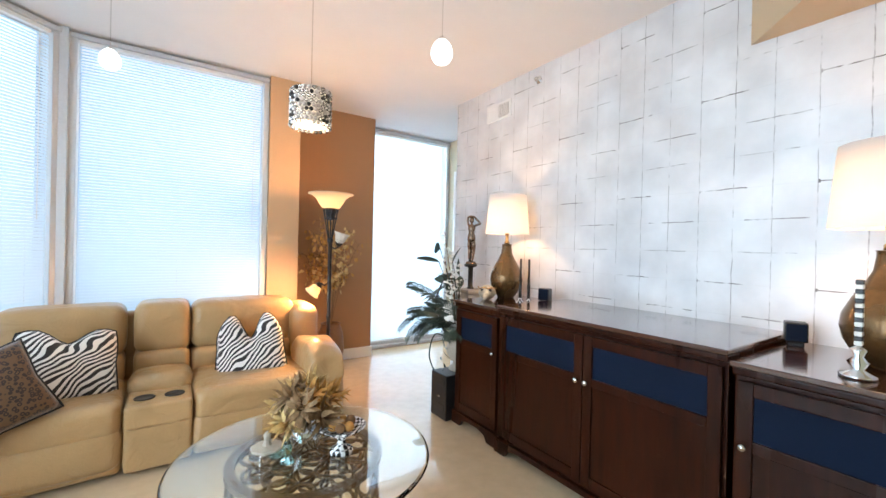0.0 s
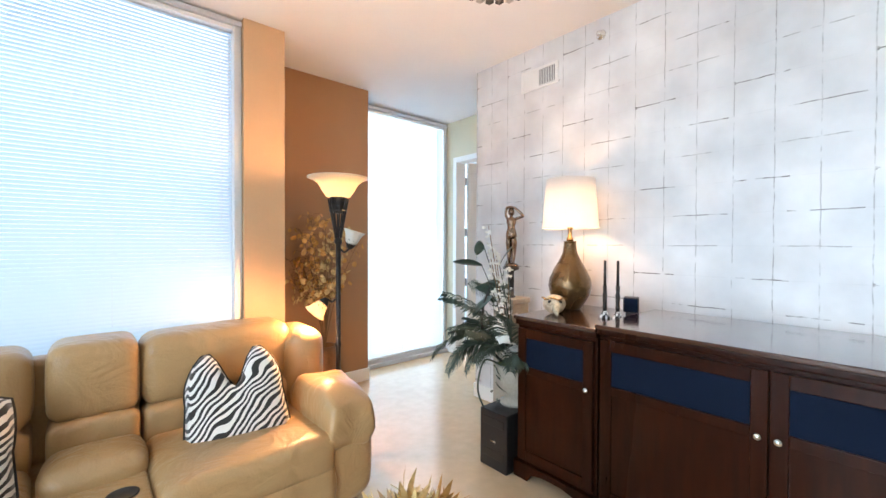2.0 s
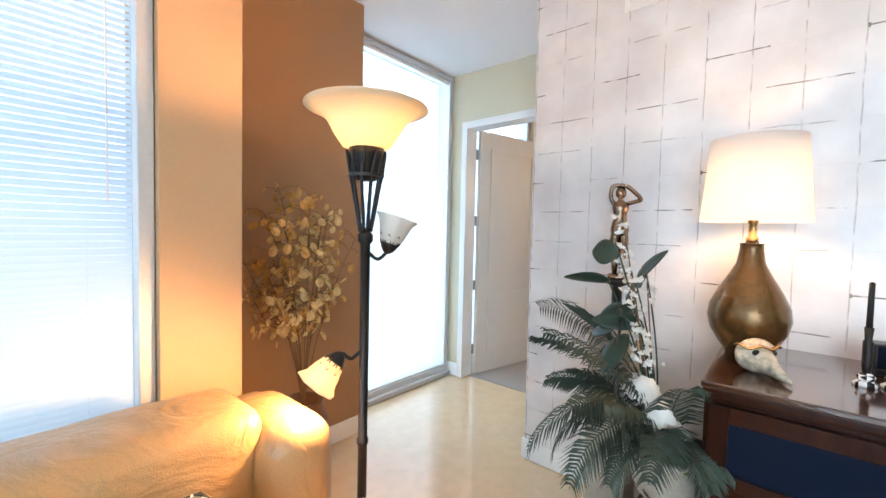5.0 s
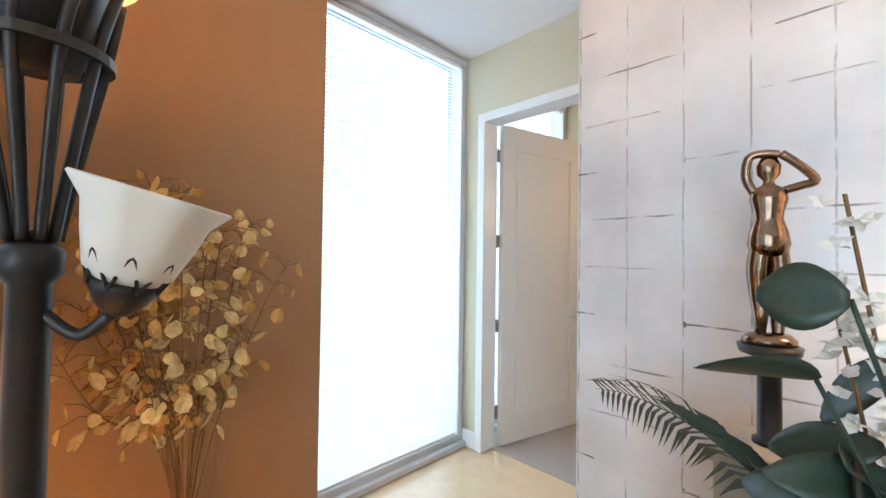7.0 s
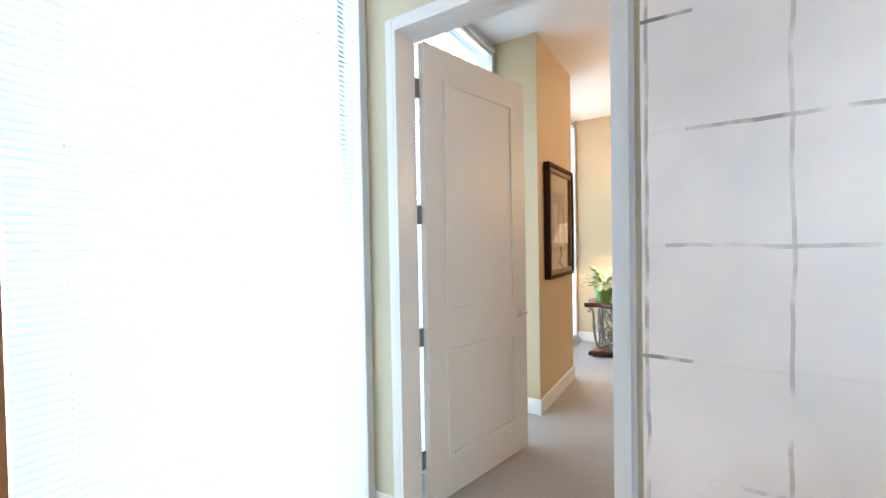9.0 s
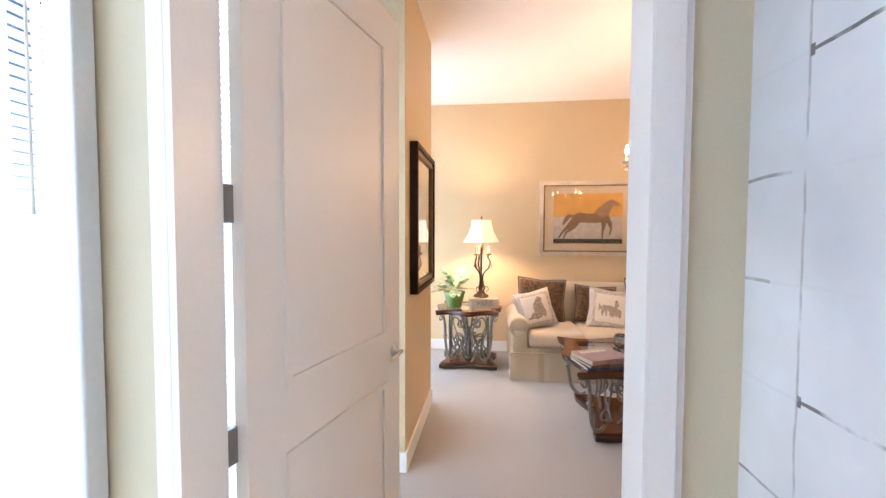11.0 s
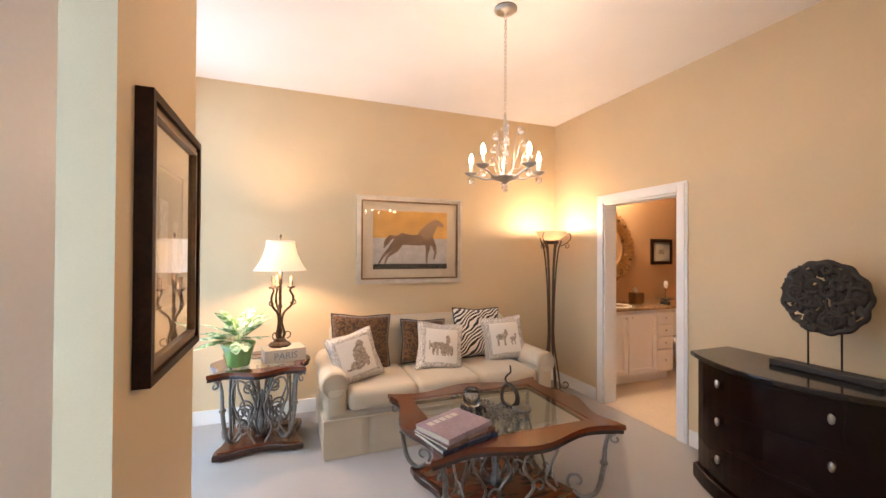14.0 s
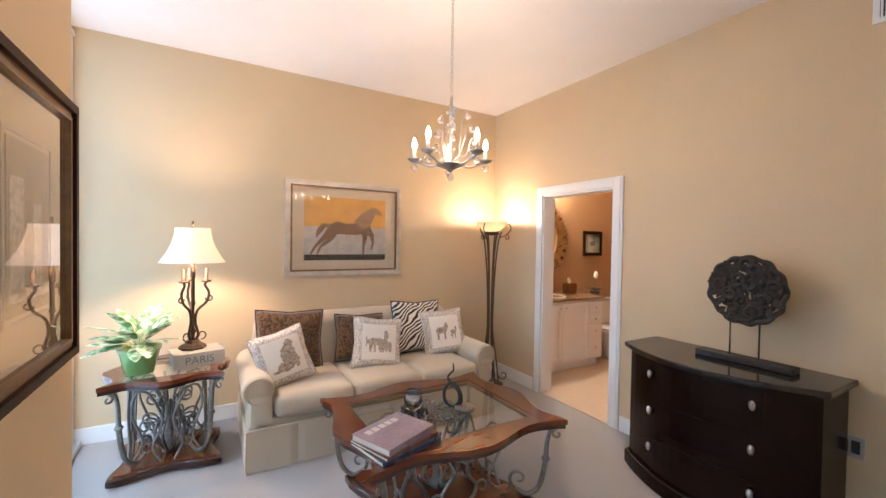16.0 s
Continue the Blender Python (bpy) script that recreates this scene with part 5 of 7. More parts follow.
M_CHERRY = surface("polished_cherry_wood", (0.125, 0.029, 0.008), 0.22, vary=0.3, scale=2.5, grain=30, bump=0.04, dist=0.001, stretch=(1, 0.2, 1), coat=0.35)
M_CHERRY_DK = surface("dark_cherry_edge", (0.036, 0.0095, 0.0045), 0.22, vary=0.3, scale=3, coat=0.6)
M_PEWTER = surface("antique_pewter_iron", (0.25, 0.24, 0.22), 0.34, metal=0.85, vary=0.35, scale=12, grain=60, bump=0.2)
M_RUSTIRON = surface("brown_wrought_iron", (0.12, 0.075, 0.045), 0.45, metal=0.6, vary=0.35, scale=12, bump=0.2)
M_LINEN = surface("cream_linen", (0.50, 0.425, 0.31), 0.9, vary=0.07, scale=4, grain=300, bump=0.4, dist=0.002, sheen=0.2)
M_IVORY = surface("ivory_pillow_cloth", (0.72, 0.66, 0.57), 0.9, vary=0.06, scale=5, grain=280, bump=0.4, dist=0.002)
M_GREYBAND = striped("grey_patterned_border", (0.60, 0.54, 0.46), (0.28, 0.24, 0.20), "spots", 95)
M_SKETCH = surface("grey_brown_sketch", (0.40, 0.32, 0.24), 0.9, vary=0.55, scale=45)
M_POTGREEN = surface("glazed_green_pot", (0.20, 0.36, 0.09), 0.25, vary=0.12, scale=6, coat=0.4)
M_SHADE2 = translucent("ivory_bell_shade", (0.93, 0.88, 0.78), 0.42, 0.8)
M_DRESSER = surface("very_dark_mahogany", (0.008, 0.0023, 0.0015), 0.24, vary=0.22, scale=2.2, grain=30, bump=0.03, dist=0.001, stretch=(0.3, 1, 1), coat=0.10, spec=0.14)
M_DRESSTOP = surface("near_black_polished_top", (0.008, 0.005, 0.005), 0.12, vary=0.3, scale=3, bump=0.01, coat=0.3, spec=0.35)
M_CARVED = surface("carved_black_wood", (0.022, 0.018, 0.016), 0.55, vary=0.4, scale=20, grain=80, bump=0.4)
M_PAGES = surface("cream_page_edges", (0.66, 0.58, 0.44), 0.9, vary=0.15, grain=200)


def picture(name, label, m, w, h, mats, frame_mat, fw, depth):
    """A framed picture in the xz plane facing -y: stepped frame, mat, sheet and glass. Returns the base."""
    base = thing(name, label, "picture", m)
    turn = Euler((radians(90), 0, 0)).to_matrix().to_4x4()

    def rect(a, b):
        return [(-a, -b), (a, -b), (a, b), (-a, b)]

    for k, (inset, width, d0, d1) in enumerate(((0.0, fw * 0.45, 0.0, depth), (fw * 0.45, fw * 0.30, 0.0, depth * 0.7), (fw * 0.75, fw * 0.25, 0.0, depth * 0.85))):
        o, i = rect(w / 2 - inset, h / 2 - inset), rect(w / 2 - inset - width, h / 2 - inset - width)
        part("frame_moulding", moved(ring_slab(o, i, d0, d1), turn), frame_mat[min(k, len(frame_mat) - 1)], base)
    part("mat", block(-w / 2 + fw, w / 2 - fw, -0.010, -0.004, -h / 2 + fw, h / 2 - fw), mats[0], base)
    part("glazing", block(-w / 2 + fw, w / 2 - fw, -depth * 0.5 - 0.002, -depth * 0.5, -h / 2 + fw, h / 2 - fw), M_PICGLASS, base, "clear picture glass").visible_shadow = False
    return base


# picture on the pier
pic = picture("framed_picture", "large dark-framed sepia print under glass on the pier", pose(5.775, 4.7695, 1.572), 0.75, 0.975, (M_MAT3,), (M_FRAME_DARK, M_FRAME_GOLD, M_FRAME_GOLD), 0.07, 0.052)
part("print", block(-0.17, 0.17, -0.0135, -0.0105, -0.26, 0.26), M_PRINT, pic)
part("fillet", moved(ring_slab([(-0.20, -0.29), (0.20, -0.29), (0.20, 0.29), (-0.20, 0.29)], [(-0.185, -0.275), (0.185, -0.275), (0.185, 0.275), (-0.185, 0.275)], 0.0105, 0.014), Euler((radians(90), 0, 0)).to_matrix().to_4x4()), M_FRAME_GOLD, pic)
for x, w, z0, z1 in ((-0.10, 0.10, -0.2, 0.15), (0.06, 0.07, -0.2, 0.08), (0.0, 0.32, -0.22, -0.18)):
    part("print_mass", block(x - w / 2, x + w / 2, -0.0150, -0.0137, z0, z1), M_SKETCH, pic)

# horse picture over the sofa
hp = picture("horse_picture", "pewter-framed print of a striding horse under glass", pose(7.8985, 3.115, 1.655, 0, 0, -90), 1.135, 0.895, (M_MAT,), (M_FRAME_SILVER, M_FRAME_SILVER, M_FRAME_GOLD), 0.062, 0.035)
part("painted_sky", block(-0.40, 0.40, -0.0135, -0.0105, 0.02, 0.30), M_SKY_ART, hp)
part("painted_ground", block(-0.40, 0.40, -0.0135, -0.0105, -0.30, 0.0195), M_SNOW_ART, hp)
part("painted_plinth", block(-0.40, 0.40, -0.0155, -0.0137, -0.30, -0.245), M_CUP, hp)


def flat_tube(pts, radii, y0, name, mat):
    """A flat painted stroke with changing width."""
    bm = bmesh.new()
    rows = []
    for k, (x, z) in enumerate(pts):
        a, b = pts[max(k - 1, 0)], pts[min(k + 1, len(pts) - 1)]
        d = Vector((b[0] - a[0], b[1] - a[1])).normalized()
        rows.append([bm.verts.new((x - d.y * radii[k], y0, z + d.x * radii[k])), bm.verts.new((x + d.y * radii[k], y0, z - d.x * radii[k]))])
    for a, b in zip(rows, rows[1:]):
        bm.faces.new((a[0], a[1], b[1], b[0]))
    return part(name, bm, mat, hp)


Y = -0.0150
flat_tube([(-0.17, 0.0), (-0.10, 0.015), (0.0, 0.0), (0.10, 0.005), (0.17, 0.03)], [0.035, 0.062, 0.052, 0.06, 0.055], Y, "painted_body", M_HORSE)
flat_tube([(0.13, 0.03), (0.19, 0.10), (0.25, 0.17), (0.28, 0.20)], [0.075, 0.07, 0.045, 0.03], Y - 0.0006, "painted_neck", M_MANE)
flat_tube([(0.25, 0.20), (0.30, 0.185), (0.36, 0.155)], [0.032, 0.028, 0.014], Y - 0.0009, "painted_head", M_MANE)
flat_tube([(-0.17, 0.03), (-0.22, 0.03), (-0.26, -0.02), (-0.29, -0.08)], [0.016, 0.026, 0.026, 0.006], Y - 0.0003, "painted_tail", M_HORSE)
for k, leg in enumerate((((-0.15, -0.01), (-0.22, -0.09), (-0.30, -0.17), (-0.34, -0.24)), ((-0.12, -0.02), (-0.16, -0.10), (-0.25, -0.17), (-0.28, -0.24)), ((0.17, 0.0), (0.185, -0.08), (0.17, -0.16), (0.17, -0.24)), ((0.20, 0.02), (0.255, -0.06), (0.27, -0.13), (0.25, -0.20)))):
    flat_tube(leg, [0.042, 0.024, 0.012, 0.010], Y - 0.0004 - 0.0003 * k, "painted_leg", M_HORSE)


# wrought-iron and cherry tables
def shaped_outline(w, d, n=20, wave=0.085):
    """A rectangle with bowed sides and sweeping corners, anticlockwise."""
    pts = []
    for (x0, y0), (x1, y1), (nx, ny) in (((-1, -1), (1, -1), (0, -1)), ((1, -1), (1, 1), (1, 0)), ((1, 1), (-1, 1), (0, 1)), ((-1, 1), (-1, -1), (-1, 0))):
        for k in range(n):
            t = k / n
            x, y = (x0 + (x1 - x0) * t) * w / 2, (y0 + (y1 - y0) * t) * d / 2
            s = abs(2 * t - 1)
            off = 0.5 * wave * math.cos(math.pi * s / 0.62) if s < 0.62 else -0.5 * wave * (0.5 + 0.5 * math.cos(math.pi * (s - 0.62) / 0.38))
            off -= 0.2 * wave
            pts.append((x + nx * off, y + ny * off))
    return pts


def scroll_leg(h, reach, r=0.012, flip=1):
    """An S-shaped bar in the xz plane: small scroll at the top, sweep down and in to a scroll over the base."""
    top = spiral(reach - 0.02, h - 0.035, 0.030, 0.010, 0.5 * math.pi, 2.4 * math.pi, 14)
    sweep = curve_pts([(reach - 0.055, 0, h - 0.002), (reach - 0.075, 0, h - 0.09), (reach - 0.085, 0, h * 0.55), (reach - 0.12, 0, h * 0.26), (reach - 0.19, 0, h * 0.16), (reach - 0.25, 0, h * 0.22)], 6)
    low = spiral(reach - 0.235, h * 0.34, 0.055, 0.015, 1.25 * math.pi, -0.6 * math.pi, 18)
    bm = tube(sweep, r, 8, taper=[0.8 + 0.4 * math.sin(math.pi * k / (len(sweep) - 1)) for k in range(len(sweep))])
    tube(top, r * 0.7, 8, bm, taper=[1 - 0.4 * k / 14 for k in range(15)])
    tube(low, r * 0.85, 8, bm, taper=[1 - 0.45 * k / 18 for k in range(19)])
    merge(bm, moved(lathe([(0.0, -0.018), (r * 1.5, -0.012), (r * 2.0, 0), (r * 1.5, 0.012), (0.0, 0.018)], 12), Matrix.Translation((reach - 0.082, 0, h * 0.62))))
    return bm


def iron_table(name, label, m, w, d, h, bw, bd, inner_scrolls, group):
    base = thing(name, label, "table", m, group)
    outer = shaped_outline(w, d)
    iw, idp = w - 0.30 * min(1, w), d - 0.30 * min(1, w)
    inner = []
    n = 20
    for (x0, y0), (x1, y1) in (((-1, -1), (1, -1)), ((1, -1), (1, 1)), ((1, 1), (-1, 1)), ((-1, 1), (-1, -1))):
        for k in range(n):
            t = k / n
            inner.append(((x0 + (x1 - x0) * t) * iw / 2, (y0 + (y1 - y0) * t) * idp / 2))
    part("top_frame", ring_slab(outer, inner, h - 0.028, h), M_CHERRY, base, "polished cherry frame")
    mid = [(x * 0.985, y * 0.985) for x, y in outer]
    part("top_edge", ring_slab(mid, [(x * 1.02, y * 1.02) for x, y in inner], h - 0.052, h - 0.0282), M_CHERRY_DK, base)
    part("glass_insert", block(-iw / 2 + 0.001, iw / 2 - 0.001, -idp / 2 + 0.001, idp / 2 - 0.001, h - 0.012, h - 0.004), M_TABLEGLASS, base, "bevelled clear glass insert").visible_shadow = False
    low = []
    for (x0, y0), (x1, y1), (nx, ny) in (((-1, -1), (1, -1), (0, 1)), ((1, -1), (1, 1), (-1, 0)), ((1, 1), (-1, 1), (0, -1)), ((-1, 1), (-1, -1), (1, 0))):
        for k in range(9):
            t = k / 9
            dip = 0.10 * min(bw, bd) * math.sin(math.pi * min(1, max(0, (t - 0.16) / 0.68))) ** 1.0 if 0.16 < t < 0.84 else 0
            low.append(((x0 + (x1 - x0) * t) * bw / 2 + nx * dip, (y0 + (y1 - y0) * t) * bd / 2 + ny * dip))
    part("base_board", slab(low, 0.012, 0.062, 0.012, seg=3), M_CHERRY_DK, base, "dark cherry scooped base")
    part("base_top", slab([(x * 0.90, y * 0.90) for x, y in low], 0.0625, 0.070), M_CHERRY, base)
    for sx in (-1, 1):
        for sy in (-1, 1):
            ang = math.degrees(math.atan2(sy * d, sx * w))
            reach = 0.5 * math.hypot(w, d) - 0.05
            bm = scroll_leg(h - 0.055, reach, 0.013)
            moved(bm, pose(0, 0, 0, 0, 0, ang))
            part("scroll_leg", bm, M_PEWTER, base, "pewter iron scroll leg", True)
            fx, fy = sx * bw * 0.40, sy * bd * 0.40
            part("foot_ball", moved(lathe([(0.0, 0.0), (0.022, 0.0), (0.022, 0.0115), (0.0, 0.0118)], 12), Matrix.Translation((fx, fy, 0.0))), M_CHERRY_DK, base)
    for k in range(inner_scrolls):
        a = 360 * k / inner_scrolls + 45 / 2
        s = min(w, d) / 0.7
        bm = tube(curve_pts([(0.03 * s, 0, 0.07), (0.10 * s, 0, h * 0.32), (0.045 * s, 0, h * 0.55), (0.12 * s, 0, h - 0.07)], 7), 0.009, 7)
        tube(spiral(0.145 * s, h * 0.42, 0.065, 0.015, math.pi, -0.9 * math.pi, 16), 0.007, 7, bm)
        tube(spiral(0.11 * s, h * 0.70, 0.05, 0.012, 1.1 * math.pi, 3.0 * math.pi, 16), 0.007, 7, bm)
        part("inner_scroll", moved(bm, pose(0, 0, 0, 0, 0, a)), M_PEWTER, base, smooth=True)
    for side in range(4):
        off, span = ((bd, bw), (bw, bd))[side % 2]
        for s in (-1, 1):
            hh = h - 0.125
            bm = tube(curve_pts([(s * 0.035, 0, 0.075), (s * span * 0.13, 0, 0.07 + hh * 0.22), (s * span * 0.05, 0, 0.07 + hh * 0.52), (s * span * 0.16, 0, 0.07 + hh * 0.86), (s * span * 0.27, 0, 0.07 + hh * 0.90), (s * span * 0.31, 0, 0.07 + hh * 0.66), (s * span * 0.22, 0, 0.07 + hh * 0.30), (s * span * 0.30, 0, 0.07 + hh * 0.08)], 7), 0.0085, 7)
            a0 = 0 if s > 0 else math.pi
            tube(spiral(s * span * 0.17, 0.07 + hh * 0.20, 0.05, 0.012, math.pi - a0, math.pi - a0 - s * 1.8 * math.pi, 14), 0.0065, 6, bm)
            part("side_scroll", moved(bm, pose(0, 0, 0, 0, 0, 90 * side) @ Matrix.Translation((0, -off * 0.34, 0))), M_PEWTER, base, smooth=True)
    hub = lathe([(0.0, 0.07), (0.05, 0.07), (0.035, 0.10), (0.02, 0.14), (0.03, h * 0.5), (0.018, h * 0.62), (0.0, h * 0.66)], 14)
    part("hub", hub, M_PEWTER, base, smooth=True)
    return base


iron_table("coffee_table", "cherry coffee table with a glass insert on pewter iron scrolls", pose(6.125, 3.07, 0.004), 0.98, 1.20, 0.535, 0.76, 0.90, 8, "cherry and iron tables")
iron_table("end_table", "cherry end table with a glass insert on pewter iron scrolls", pose(7.37, 4.50, 0.004), 0.66, 0.68, 0.655, 0.50, 0.62, 8, "cherry and iron tables")
ZT, ZE = 0.5395, 0.6595

# books on the coffee table
for k, (x, y, z, rot, w, d, h, mat, lab) in enumerate(((5.86, 3.455, ZT, 14, 0.36, 0.27, 0.022, surface("dark_blue_cover", (0.03, 0.05, 0.10), 0.25, vary=0.3, coat=0.4), "large dark blue magazine lying on the table"), (5.865, 3.46, ZT + 0.0225, 20, 0.35, 0.27, 0.016, surface("brown_cover", (0.16, 0.08, 0.05), 0.25, vary=0.3, coat=0.4), "brown covered book in a pile"), (5.87, 3.465, ZT + 0.039, 24, 0.33, 0.25, 0.030, surface("mauve_cover", (0.38, 0.27, 0.29), 0.3, vary=0.35, scale=9, coat=0.3), "mauve illustrated book on top of the pile"))):
    b = thing("book", lab, "book", pose(x, y, z, 0, 0, rot - 90), group="books on the coffee table")
    part("pages", block(-w / 2 + 0.004, w / 2 - 0.004, -d / 2 + 0.002, d / 2 - 0.004, 0.002, h - 0.002), M_PAGES, b)
    part("cover", block(-w / 2, w / 2, -d / 2, d / 2, 0.0, 0.0025), mat, b)
    part("cover", block(-w / 2, w / 2, -d / 2, d / 2, h - 0.0025, h), mat, b)
    part("spine", block(-w / 2, w / 2, -d / 2 - 0.003, -d / 2, 0.0, h, 0.001), mat, b)
    if k == 2:
        for i in range(5):
            part("title_bar", block(-0.12 + i * 0.045, -0.085 + i * 0.045, 0.05, 0.09, h, h + 0.0004), M_IVORY, b)

ring = thing("ring_sculpture", "dark bronze loop sculpture with a curling tail", "sculpture", pose(6.09, 2.985, ZT, 0, 0, 25))
pts = [(0.062 * math.sin(q), 0.006 * math.sin(2 * q), 0.078 + 0.072 * -math.cos(q)) for q in [2 * math.pi * j / 28 for j in range(29)]]
pts += [(-0.02, 0.004, 0.015), (-0.055, 0.010, 0.06), (-0.05, 0.012, 0.115), (0.0, 0.014, 0.152), (0.028, 0.012, 0.185), (0.008, 0.01, 0.215), (-0.01, 0.008, 0.235), (-0.004, 0.006, 0.275)]
part("loop", tube(curve_pts(pts, 3), 0.011, 8, taper=[1.0 if k < 84 else max(0.35, 1 - (k - 84) / 40) for k in range(len(curve_pts(pts, 3)))]), M_CARVED, ring, smooth=True)
cand = thing("candle_holder", "glass candle cup held by small dark elephants", "candle holder", pose(6.055, 3.27, ZT))
part("glass_cup", lathe([(0.0, 0.07), (0.045, 0.072), (0.052, 0.10), (0.050, 0.15), (0.040, 0.17), (0.037, 0.17), (0.047, 0.148), (0.048, 0.10), (0.0, 0.076)], 24, cap=False), M_CRYSTAL, cand, smooth=True)
for k in range(3):
    bm = bmesh.new()
    bmesh.ops.create_uvsphere(bm, u_segments=12, v_segments=8, radius=0.03)
    moved(bm, Matrix.Translation((0.045, 0, 0.048)) @ Matrix.Diagonal((0.8, 0.7, 0.9, 1)))
    for q in (-0.012, 0.012):
        tube([(0.045 + q, q, 0.035), (0.047 + q, q, 0.0)], 0.009, 6, bm)
    tube(curve_pts([(0.065, 0, 0.055), (0.082, 0, 0.045), (0.086, 0, 0.02)], 4), 0.007, 6, bm)
    part("elephant", moved(bm, pose(0, 0, 0, 0, 0, 120 * k + 20)), M_CARVED, cand, "small dark elephant", True)
dish = thing("trinket_dish", "round pewter trinket dish with a lid", "dish", pose(6.02, 3.0 - 0.06, ZT))
part("dish_body", lathe([(0.0, 0.0), (0.05, 0.0), (0.062, 0.015), (0.062, 0.025), (0.05, 0.032), (0.0, 0.035)], 24), M_PEWTER, dish, smooth=True)
tray = thing("beaded_runner", "grey beaded centrepiece mat on the glass", "mat", pose(6.12, 3.12, ZT - 0.003, 0, 0, 30))
rnd = random.Random(31)
bm = None
for k in range(140):
    g = bmesh.new()
    bmesh.ops.create_icosphere(g, subdivisions=1, radius=rnd.uniform(0.008, 0.014))
    a, r = rnd.uniform(0, 6.28), rnd.random() ** 0.5
    bm = merge(bm, moved(g, Matrix.Translation((0.20 * r * math.cos(a), 0.13 * r * math.sin(a), 0.008))))
part("bead_layer", bm, surface("grey_brown_beads", (0.20, 0.17, 0.13), 0.35, vary=0.5, scale=30), tray)["kind"] = "stuff"

# end table: book, lamp and plant
bk = thing("book", "thick cream book with blue capital lettering under the lamp", "book", pose(7.36, 4.345, ZE, 0, 0, -78))
part("pages", block(-0.145, 0.148, -0.100, 0.100, 0.006, 0.094), M_PAGES, bk)
M_BOOKW = surface("cream_book_cover", (0.50, 0.45, 0.37), 0.5, vary=0.1)
part("cover", block(-0.155, 0.155, -0.105, 0.105, 0.0, 0.006, 0.001), M_BOOKW, bk)
part("cover", block(-0.155, 0.155, -0.105, 0.105, 0.094, 0.100, 0.001), M_BOOKW, bk)
part("spine", block(-0.155, 0.155, -0.112, -0.1052, 0.0, 0.100, 0.002), M_BOOKW, bk)
cu = bpy.data.curves.new("title", "FONT")
cu.body, cu.size, cu.extrude, cu.align_x = "PARIS", 0.072, 0.0004, "CENTER"
txt = new("title", cu)
bpy.context.view_layer.update()
dg = bpy.context.evaluated_depsgraph_get()
tm = bpy.data.meshes.new_from_object(txt.evaluated_get(dg))
bpy.data.objects.remove(txt)
tm.materials.append(surface("grey_blue_ink", (0.16, 0.22, 0.28), 0.6))
to = new("title_letters", tm)
to.parent = bk
to.matrix_basis = pose(0, -0.1126, 0.026, 90, 0, 0)
tagged(to, "grey-blue capital letters")

ZB = ZE + 0.1005
lamp = thing("table_lamp", "brown iron candelabra table lamp with a lit ivory bell shade", "lamp", pose(7.40, 4.37, ZB))
part("lamp_foot", lathe([(0.0, 0.0), (0.085, 0.0), (0.088, 0.012), (0.07, 0.03), (0.05, 0.04), (0.04, 0.06), (0.0, 0.062)], 8), M_RUSTIRON, lamp)
part("stem", lathe([(0.018, 0.055), (0.012, 0.09), (0.022, 0.12), (0.012, 0.15), (0.010, 0.30), (0.018, 0.32), (0.012, 0.34), (0.011, 0.50), (0.016, 0.51), (0.016, 0.62), (0.0, 0.62)], 14), M_RUSTIRON, lamp, smooth=True)
for k in range(3):
    bm = tube(curve_pts([(0.015, 0, 0.05), (0.035, 0, 0.10), (0.016, 0, 0.19), (0.03, 0, 0.27), (0.085, 0, 0.33), (0.10, 0, 0.40), (0.075, 0, 0.45), (0.085, 0, 0.475)], 6), 0.009, 8)
    tube(spiral(0.055, 0.095, 0.035, 0.010, -0.5 * math.pi, 1.2 * math.pi, 14), 0.005, 6, bm)
    tube(spiral(0.105, 0.36, 0.028, 0.008, math.pi, 3 * math.pi, 14), 0.005, 6, bm)
    part("scroll_arm", moved(bm, pose(0, 0, 0, 0, 0, 120 * k + 20)), M_RUSTIRON, lamp, smooth=True)
    c = lathe([(0.0, 0.47), (0.03, 0.475), (0.032, 0.485), (0.011, 0.488), (0.011, 0.57), (0.0, 0.572)], 14)
    part("candle_sleeve", moved(c, pose(0, 0, 0, 0, 0, 120 * k + 20) @ Matrix.Translation((0.085, 0, 0))), M_RUSTIRON, lamp, smooth=True)
prof = []
for k in range(9):
    t = k / 8
    prof.append((0.205 - 0.095 * (1 - (1 - t) ** 1.9), 0.615 + 0.245 * t))
part("shade", lathe(prof + [(r - 0.002, z) for r, z in prof[::-1]], 32, cap=False, wave=lambda a, z: 1 - 0.02 * abs(math.sin(4 * a))), M_SHADE2, lamp, "ivory bell shade", True)
part("finial", lathe([(0.004, 0.62), (0.004, 0.875), (0.010, 0.885), (0.008, 0.90), (0.0, 0.915)], 10), M_RUSTIRON, lamp, smooth=True)
bm = bmesh.new()
bmesh.ops.create_uvsphere(bm, u_segments=12, v_segments=8, radius=0.026)
part("bulb", moved(bm, Matrix.Translation((0.0, 0, 0.70))), M_BULB, lamp, smooth=True).visible_shadow = False
bulb_light("table_lamp_light", 7.40, 4.37, ZB + 0.74, LAMP_POWER * 3.0, 0.04)

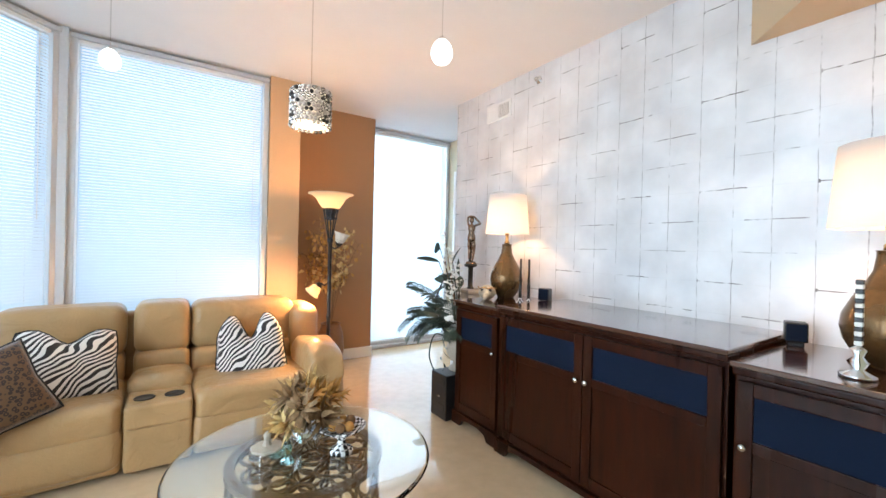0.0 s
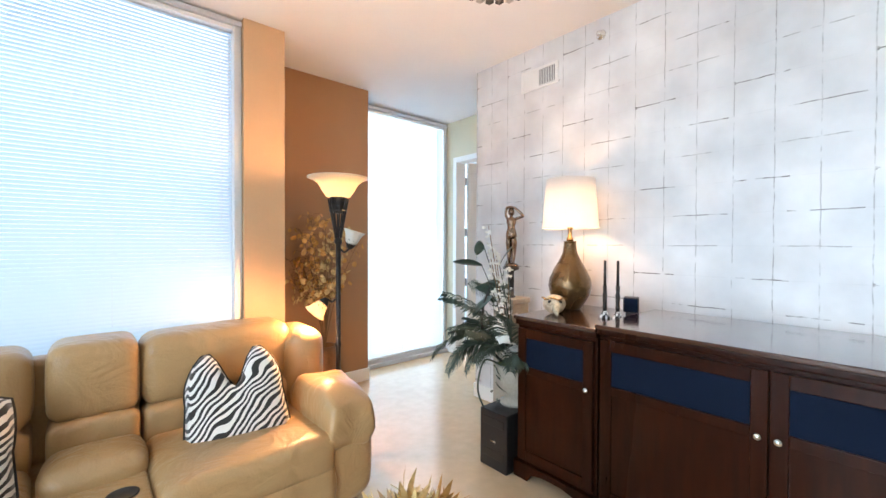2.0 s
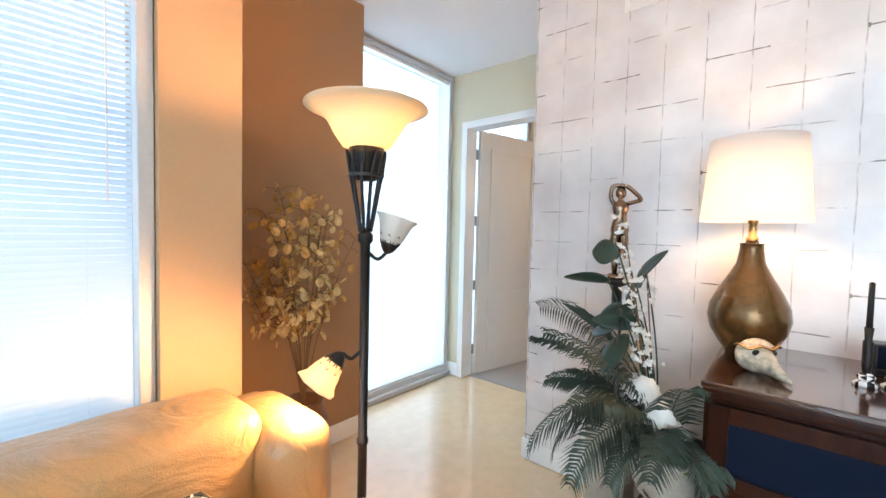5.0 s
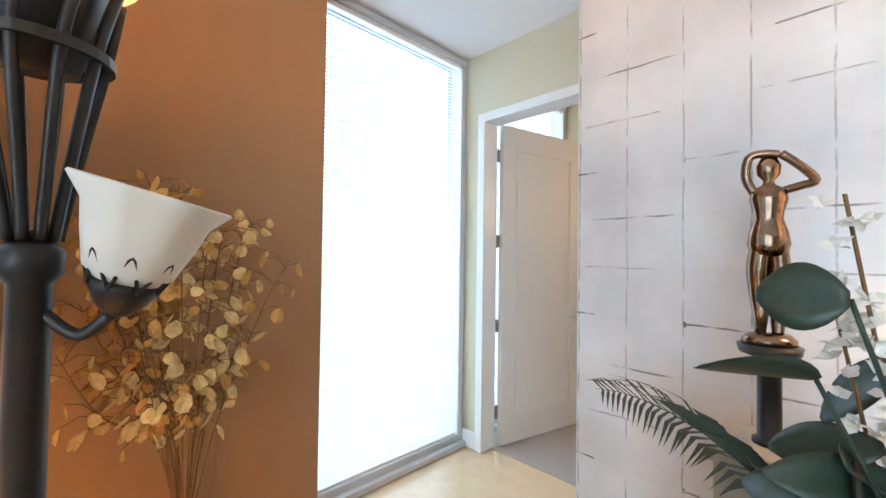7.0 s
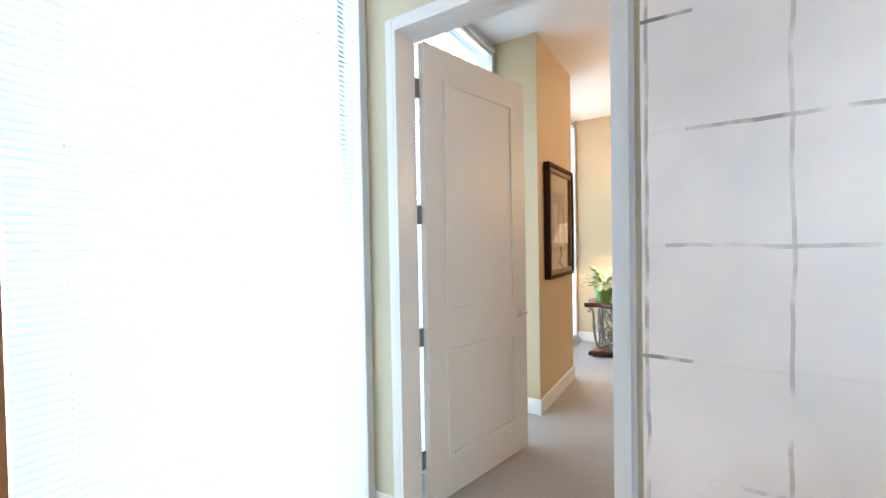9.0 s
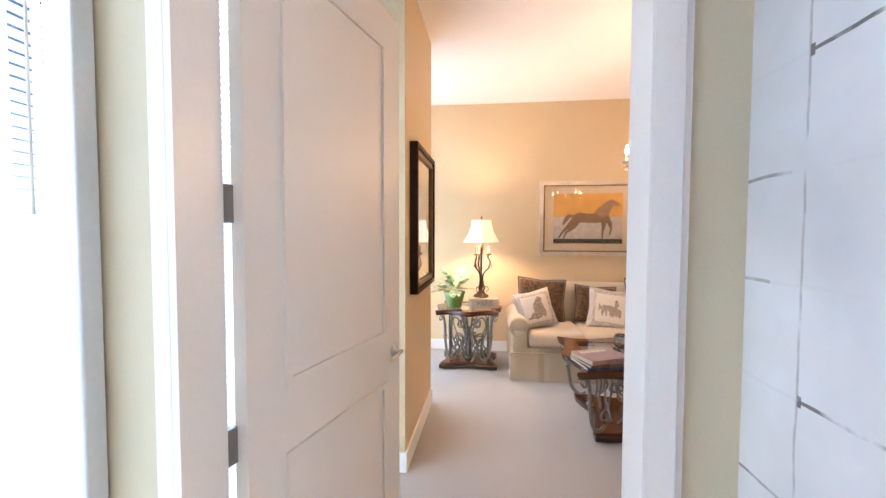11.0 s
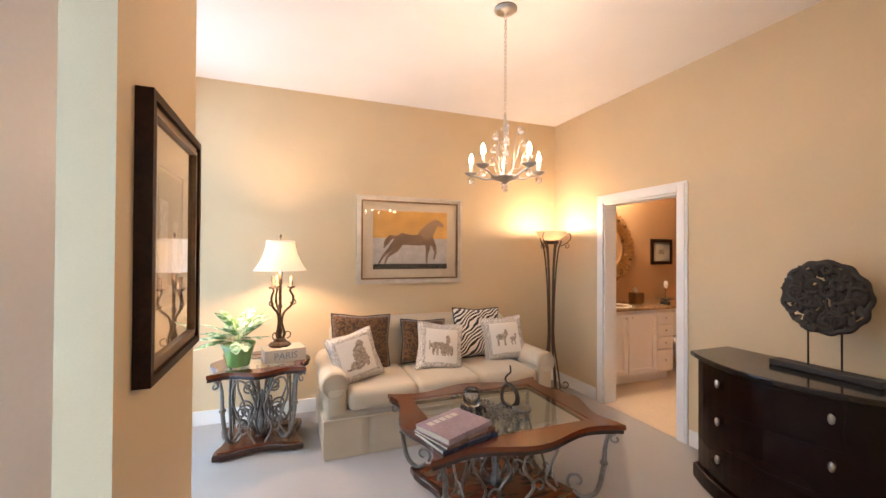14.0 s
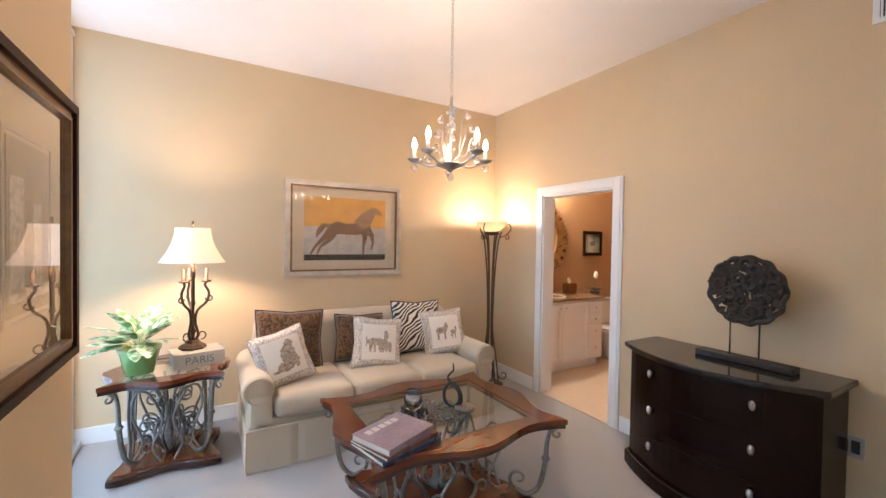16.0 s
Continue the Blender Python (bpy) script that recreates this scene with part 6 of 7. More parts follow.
plant = thing("potted_plant", "variegated leafy plant in a glazed green pot", "plant", pose(7.28, 4.66, ZE))
part("pot", lathe([(0.0, 0.0), (0.075, 0.0), (0.080, 0.01), (0.112, 0.15), (0.120, 0.155), (0.120, 0.172), (0.106, 0.172), (0.10, 0.15), (0.0, 0.145)], 32), M_POTGREEN, plant, "glazed green pot", True)
m, t, b = material("variegated_leaf")
N, L = t.nodes, t.links
tc, sp = N.new("ShaderNodeTexCoord"), N.new("ShaderNodeTexNoise")
sp.inputs["Scale"].default_value, sp.inputs["Detail"].default_value = 22, 2
L.new(tc.outputs["Object"], sp.inputs["Vector"])
rp = N.new("ShaderNodeValToRGB")
rp.color_ramp.elements[0].position, rp.color_ramp.elements[1].position = 0.42, 0.58
rp.color_ramp.elements[0].color, rp.color_ramp.elements[1].color = (0.13, 0.28, 0.08, 1), (0.70, 0.74, 0.48, 1)
L.new(sp.outputs["Fac"], rp.inputs["Fac"])
L.new(rp.outputs["Color"], b.inputs["Base Color"])
b.inputs["Roughness"].default_value = 0.4
M_VARIEG = m
rnd = random.Random(17)
for k in range(24):
    a, up = k * 137.5, rnd.uniform(-4, 54)
    ln = rnd.uniform(0.17, 0.27)
    s = rnd.uniform(0.04, 0.12)
    c = Vector((0.05 * math.cos(radians(a + 90)), 0.05 * math.sin(radians(a + 90)), 0.16 + s * math.sin(radians(up)) + 0.03))
    bm = moved(blade(ln, rnd.uniform(0.075, 0.105), 0.2), Matrix.Translation(c) @ pose(0, 0, 0, 0, 0, a) @ pose(0, 0, 0, up, rnd.uniform(-15, 15), 0))
    tube([(0, 0, 0.145), (c.x * 0.6, c.y * 0.6, 0.16 + 0.4 * (c.z - 0.16)), tuple(c)], 0.003, 5, bm)
    part("leaf", bm, M_VARIEG, plant, smooth=True)

# cream sofa
cs = thing("cream_sofa", "cream linen sofa with rolled arms and a skirt", "sofa", pose(0, 0, 0.004))
SX0, SX1, SY0, SY1 = 6.90, 7.82, 2.04, 4.06
soft_box(SX0 + 0.03, SX1, SY0 + 0.05, SY1 - 0.05, 0.02, 0.34, 0.03, "frame_body", M_LINEN, cs, seed=41)
for k in range(3):
    w = (SY1 - SY0 - 0.36) / 3
    y = SY0 + 0.18 + k * w
    soft_box(SX0 - 0.005, SX0 + 0.66, y + 0.004, y + w - 0.004, 0.325, 0.485, 0.05, "seat_cushion", M_LINEN, cs, bulge=0.018, seed=42 + k)
bk_ob = soft_box(SX1 - 0.26, SX1, SY0 + 0.12, SY1 - 0.12, 0.34, 0.89, 0.09, "backrest", M_LINEN, cs, bulge=0.02, seed=46)
for s, y in ((1, SY0), (-1, SY1)):
    yc = y + s * 0.095
    arm_bm = block(SX0 + 0.05, SX1 - 0.05, yc - 0.075, yc + 0.075, 0.02, 0.54, 0.03, seg=3)
    part("arm_side", arm_bm, M_LINEN, cs, smooth=True)
    roll = moved(lathe([(0.0, 0), (0.085, 0.0), (0.098, 0.012), (0.10, 0.03), (0.10, 0.80), (0.095, 0.82), (0.0, 0.82)], 28), Matrix.Translation((SX0 + 0.02, yc - s * 0.015, 0.53)) @ Euler((0, radians(90), 0)).to_matrix().to_4x4())
    part("arm_roll", roll, M_LINEN, cs, smooth=True)
    disc = moved(lathe([(0.082, 0.0), (0.090, 0.0), (0.090, 0.006), (0.082, 0.006), (0.082, 0.0)], 28, cap=False), Matrix.Translation((SX0 + 0.014, yc - s * 0.015, 0.53)) @ Euler((0, radians(90), 0)).to_matrix().to_4x4())
    part("arm_piping", disc, M_LINEN, cs, smooth=True)
    part("arm_front", block(SX0 + 0.016, SX0 + 0.06, yc - 0.07, yc + 0.07, 0.30, 0.50, 0.012), M_LINEN, cs, smooth=True)
    part("skirt_side", block(SX0 + 0.03, SX1 - 0.02, y if s > 0 else y - 0.02, y + 0.02 if s > 0 else y, 0.004, 0.27, 0.006), M_LINEN, cs)
bm = bmesh.new()
rows = []
for k in range(81):
    y = SY0 + 0.002 + (SY1 - SY0 - 0.004) * k / 80
    pleat = 0.012 * math.exp(-(((k % 27) - 13.0) / 1.2) ** 2) if 0 < k < 80 else 0
    rows.append([bm.verts.new((SX0 + 0.002 - 0.012 * (1 - z / 0.28) + pleat, y, z)) for z in (0.004, 0.14, 0.28)] + [bm.verts.new((SX0 + 0.022, y, z)) for z in (0.28, 0.004)])
for a, b2 in zip(rows, rows[1:]):
    for j in range(5):
        bm.faces.new((a[j], a[(j + 1) % 5], b2[(j + 1) % 5], b2[j]))
part("skirt", bm, M_LINEN, cs, "pleated linen skirt")
part("skirt_band", block(SX0 - 0.004, SX0 + 0.02, SY0 + 0.004, SY1 - 0.004, 0.275, 0.285, 0.003), M_LINEN, cs)


def animal_pillow(label, m, size, kind, seed):
    base = throw_pillow("printed_pillow", label, m, size, size, M_IVORY, seed, thick=0.13, panel=M_GREYBAND)
    # patterned border band and the printed animal, lying on the swollen face
    own = cushion(size * 0.995, size * 0.995, 0.1335, seed=seed, n=20)
    drop = [f for f in own.faces if f.calc_center_median().z < 0.004 or max(abs(f.calc_center_median().x), abs(f.calc_center_median().y)) < size * 0.345]
    bmesh.ops.delete(own, geom=drop, context="FACES")
    part("border_band", own, M_GREYBAND, base, "grey patterned border", True)
    own = cushion(size, size, 0.1365, seed=seed, n=44)
    shapes = {"cat": ((0.03, 0.0, 0.055, 0.085), (0.05, 0.085, 0.032, 0.03), (-0.01, -0.07, 0.06, 0.035), (0.075, -0.05, 0.02, 0.05), (-0.06, -0.09, 0.05, 0.012)),
              "pair": ((-0.03, 0.0, 0.075, 0.032), (0.055, 0.05, 0.02, 0.045), (-0.075, -0.045, 0.012, 0.045), (-0.04, -0.045, 0.012, 0.045), (0.02, -0.04, 0.03, 0.05), (0.06, -0.035, 0.02, 0.05), (0.09, -0.04, 0.018, 0.045), (-0.11, 0.0, 0.01, 0.04)),
              "zebra": ((-0.04, 0.01, 0.055, 0.03), (0.012, 0.045, 0.018, 0.035), (-0.075, -0.04, 0.010, 0.04), (-0.01, -0.04, 0.010, 0.04), (0.075, -0.015, 0.032, 0.02), (0.105, 0.012, 0.012, 0.022), (0.06, -0.05, 0.008, 0.03), (0.09, -0.05, 0.008, 0.03))}[kind]

    def inside(c):
        return c.z > 0.004 and any(((c.x - x) / a) ** 2 + ((c.y - y) / b2) ** 2 < 1 for x, y, a, b2 in shapes)

    bmesh.ops.delete(own, geom=[f for f in own.faces if not inside(f.calc_center_median())], context="FACES")
    part("printed_animal", own, M_SKETCH, base, "grey-brown printed animal", True)
    return base


throw_pillow("throw_pillow", "leopard velvet pillow with black piping on the cream sofa", pose(7.46, 3.70, 0.725, 76, 4, -86), 0.54, 0.50, M_LEOPARD2, 51, thick=0.14)
animal_pillow("ivory pillow with a printed cheetah and patterned border", pose(7.17, 3.80, 0.675, 70, -12, -78), 0.40, "cat", 52)
throw_pillow("throw_pillow", "dark leopard velvet pillow behind a printed pillow", pose(7.45, 3.12, 0.70, 76, 3, -90), 0.44, 0.40, M_LEOPARD2, 53, thick=0.13)
animal_pillow("ivory pillow with printed cheetahs and patterned border", pose(7.27, 3.02, 0.675, 70, 7, -96), 0.43, "pair", 54)
throw_pillow("throw_pillow", "black and ivory zebra velvet pillow on the cream sofa", pose(7.47, 2.55, 0.735, 76, 2, -92), 0.50, 0.49, M_ZEBRA2, 55, thick=0.14)
animal_pillow("ivory pillow with printed zebras and patterned border", pose(7.33, 2.33, 0.69, 72, -4, -100), 0.42, "zebra", 56)

# torchiere in the corner
TX, TY = 7.535, 1.622
to_l = thing("torchiere", "tall brown iron torchiere with a lit glass bowl and scrolls", "lamp", pose(TX, TY, 0.004))
part("foot_plate", lathe([(0.0, 0.0), (0.15, 0.0), (0.15, 0.012), (0.10, 0.03), (0.0, 0.035)], 24), M_RUSTIRON, to_l, smooth=True)
for k in range(6):
    bm = tube(curve_pts([(0.10, 0, 0.03), (0.075, 0, 0.25), (0.032, 0, 0.55), (0.030, 0, 0.85), (0.045, 0, 1.25), (0.075, 0, 1.55), (0.11, 0, 1.66)], 5), 0.0085, 7)
    if k % 2 == 0:
        tube(spiral(0.15, 0.10, 0.055, 0.015, math.pi, 2.9 * math.pi, 16), 0.007, 7, bm)
        tube(curve_pts([(0.09, 0, 1.60), (0.15, 0, 1.625), (0.205, 0, 1.68), (0.20, 0, 1.73), (0.175, 0, 1.745)], 5), 0.006, 7, bm)
        tube(spiral(0.165, 1.60, 0.03, 0.008, 0.5 * math.pi, -1.5 * math.pi, 14), 0.005, 6, bm)
    part("bar", moved(bm, pose(0, 0, 0, 0, 0, 60 * k)), M_RUSTIRON, to_l, smooth=True)
part("collar", lathe([(0.0, 1.62), (0.07, 1.625), (0.09, 1.645), (0.06, 1.66), (0.0, 1.662)], 24), M_RUSTIRON, to_l, smooth=True)
part("glass_bowl", lathe([(0.04, 1.665), (0.09, 1.675), (0.135, 1.71), (0.165, 1.76), (0.163, 1.764), (0.130, 1.716), (0.086, 1.681), (0.04, 1.670)], 36, cap=False), M_FROST, to_l, "lit frosted glass bowl", True)
bm = bmesh.new()
bmesh.ops.create_uvsphere(bm, u_segments=12, v_segments=8, radius=0.025)
part("bulb", moved(bm, Matrix.Translation((0, 0, 1.73))), M_BULB, to_l, smooth=True).visible_shadow = False
bulb_light("torchiere_light", TX, TY, 1.772, LAMP_POWER * 2.0, 0.05)

# chandelier
CX, CY = 6.05, 3.05
ch = thing("chandelier", "silver chandelier with candle lamps and hanging crystal balls", "chandelier", pose(CX, CY, 0.03))
part("canopy", lathe([(0.0, ZS - 0.03), (0.07, ZS - 0.0305), (0.072, ZS - 0.042), (0.05, ZS - 0.058), (0.012, ZS - 0.064), (0.0, ZS - 0.075)], 28), M_NICKEL, ch, smooth=True)
bm = None
for k in range(24):
    z = 2.36 + k * 0.0263
    pts = [(0.008 * math.cos(q), 0, z + 0.019 * math.sin(q)) for q in [2 * math.pi * j / 10 for j in range(11)]]
    bm = merge(bm, moved(tube(pts, 0.0018, 5), pose(0, 0, 0, 0, 0, 90 * (k % 2))))
part("chain", bm, M_NICKEL, ch)["kind"] = "stuff"
part("centre_bowl", lathe([(0.0, 1.925), (0.012, 1.93), (0.02, 1.94), (0.085, 1.965), (0.09, 1.975), (0.05, 1.98), (0.014, 1.99), (0.010, 2.0), (0.010, 2.36), (0.0, 2.37)], 26), M_NICKEL, ch, smooth=True)
g = bmesh.new()
bmesh.ops.create_icosphere(g, subdivisions=2, radius=0.011)
bead_me = bpy.data.meshes.new("crystal_bead")
g.to_mesh(bead_me)
g.free()
bead_me.materials.append(M_CRYSTAL)
g = bmesh.new()
bmesh.ops.create_icosphere(g, subdivisions=2, radius=0.022)
ball_me = bpy.data.meshes.new("crystal_ball")
g.to_mesh(ball_me)
g.free()
ball_me.materials.append(M_CRYSTAL)


def hang(me, name, x, y, z):
    ob = new(name, me)
    ob.parent = ch
    ob.location = (x, y, z)


for k in range(14):
    hang(bead_me, "crystal_bead", 0.021 * math.cos(k * 2.4), 0.021 * math.sin(k * 2.4), 2.02 + k * 0.023)
for k in range(5):
    a = radians(72 * k - 28)
    ca, sa = math.cos(a), math.sin(a)
    bm = tube(curve_pts([(0.05, 0, 1.975), (0.12, 0, 1.965), (0.18, 0, 1.985), (0.225, 0, 1.995)], 6), 0.007, 7)
    merge(bm, moved(lathe([(0.0, 1.99), (0.02, 1.995), (0.042, 2.012), (0.043, 2.016), (0.0, 2.014)], 16), Matrix.Translation((0.225, 0, 0))))
    part("arm", moved(bm, pose(0, 0, 0, 0, 0, 72 * k - 28)), M_NICKEL, ch, smooth=True)
    part("candle_sleeve", moved(lathe([(0.012, 2.014), (0.011, 2.068), (0.0, 2.07)], 12), Matrix.Translation((0.225 * ca, 0.225 * sa, 0))), M_IVORY, ch, smooth=True)
    part("flame_bulb", moved(lathe([(0.0, 2.07), (0.009, 2.075), (0.015, 2.093), (0.011, 2.115), (0.003, 2.138), (0.0, 2.142)], 12), Matrix.Translation((0.225 * ca, 0.225 * sa, 0))), M_BULB, ch, "lit candle bulb", True).visible_shadow = False
    bulb_light("candle_light", CX + 0.225 * ca, CY + 0.225 * sa, 2.135, LAMP_POWER * 0.42, 0.02)
    hang(ball_me, "crystal_ball", 0.225 * ca, 0.225 * sa, 1.962)
    b3 = radians(72 * k + 8)
    cb, sb = math.cos(b3), math.sin(b3)
    for j, (r, z) in enumerate(() if k in (1, 4) else ((0.10, 2.24), (0.125, 2.16), (0.15, 2.08))):
        bm = tube(curve_pts([(0.02, 0, 1.99), (0.05, 0, 2.02), (r * 0.62, 0, z - 0.06), (r * 0.8, 0, z + 0.03), (r, 0, z + 0.035)], 5), 0.0035, 6)
        part("curl", moved(bm, pose(0, 0, 0, 0, 0, 72 * k + 8)), M_NICKEL, ch, smooth=True)
        hang(ball_me, "crystal_ball", r * cb, r * sb, z + 0.008)
hang(ball_me, "crystal_ball", 0, 0, 1.90)

# bow-front dresser
dz = 0.858
dr = thing("bow_dresser", "very dark mahogany bow-front dresser with oval silver knobs", "dresser", pose(5.285, 1.332, 0.004))


def bow(w, d0, d1, n=16):
    """Outline with straight back and sides and a bowed front; front towards +y."""
    pts = [(w / 2, 0.0)]
    for k in range(n + 1):
        u = 1 - 2 * k / n
        pts.append((u * w / 2, d0 + (d1 - d0) * (1 - u * u)))
    pts.append((-w / 2, 0.0))
    return pts


part("carcass", slab(bow(1.03, 0.345, 0.53), 0.10, dz - 0.035), M_DRESSER, dr)
part("dresser_top", slab(bow(1.10, 0.375, 0.575), dz - 0.034, dz, 0.008, seg=3), M_DRESSTOP, dr, "near black polished top")
part("plinth", slab(bow(1.07, 0.37, 0.56), 0.0, 0.0995, 0.012, seg=3), M_DRESSER, dr)
for k in range(3):
    z0 = 0.112 + k * 0.2325
    outer = bow(0.985, 0.349, 0.538)
    strip = outer[1:-1]
    inner = [(x, y - 0.02) for x, y in strip][::-1]
    df = part("drawer_front", slab(strip + inner, z0, z0 + 0.223, 0.003), M_DRESSER, dr)
    for x in (-0.28, 0.28):
        y = 0.349 + 0.189 * (1 - (x / 0.4925) ** 2)
        kb = lathe([(0.0, 0.0), (0.007, 0.0), (0.006, 0.012), (0.014, 0.018), (0.016, 0.024), (0.010, 0.032), (0.0, 0.034)], 14)
        moved(kb, Matrix.Translation((x, y + 0.0, z0 + 0.145)) @ Matrix.Diagonal((1, 1, 1.7, 1)) @ Euler((radians(-90), 0, 0)).to_matrix().to_4x4())
        part("knob", kb, M_NICKEL, df, "oval silver knob", True)

disc = thing("carved_disc", "black carved openwork wooden disc on a stand", "sculpture", pose(5.175, 1.53, dz + 0.0045, 0, 0, 180))
part("stand_base", block(-0.25, 0.25, -0.05, 0.05, 0.0, 0.035, 0.006), M_CARVED, disc)
for x in (-0.075, 0.075):
    part("rod", tube([(x, 0, 0.03), (x, 0, 0.24)], 0.005, 8), M_IRON, disc)
rnd = random.Random(77)
zc0 = 0.428
ringpts = [((0.194 + 0.005 * math.cos(13 * q)) * math.cos(q), 0.008 * math.sin(7 * q), zc0 + (0.194 + 0.005 * math.cos(13 * q)) * math.sin(q)) for q in [2 * math.pi * j / 130 for j in range(131)]]
part("rim", tube(ringpts, 0.014, 8), M_CARVED, disc, smooth=True)
for k in range(76):
    r0 = 0.155 * math.sqrt(rnd.random())
    a = rnd.uniform(0, 6.28)
    r = rnd.uniform(0.03, 0.062)
    s0 = rnd.uniform(0, 6.28)
    sgn = rnd.choice((-1, 1))
    pts = spiral(r0 * math.cos(a), zc0 + r0 * math.sin(a), r, 0.008, s0, s0 + sgn * rnd.uniform(3.5, 8.5), 20, rnd.uniform(-0.010, 0.010))
    part("carved_scroll", tube(pts, 0.011, 7, taper=[0.7 + 0.6 * math.sin(math.pi * j / 20) for j in range(21)]), M_CARVED, disc, smooth=True)
for k in range(30):
    a = 2 * math.pi * k / 30
    bm = blade(0.055, 0.035, 0.3, 4)
    moved(bm, Matrix.Translation((0.152 * math.cos(a), rnd.uniform(-0.012, 0.012), zc0 + 0.152 * math.sin(a))) @ Euler((radians(90), 0, 0)).to_matrix().to_4x4() @ pose(0, 0, 0, 20, 0, math.degrees(a) - 90 + rnd.uniform(-50, 50)))
    part("carved_leaf", bm, M_CARVED, disc)

# outlet and vent on the dresser wall
ou = thing("wall_outlet", "pewter double outlet plate on the khaki wall", "outlet", pose(4.765, 1.3105, 0.50))
part("plate", block(-0.058, 0.058, 0.0, 0.006, -0.058, 0.058, 0.002), M_NICKEL, ou)
for x in (-0.023, 0.023):
    part("socket", block(x - 0.017, x + 0.017, 0.0055, 0.009, -0.034, 0.034, 0.002), M_BLACK, ou)
wv = thing("wall_vent", "white slotted return vent high on the khaki wall", "vent", pose(4.545, 1.3105, 2.80))
part("frame", moved(ring_slab([(-0.19, -0.10), (0.19, -0.10), (0.19, 0.10), (-0.19, 0.10)], [(-0.165, -0.075), (0.165, -0.075), (0.165, 0.075), (-0.165, 0.075)], 0, 0.012), Matrix(((1, 0, 0, 0), (0, 0, 1, 0), (0, 1, 0, 0), (0, 0, 0, 1)))), M_WHITE, wv)
part("backing", block(-0.165, 0.165, 0.0, 0.003, -0.075, 0.075), M_CUP, wv)
for k in range(20):
    part("slat", block(-0.162 + k * 0.0166, -0.154 + k * 0.0166, 0.003, 0.009, -0.074, 0.074), M_WHITE, wv)

# ---- powder room ----
M_GRANITE = surface("speckled_granite", (0.36, 0.24, 0.13), 0.18, vary=0.7, scale=30, grain=140, bump=0.02, coat=0.4)
M_VANITY = surface("white_vanity_paint", (0.82, 0.80, 0.77), 0.35, vary=0.03, bump=0.03)
M_GILT = surface("gilt_leaf", (0.60, 0.40, 0.18), 0.28, metal=0.9, vary=0.3, scale=12)
VX, VY0, VY1, VZ = 7.40, -0.06, 1.16, 0.885
van = thing("vanity_cabinet", "white panelled vanity cabinet with four drawers", "cabinet", pose(0, 0, 0.010))
part("body", block(VX + 0.02, 7.945, VY0, VY1, 0.10, VZ - 0.03), M_VANITY, van)
part("toe_kick", block(VX + 0.08, 7.945, VY0 + 0.01, VY1, 0.0, 0.0995), M_VANITY, van)
for z0, z1 in ((0.12, 0.37), (0.38, 0.52), (0.53, 0.67), (0.68, 0.815)):
    d = part("drawer", block(VX + 0.002, VX + 0.0195, VY0 + 0.01, VY0 + 0.27, z0, z1, 0.004), M_VANITY, van)
    part("knob", moved(lathe([(0, 0), (0.005, 0), (0.005, 0.012), (0.012, 0.018), (0.0, 0.024)], 12), Matrix.Translation((VX + 0.002, VY0 + 0.14, (z0 + z1) / 2)) @ Euler((0, radians(-90), 0)).to_matrix().to_4x4()), M_NICKEL, d, smooth=True)
for y0, y1, kn in ((VY0 + 0.285, VY0 + 0.71, VY0 + 0.67), (VY0 + 0.72, VY1 - 0.01, VY0 + 0.76)):
    d = part("door", block(VX + 0.006, VX + 0.0195, y0, y1, 0.12, 0.815, 0.003), M_VANITY, van)
    part("door_frame", moved(ring_slab([(y0, 0.12), (y1, 0.12), (y1, 0.815), (y0, 0.815)], [(y0 + 0.06, 0.18), (y1 - 0.06, 0.18), (y1 - 0.06, 0.755), (y0 + 0.06, 0.755)], 0, 0.008), Matrix(((0, 0, -1, VX + 0.006), (1, 0, 0, 0), (0, 1, 0, 0), (0, 0, 0, 1)))), M_VANITY, d)
    part("knob", moved(lathe([(0, 0), (0.005, 0), (0.005, 0.012), (0.012, 0.018), (0.0, 0.024)], 12), Matrix.Translation((VX - 0.002, kn, 0.775)) @ Euler((0, radians(-90), 0)).to_matrix().to_4x4()), M_NICKEL, d, smooth=True)
ct = thing("vanity_worktop", "speckled brown granite worktop with a basin", "worktop", pose(0, 0, 0.010))
part("slab", block(VX - 0.02, 7.945, VY0 - 0.02, VY1, VZ - 0.0295, VZ, 0.006), M_GRANITE, ct)
part("basin_rim", moved(lathe([(0.17, 0.0), (0.20, 0.0), (0.20, 0.008), (0.17, 0.008), (0.17, 0.0)], 32, cap=False), Matrix.Translation((7.66, 0.62, VZ))), M_VANITY, ct, smooth=True)
tap = thing("tap", "chrome basin tap on the granite", "tap", pose(7.86, 0.62, VZ + 0.0105))
part("spout", tube(curve_pts([(0, 0, 0), (0, 0, 0.12), (-0.03, 0, 0.17), (-0.09, 0, 0.165), (-0.12, 0, 0.13)], 5), 0.011, 8), M_CHROME, tap, smooth=True)
tis = thing("tissue_box", "bronze tissue box cover on the granite", "box", pose(7.72, 0.20, VZ + 0.0105))
part("box_cover", block(-0.065, 0.065, -0.065, 0.065, 0, 0.14, 0.006), M_BRONZE, tis)
part("tissue", moved(petal(0.09, 0.06, 0.3, 4), Matrix.Translation((0, 0, 0.135))), M_PETAL, tis)
sun_m = thing("sunburst_mirror", "round gilt leaf-rayed mirror over the vanity", "mirror", pose(7.945, 0.52, 1.60, 0, -90, 0))
part("mirror_glass", lathe([(0.0, 0.004), (0.29, 0.004), (0.29, 0.010), (0.0, 0.010)], 48), surface("silvered_mirror", (0.9, 0.9, 0.9), 0.02, metal=1, vary=0.0, bump=0), sun_m)
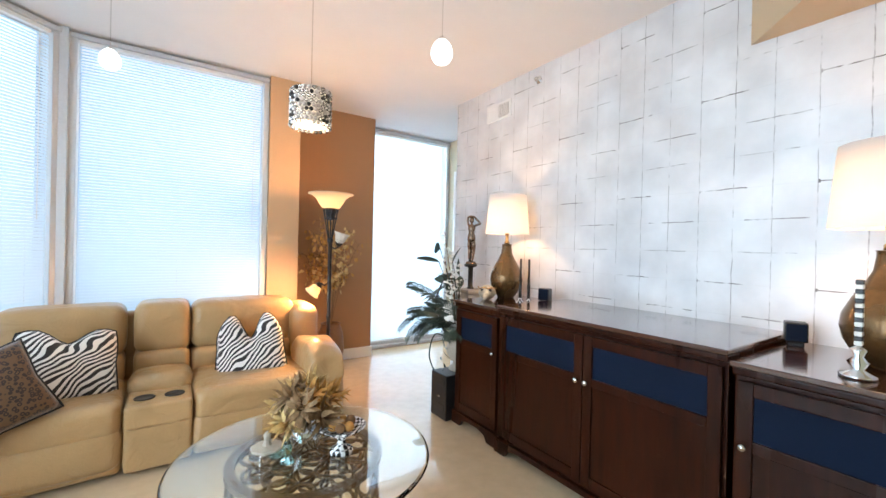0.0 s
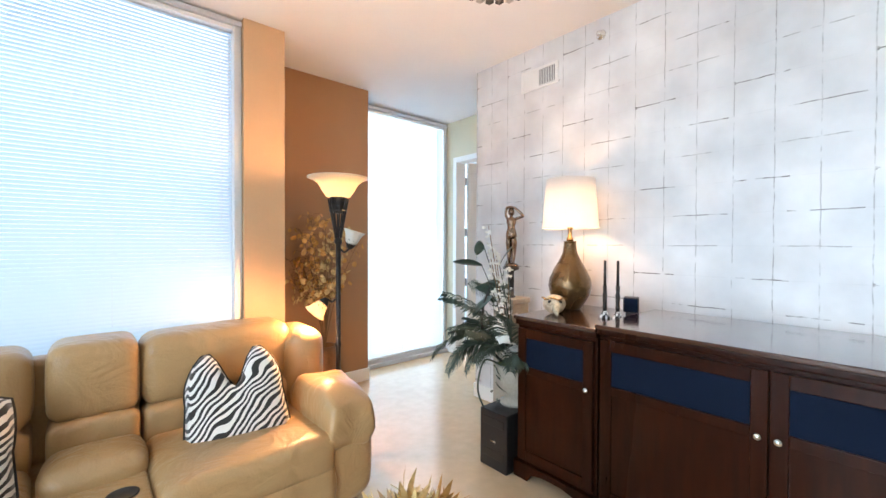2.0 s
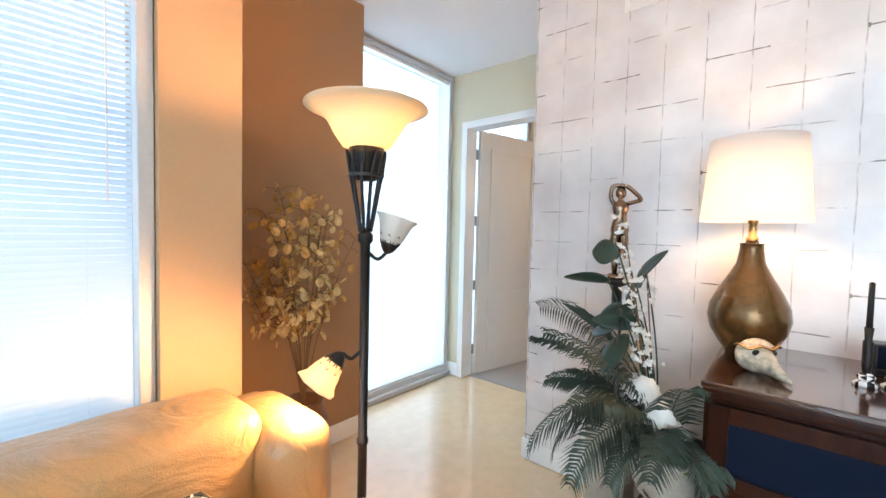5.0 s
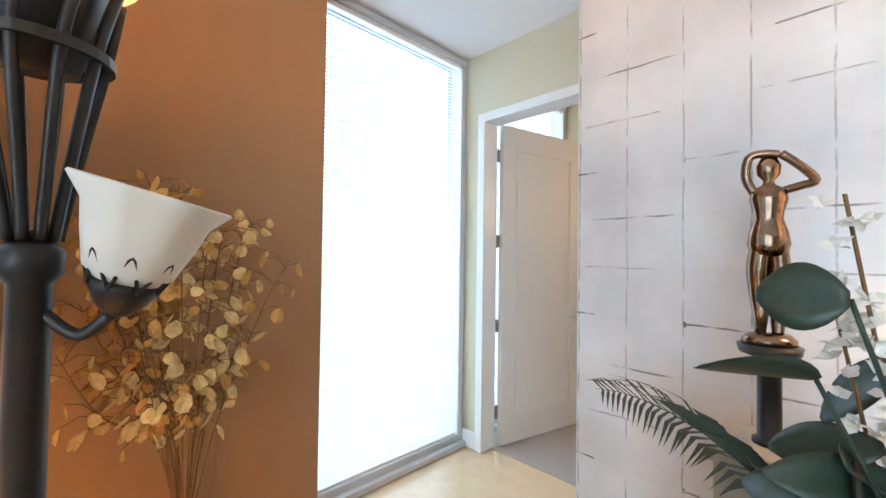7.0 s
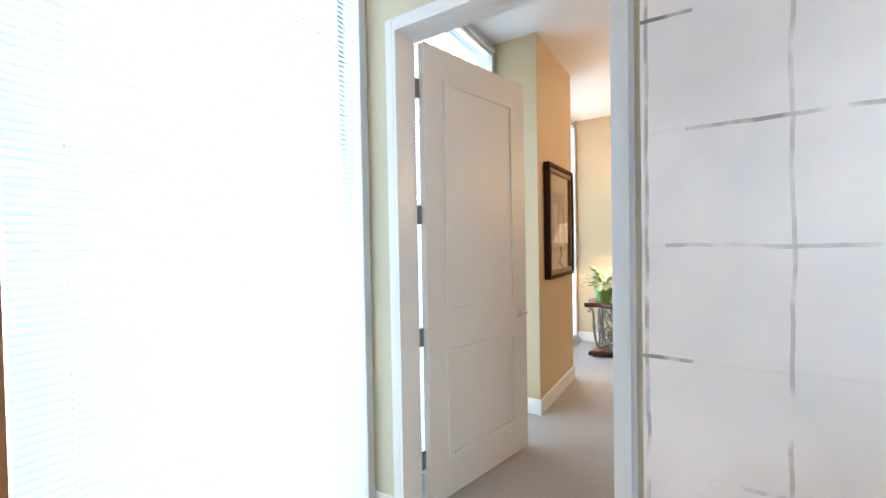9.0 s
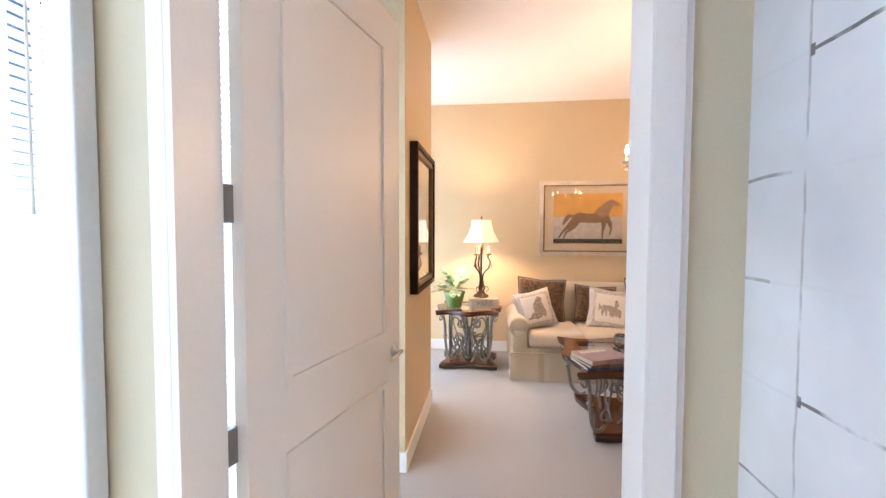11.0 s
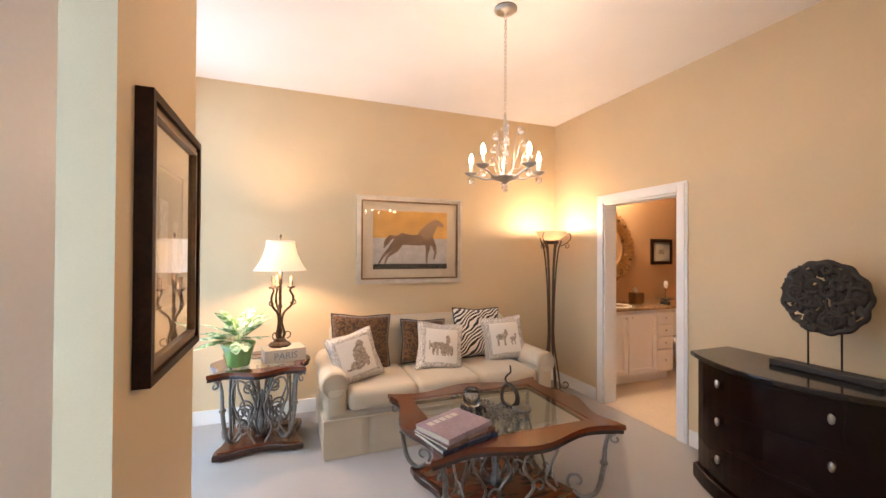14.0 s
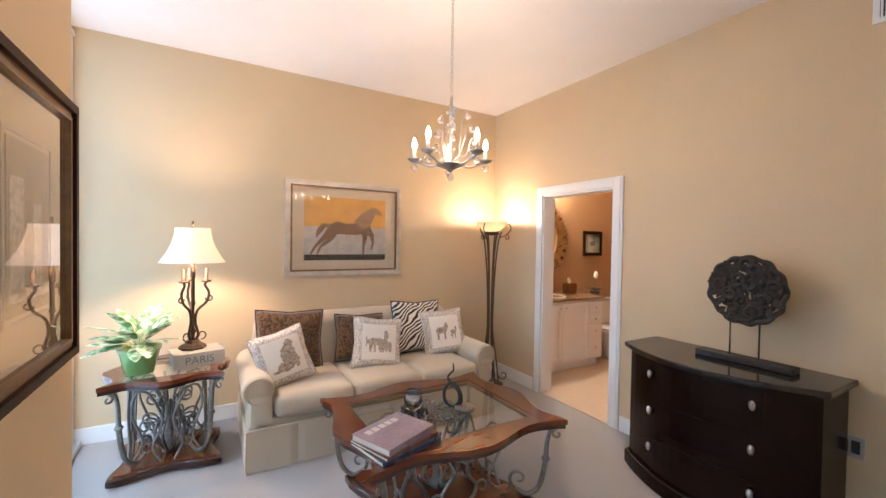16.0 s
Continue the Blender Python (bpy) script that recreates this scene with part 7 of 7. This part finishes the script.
part("inner_ring", lathe([(0.285, 0.002), (0.325, 0.002), (0.32, 0.024), (0.29, 0.022), (0.285, 0.002)], 48, cap=False), M_GILT, sun_m, smooth=True)
for k in range(48):
    bm = moved(blade(0.19, 0.05, 0.3, 5), pose(0, 0, 0.008 + 0.006 * (k % 2), 0, 0, k * 7.5) @ Matrix.Translation((0, 0.315, 0)) @ pose(0, 0, 0, 8, 0, 14))
    part("ray", bm, M_GILT, sun_m, smooth=True)
pp = picture("small_picture", "small black-framed sketch on the powder room wall", pose(7.949, -0.49, 1.555, 0, 0, -90), 0.39, 0.35, (M_MAT2,), (M_FRAME_DARK,), 0.045, 0.02)
part("sketch", block(-0.05, 0.05, -0.0118, -0.0105, -0.03, 0.03), M_SKETCH, pp)
wc = thing("toilet", "white porcelain toilet beside the vanity", "toilet", pose(7.60, -0.45, 0.010))
M_PORC = surface("white_porcelain", (0.80, 0.79, 0.76), 0.12, vary=0.03, bump=0.0, coat=0.5)
part("tank", block(0.14, 0.335, -0.22, 0.22, 0.38, 0.76, 0.02, seg=3), M_PORC, wc, smooth=True)
part("tank_lid", block(0.13, 0.34, -0.235, 0.235, 0.7605, 0.795, 0.012, seg=3), M_PORC, wc, smooth=True)
part("bowl", moved(lathe([(0.0, 0.0), (0.12, 0.0), (0.11, 0.08), (0.13, 0.2), (0.19, 0.36), (0.195, 0.40), (0.0, 0.40)], 28), Matrix.Translation((-0.08, 0, 0)) @ Matrix.Diagonal((1.3, 1, 1, 1))), M_PORC, wc, smooth=True)
part("seat_lid", moved(lathe([(0.0, 0.402), (0.19, 0.402), (0.197, 0.415), (0.185, 0.43), (0.0, 0.432)], 28), Matrix.Translation((-0.07, 0, 0)) @ Matrix.Diagonal((1.28, 1, 1, 1))), M_PORC, wc, smooth=True)
orc = thing("orchid", "white orchid in a dark pot on the toilet tank", "plant", pose(7.82, -0.42, 0.8055))
part("pot", lathe([(0.0, 0), (0.05, 0), (0.065, 0.08), (0.0, 0.08)], 18), M_BLACK, orc, smooth=True)
part("stem", tube(curve_pts([(0, 0, 0.08), (-0.02, 0.02, 0.25), (-0.06, 0.06, 0.33), (-0.10, 0.10, 0.34)], 5), 0.004, 6), M_FROND, orc)
for k in range(6):
    bm = moved(blade(0.14, 0.045, 0.2, 5), pose(0, 0, 0.08, 25, 0, 60 * k))
    part("leaf", bm, M_LEAF, orc, smooth=True)
for k in range(4):
    bm = None
    for j in range(5):
        bm = merge(bm, moved(petal(0.035, 0.035, 0.6, 3), pose(-0.03 - 0.024 * k, 0.03 + 0.024 * k, 0.29 + 0.018 * k, 0, -60, 0) @ pose(0, 0, 0, 0, 0, 72 * j) @ pose(0, 0, 0, -65, 0, 0)))
    part("bloom", bm, M_PETAL, orc, "white orchid bloom")
dk = thing("dark_curtain", "dark brown towel hanging on the far powder room wall", "towel", pose(7.45, -0.93, 1.0))
bm = bmesh.new()
rows = [[bm.verts.new((x, 0.02 + 0.012 * math.sin(x * 40), z)) for z in (0.0, 1.0)] for x in [-0.25 + 0.5 * k / 30 for k in range(31)]]
for a, b2 in zip(rows, rows[1:]):
    bm.faces.new((a[0], b2[0], b2[1], a[1]))
ex = bmesh.ops.extrude_face_region(bm, geom=bm.faces[:])
bmesh.ops.translate(bm, verts=[q for q in ex["geom"] if isinstance(q, bmesh.types.BMVert)], vec=(0, 0.012, 0))
part("towel_cloth", bm, M_FRAME_DARK, dk)
part("rail", tube([(-0.3, 0.028, 1.0), (0.3, 0.028, 1.0)], 0.01, 8), M_NICKEL, dk)
# vanity light over the mirror
vl = thing("vanity_light", "lit frosted glass wall light over the mirror", "wall lamp", pose(7.945, 0.52, 2.28))
part("back_plate", block(-0.02, 0.0, -0.10, 0.10, -0.05, 0.05, 0.004), M_NICKEL, vl)
part("glass_shade", moved(lathe([(0.03, 0), (0.05, 0.03), (0.07, 0.11), (0.068, 0.112), (0.046, 0.032), (0.026, 0.004)], 20, cap=False), Matrix.Translation((-0.09, 0, -0.06))), M_FROST, vl, smooth=True)
bulb_light("vanity_bulb", 7.80, 0.52, 2.42, LAMP_POWER * 6.5, 0.03, (1.0, 0.78, 0.52))
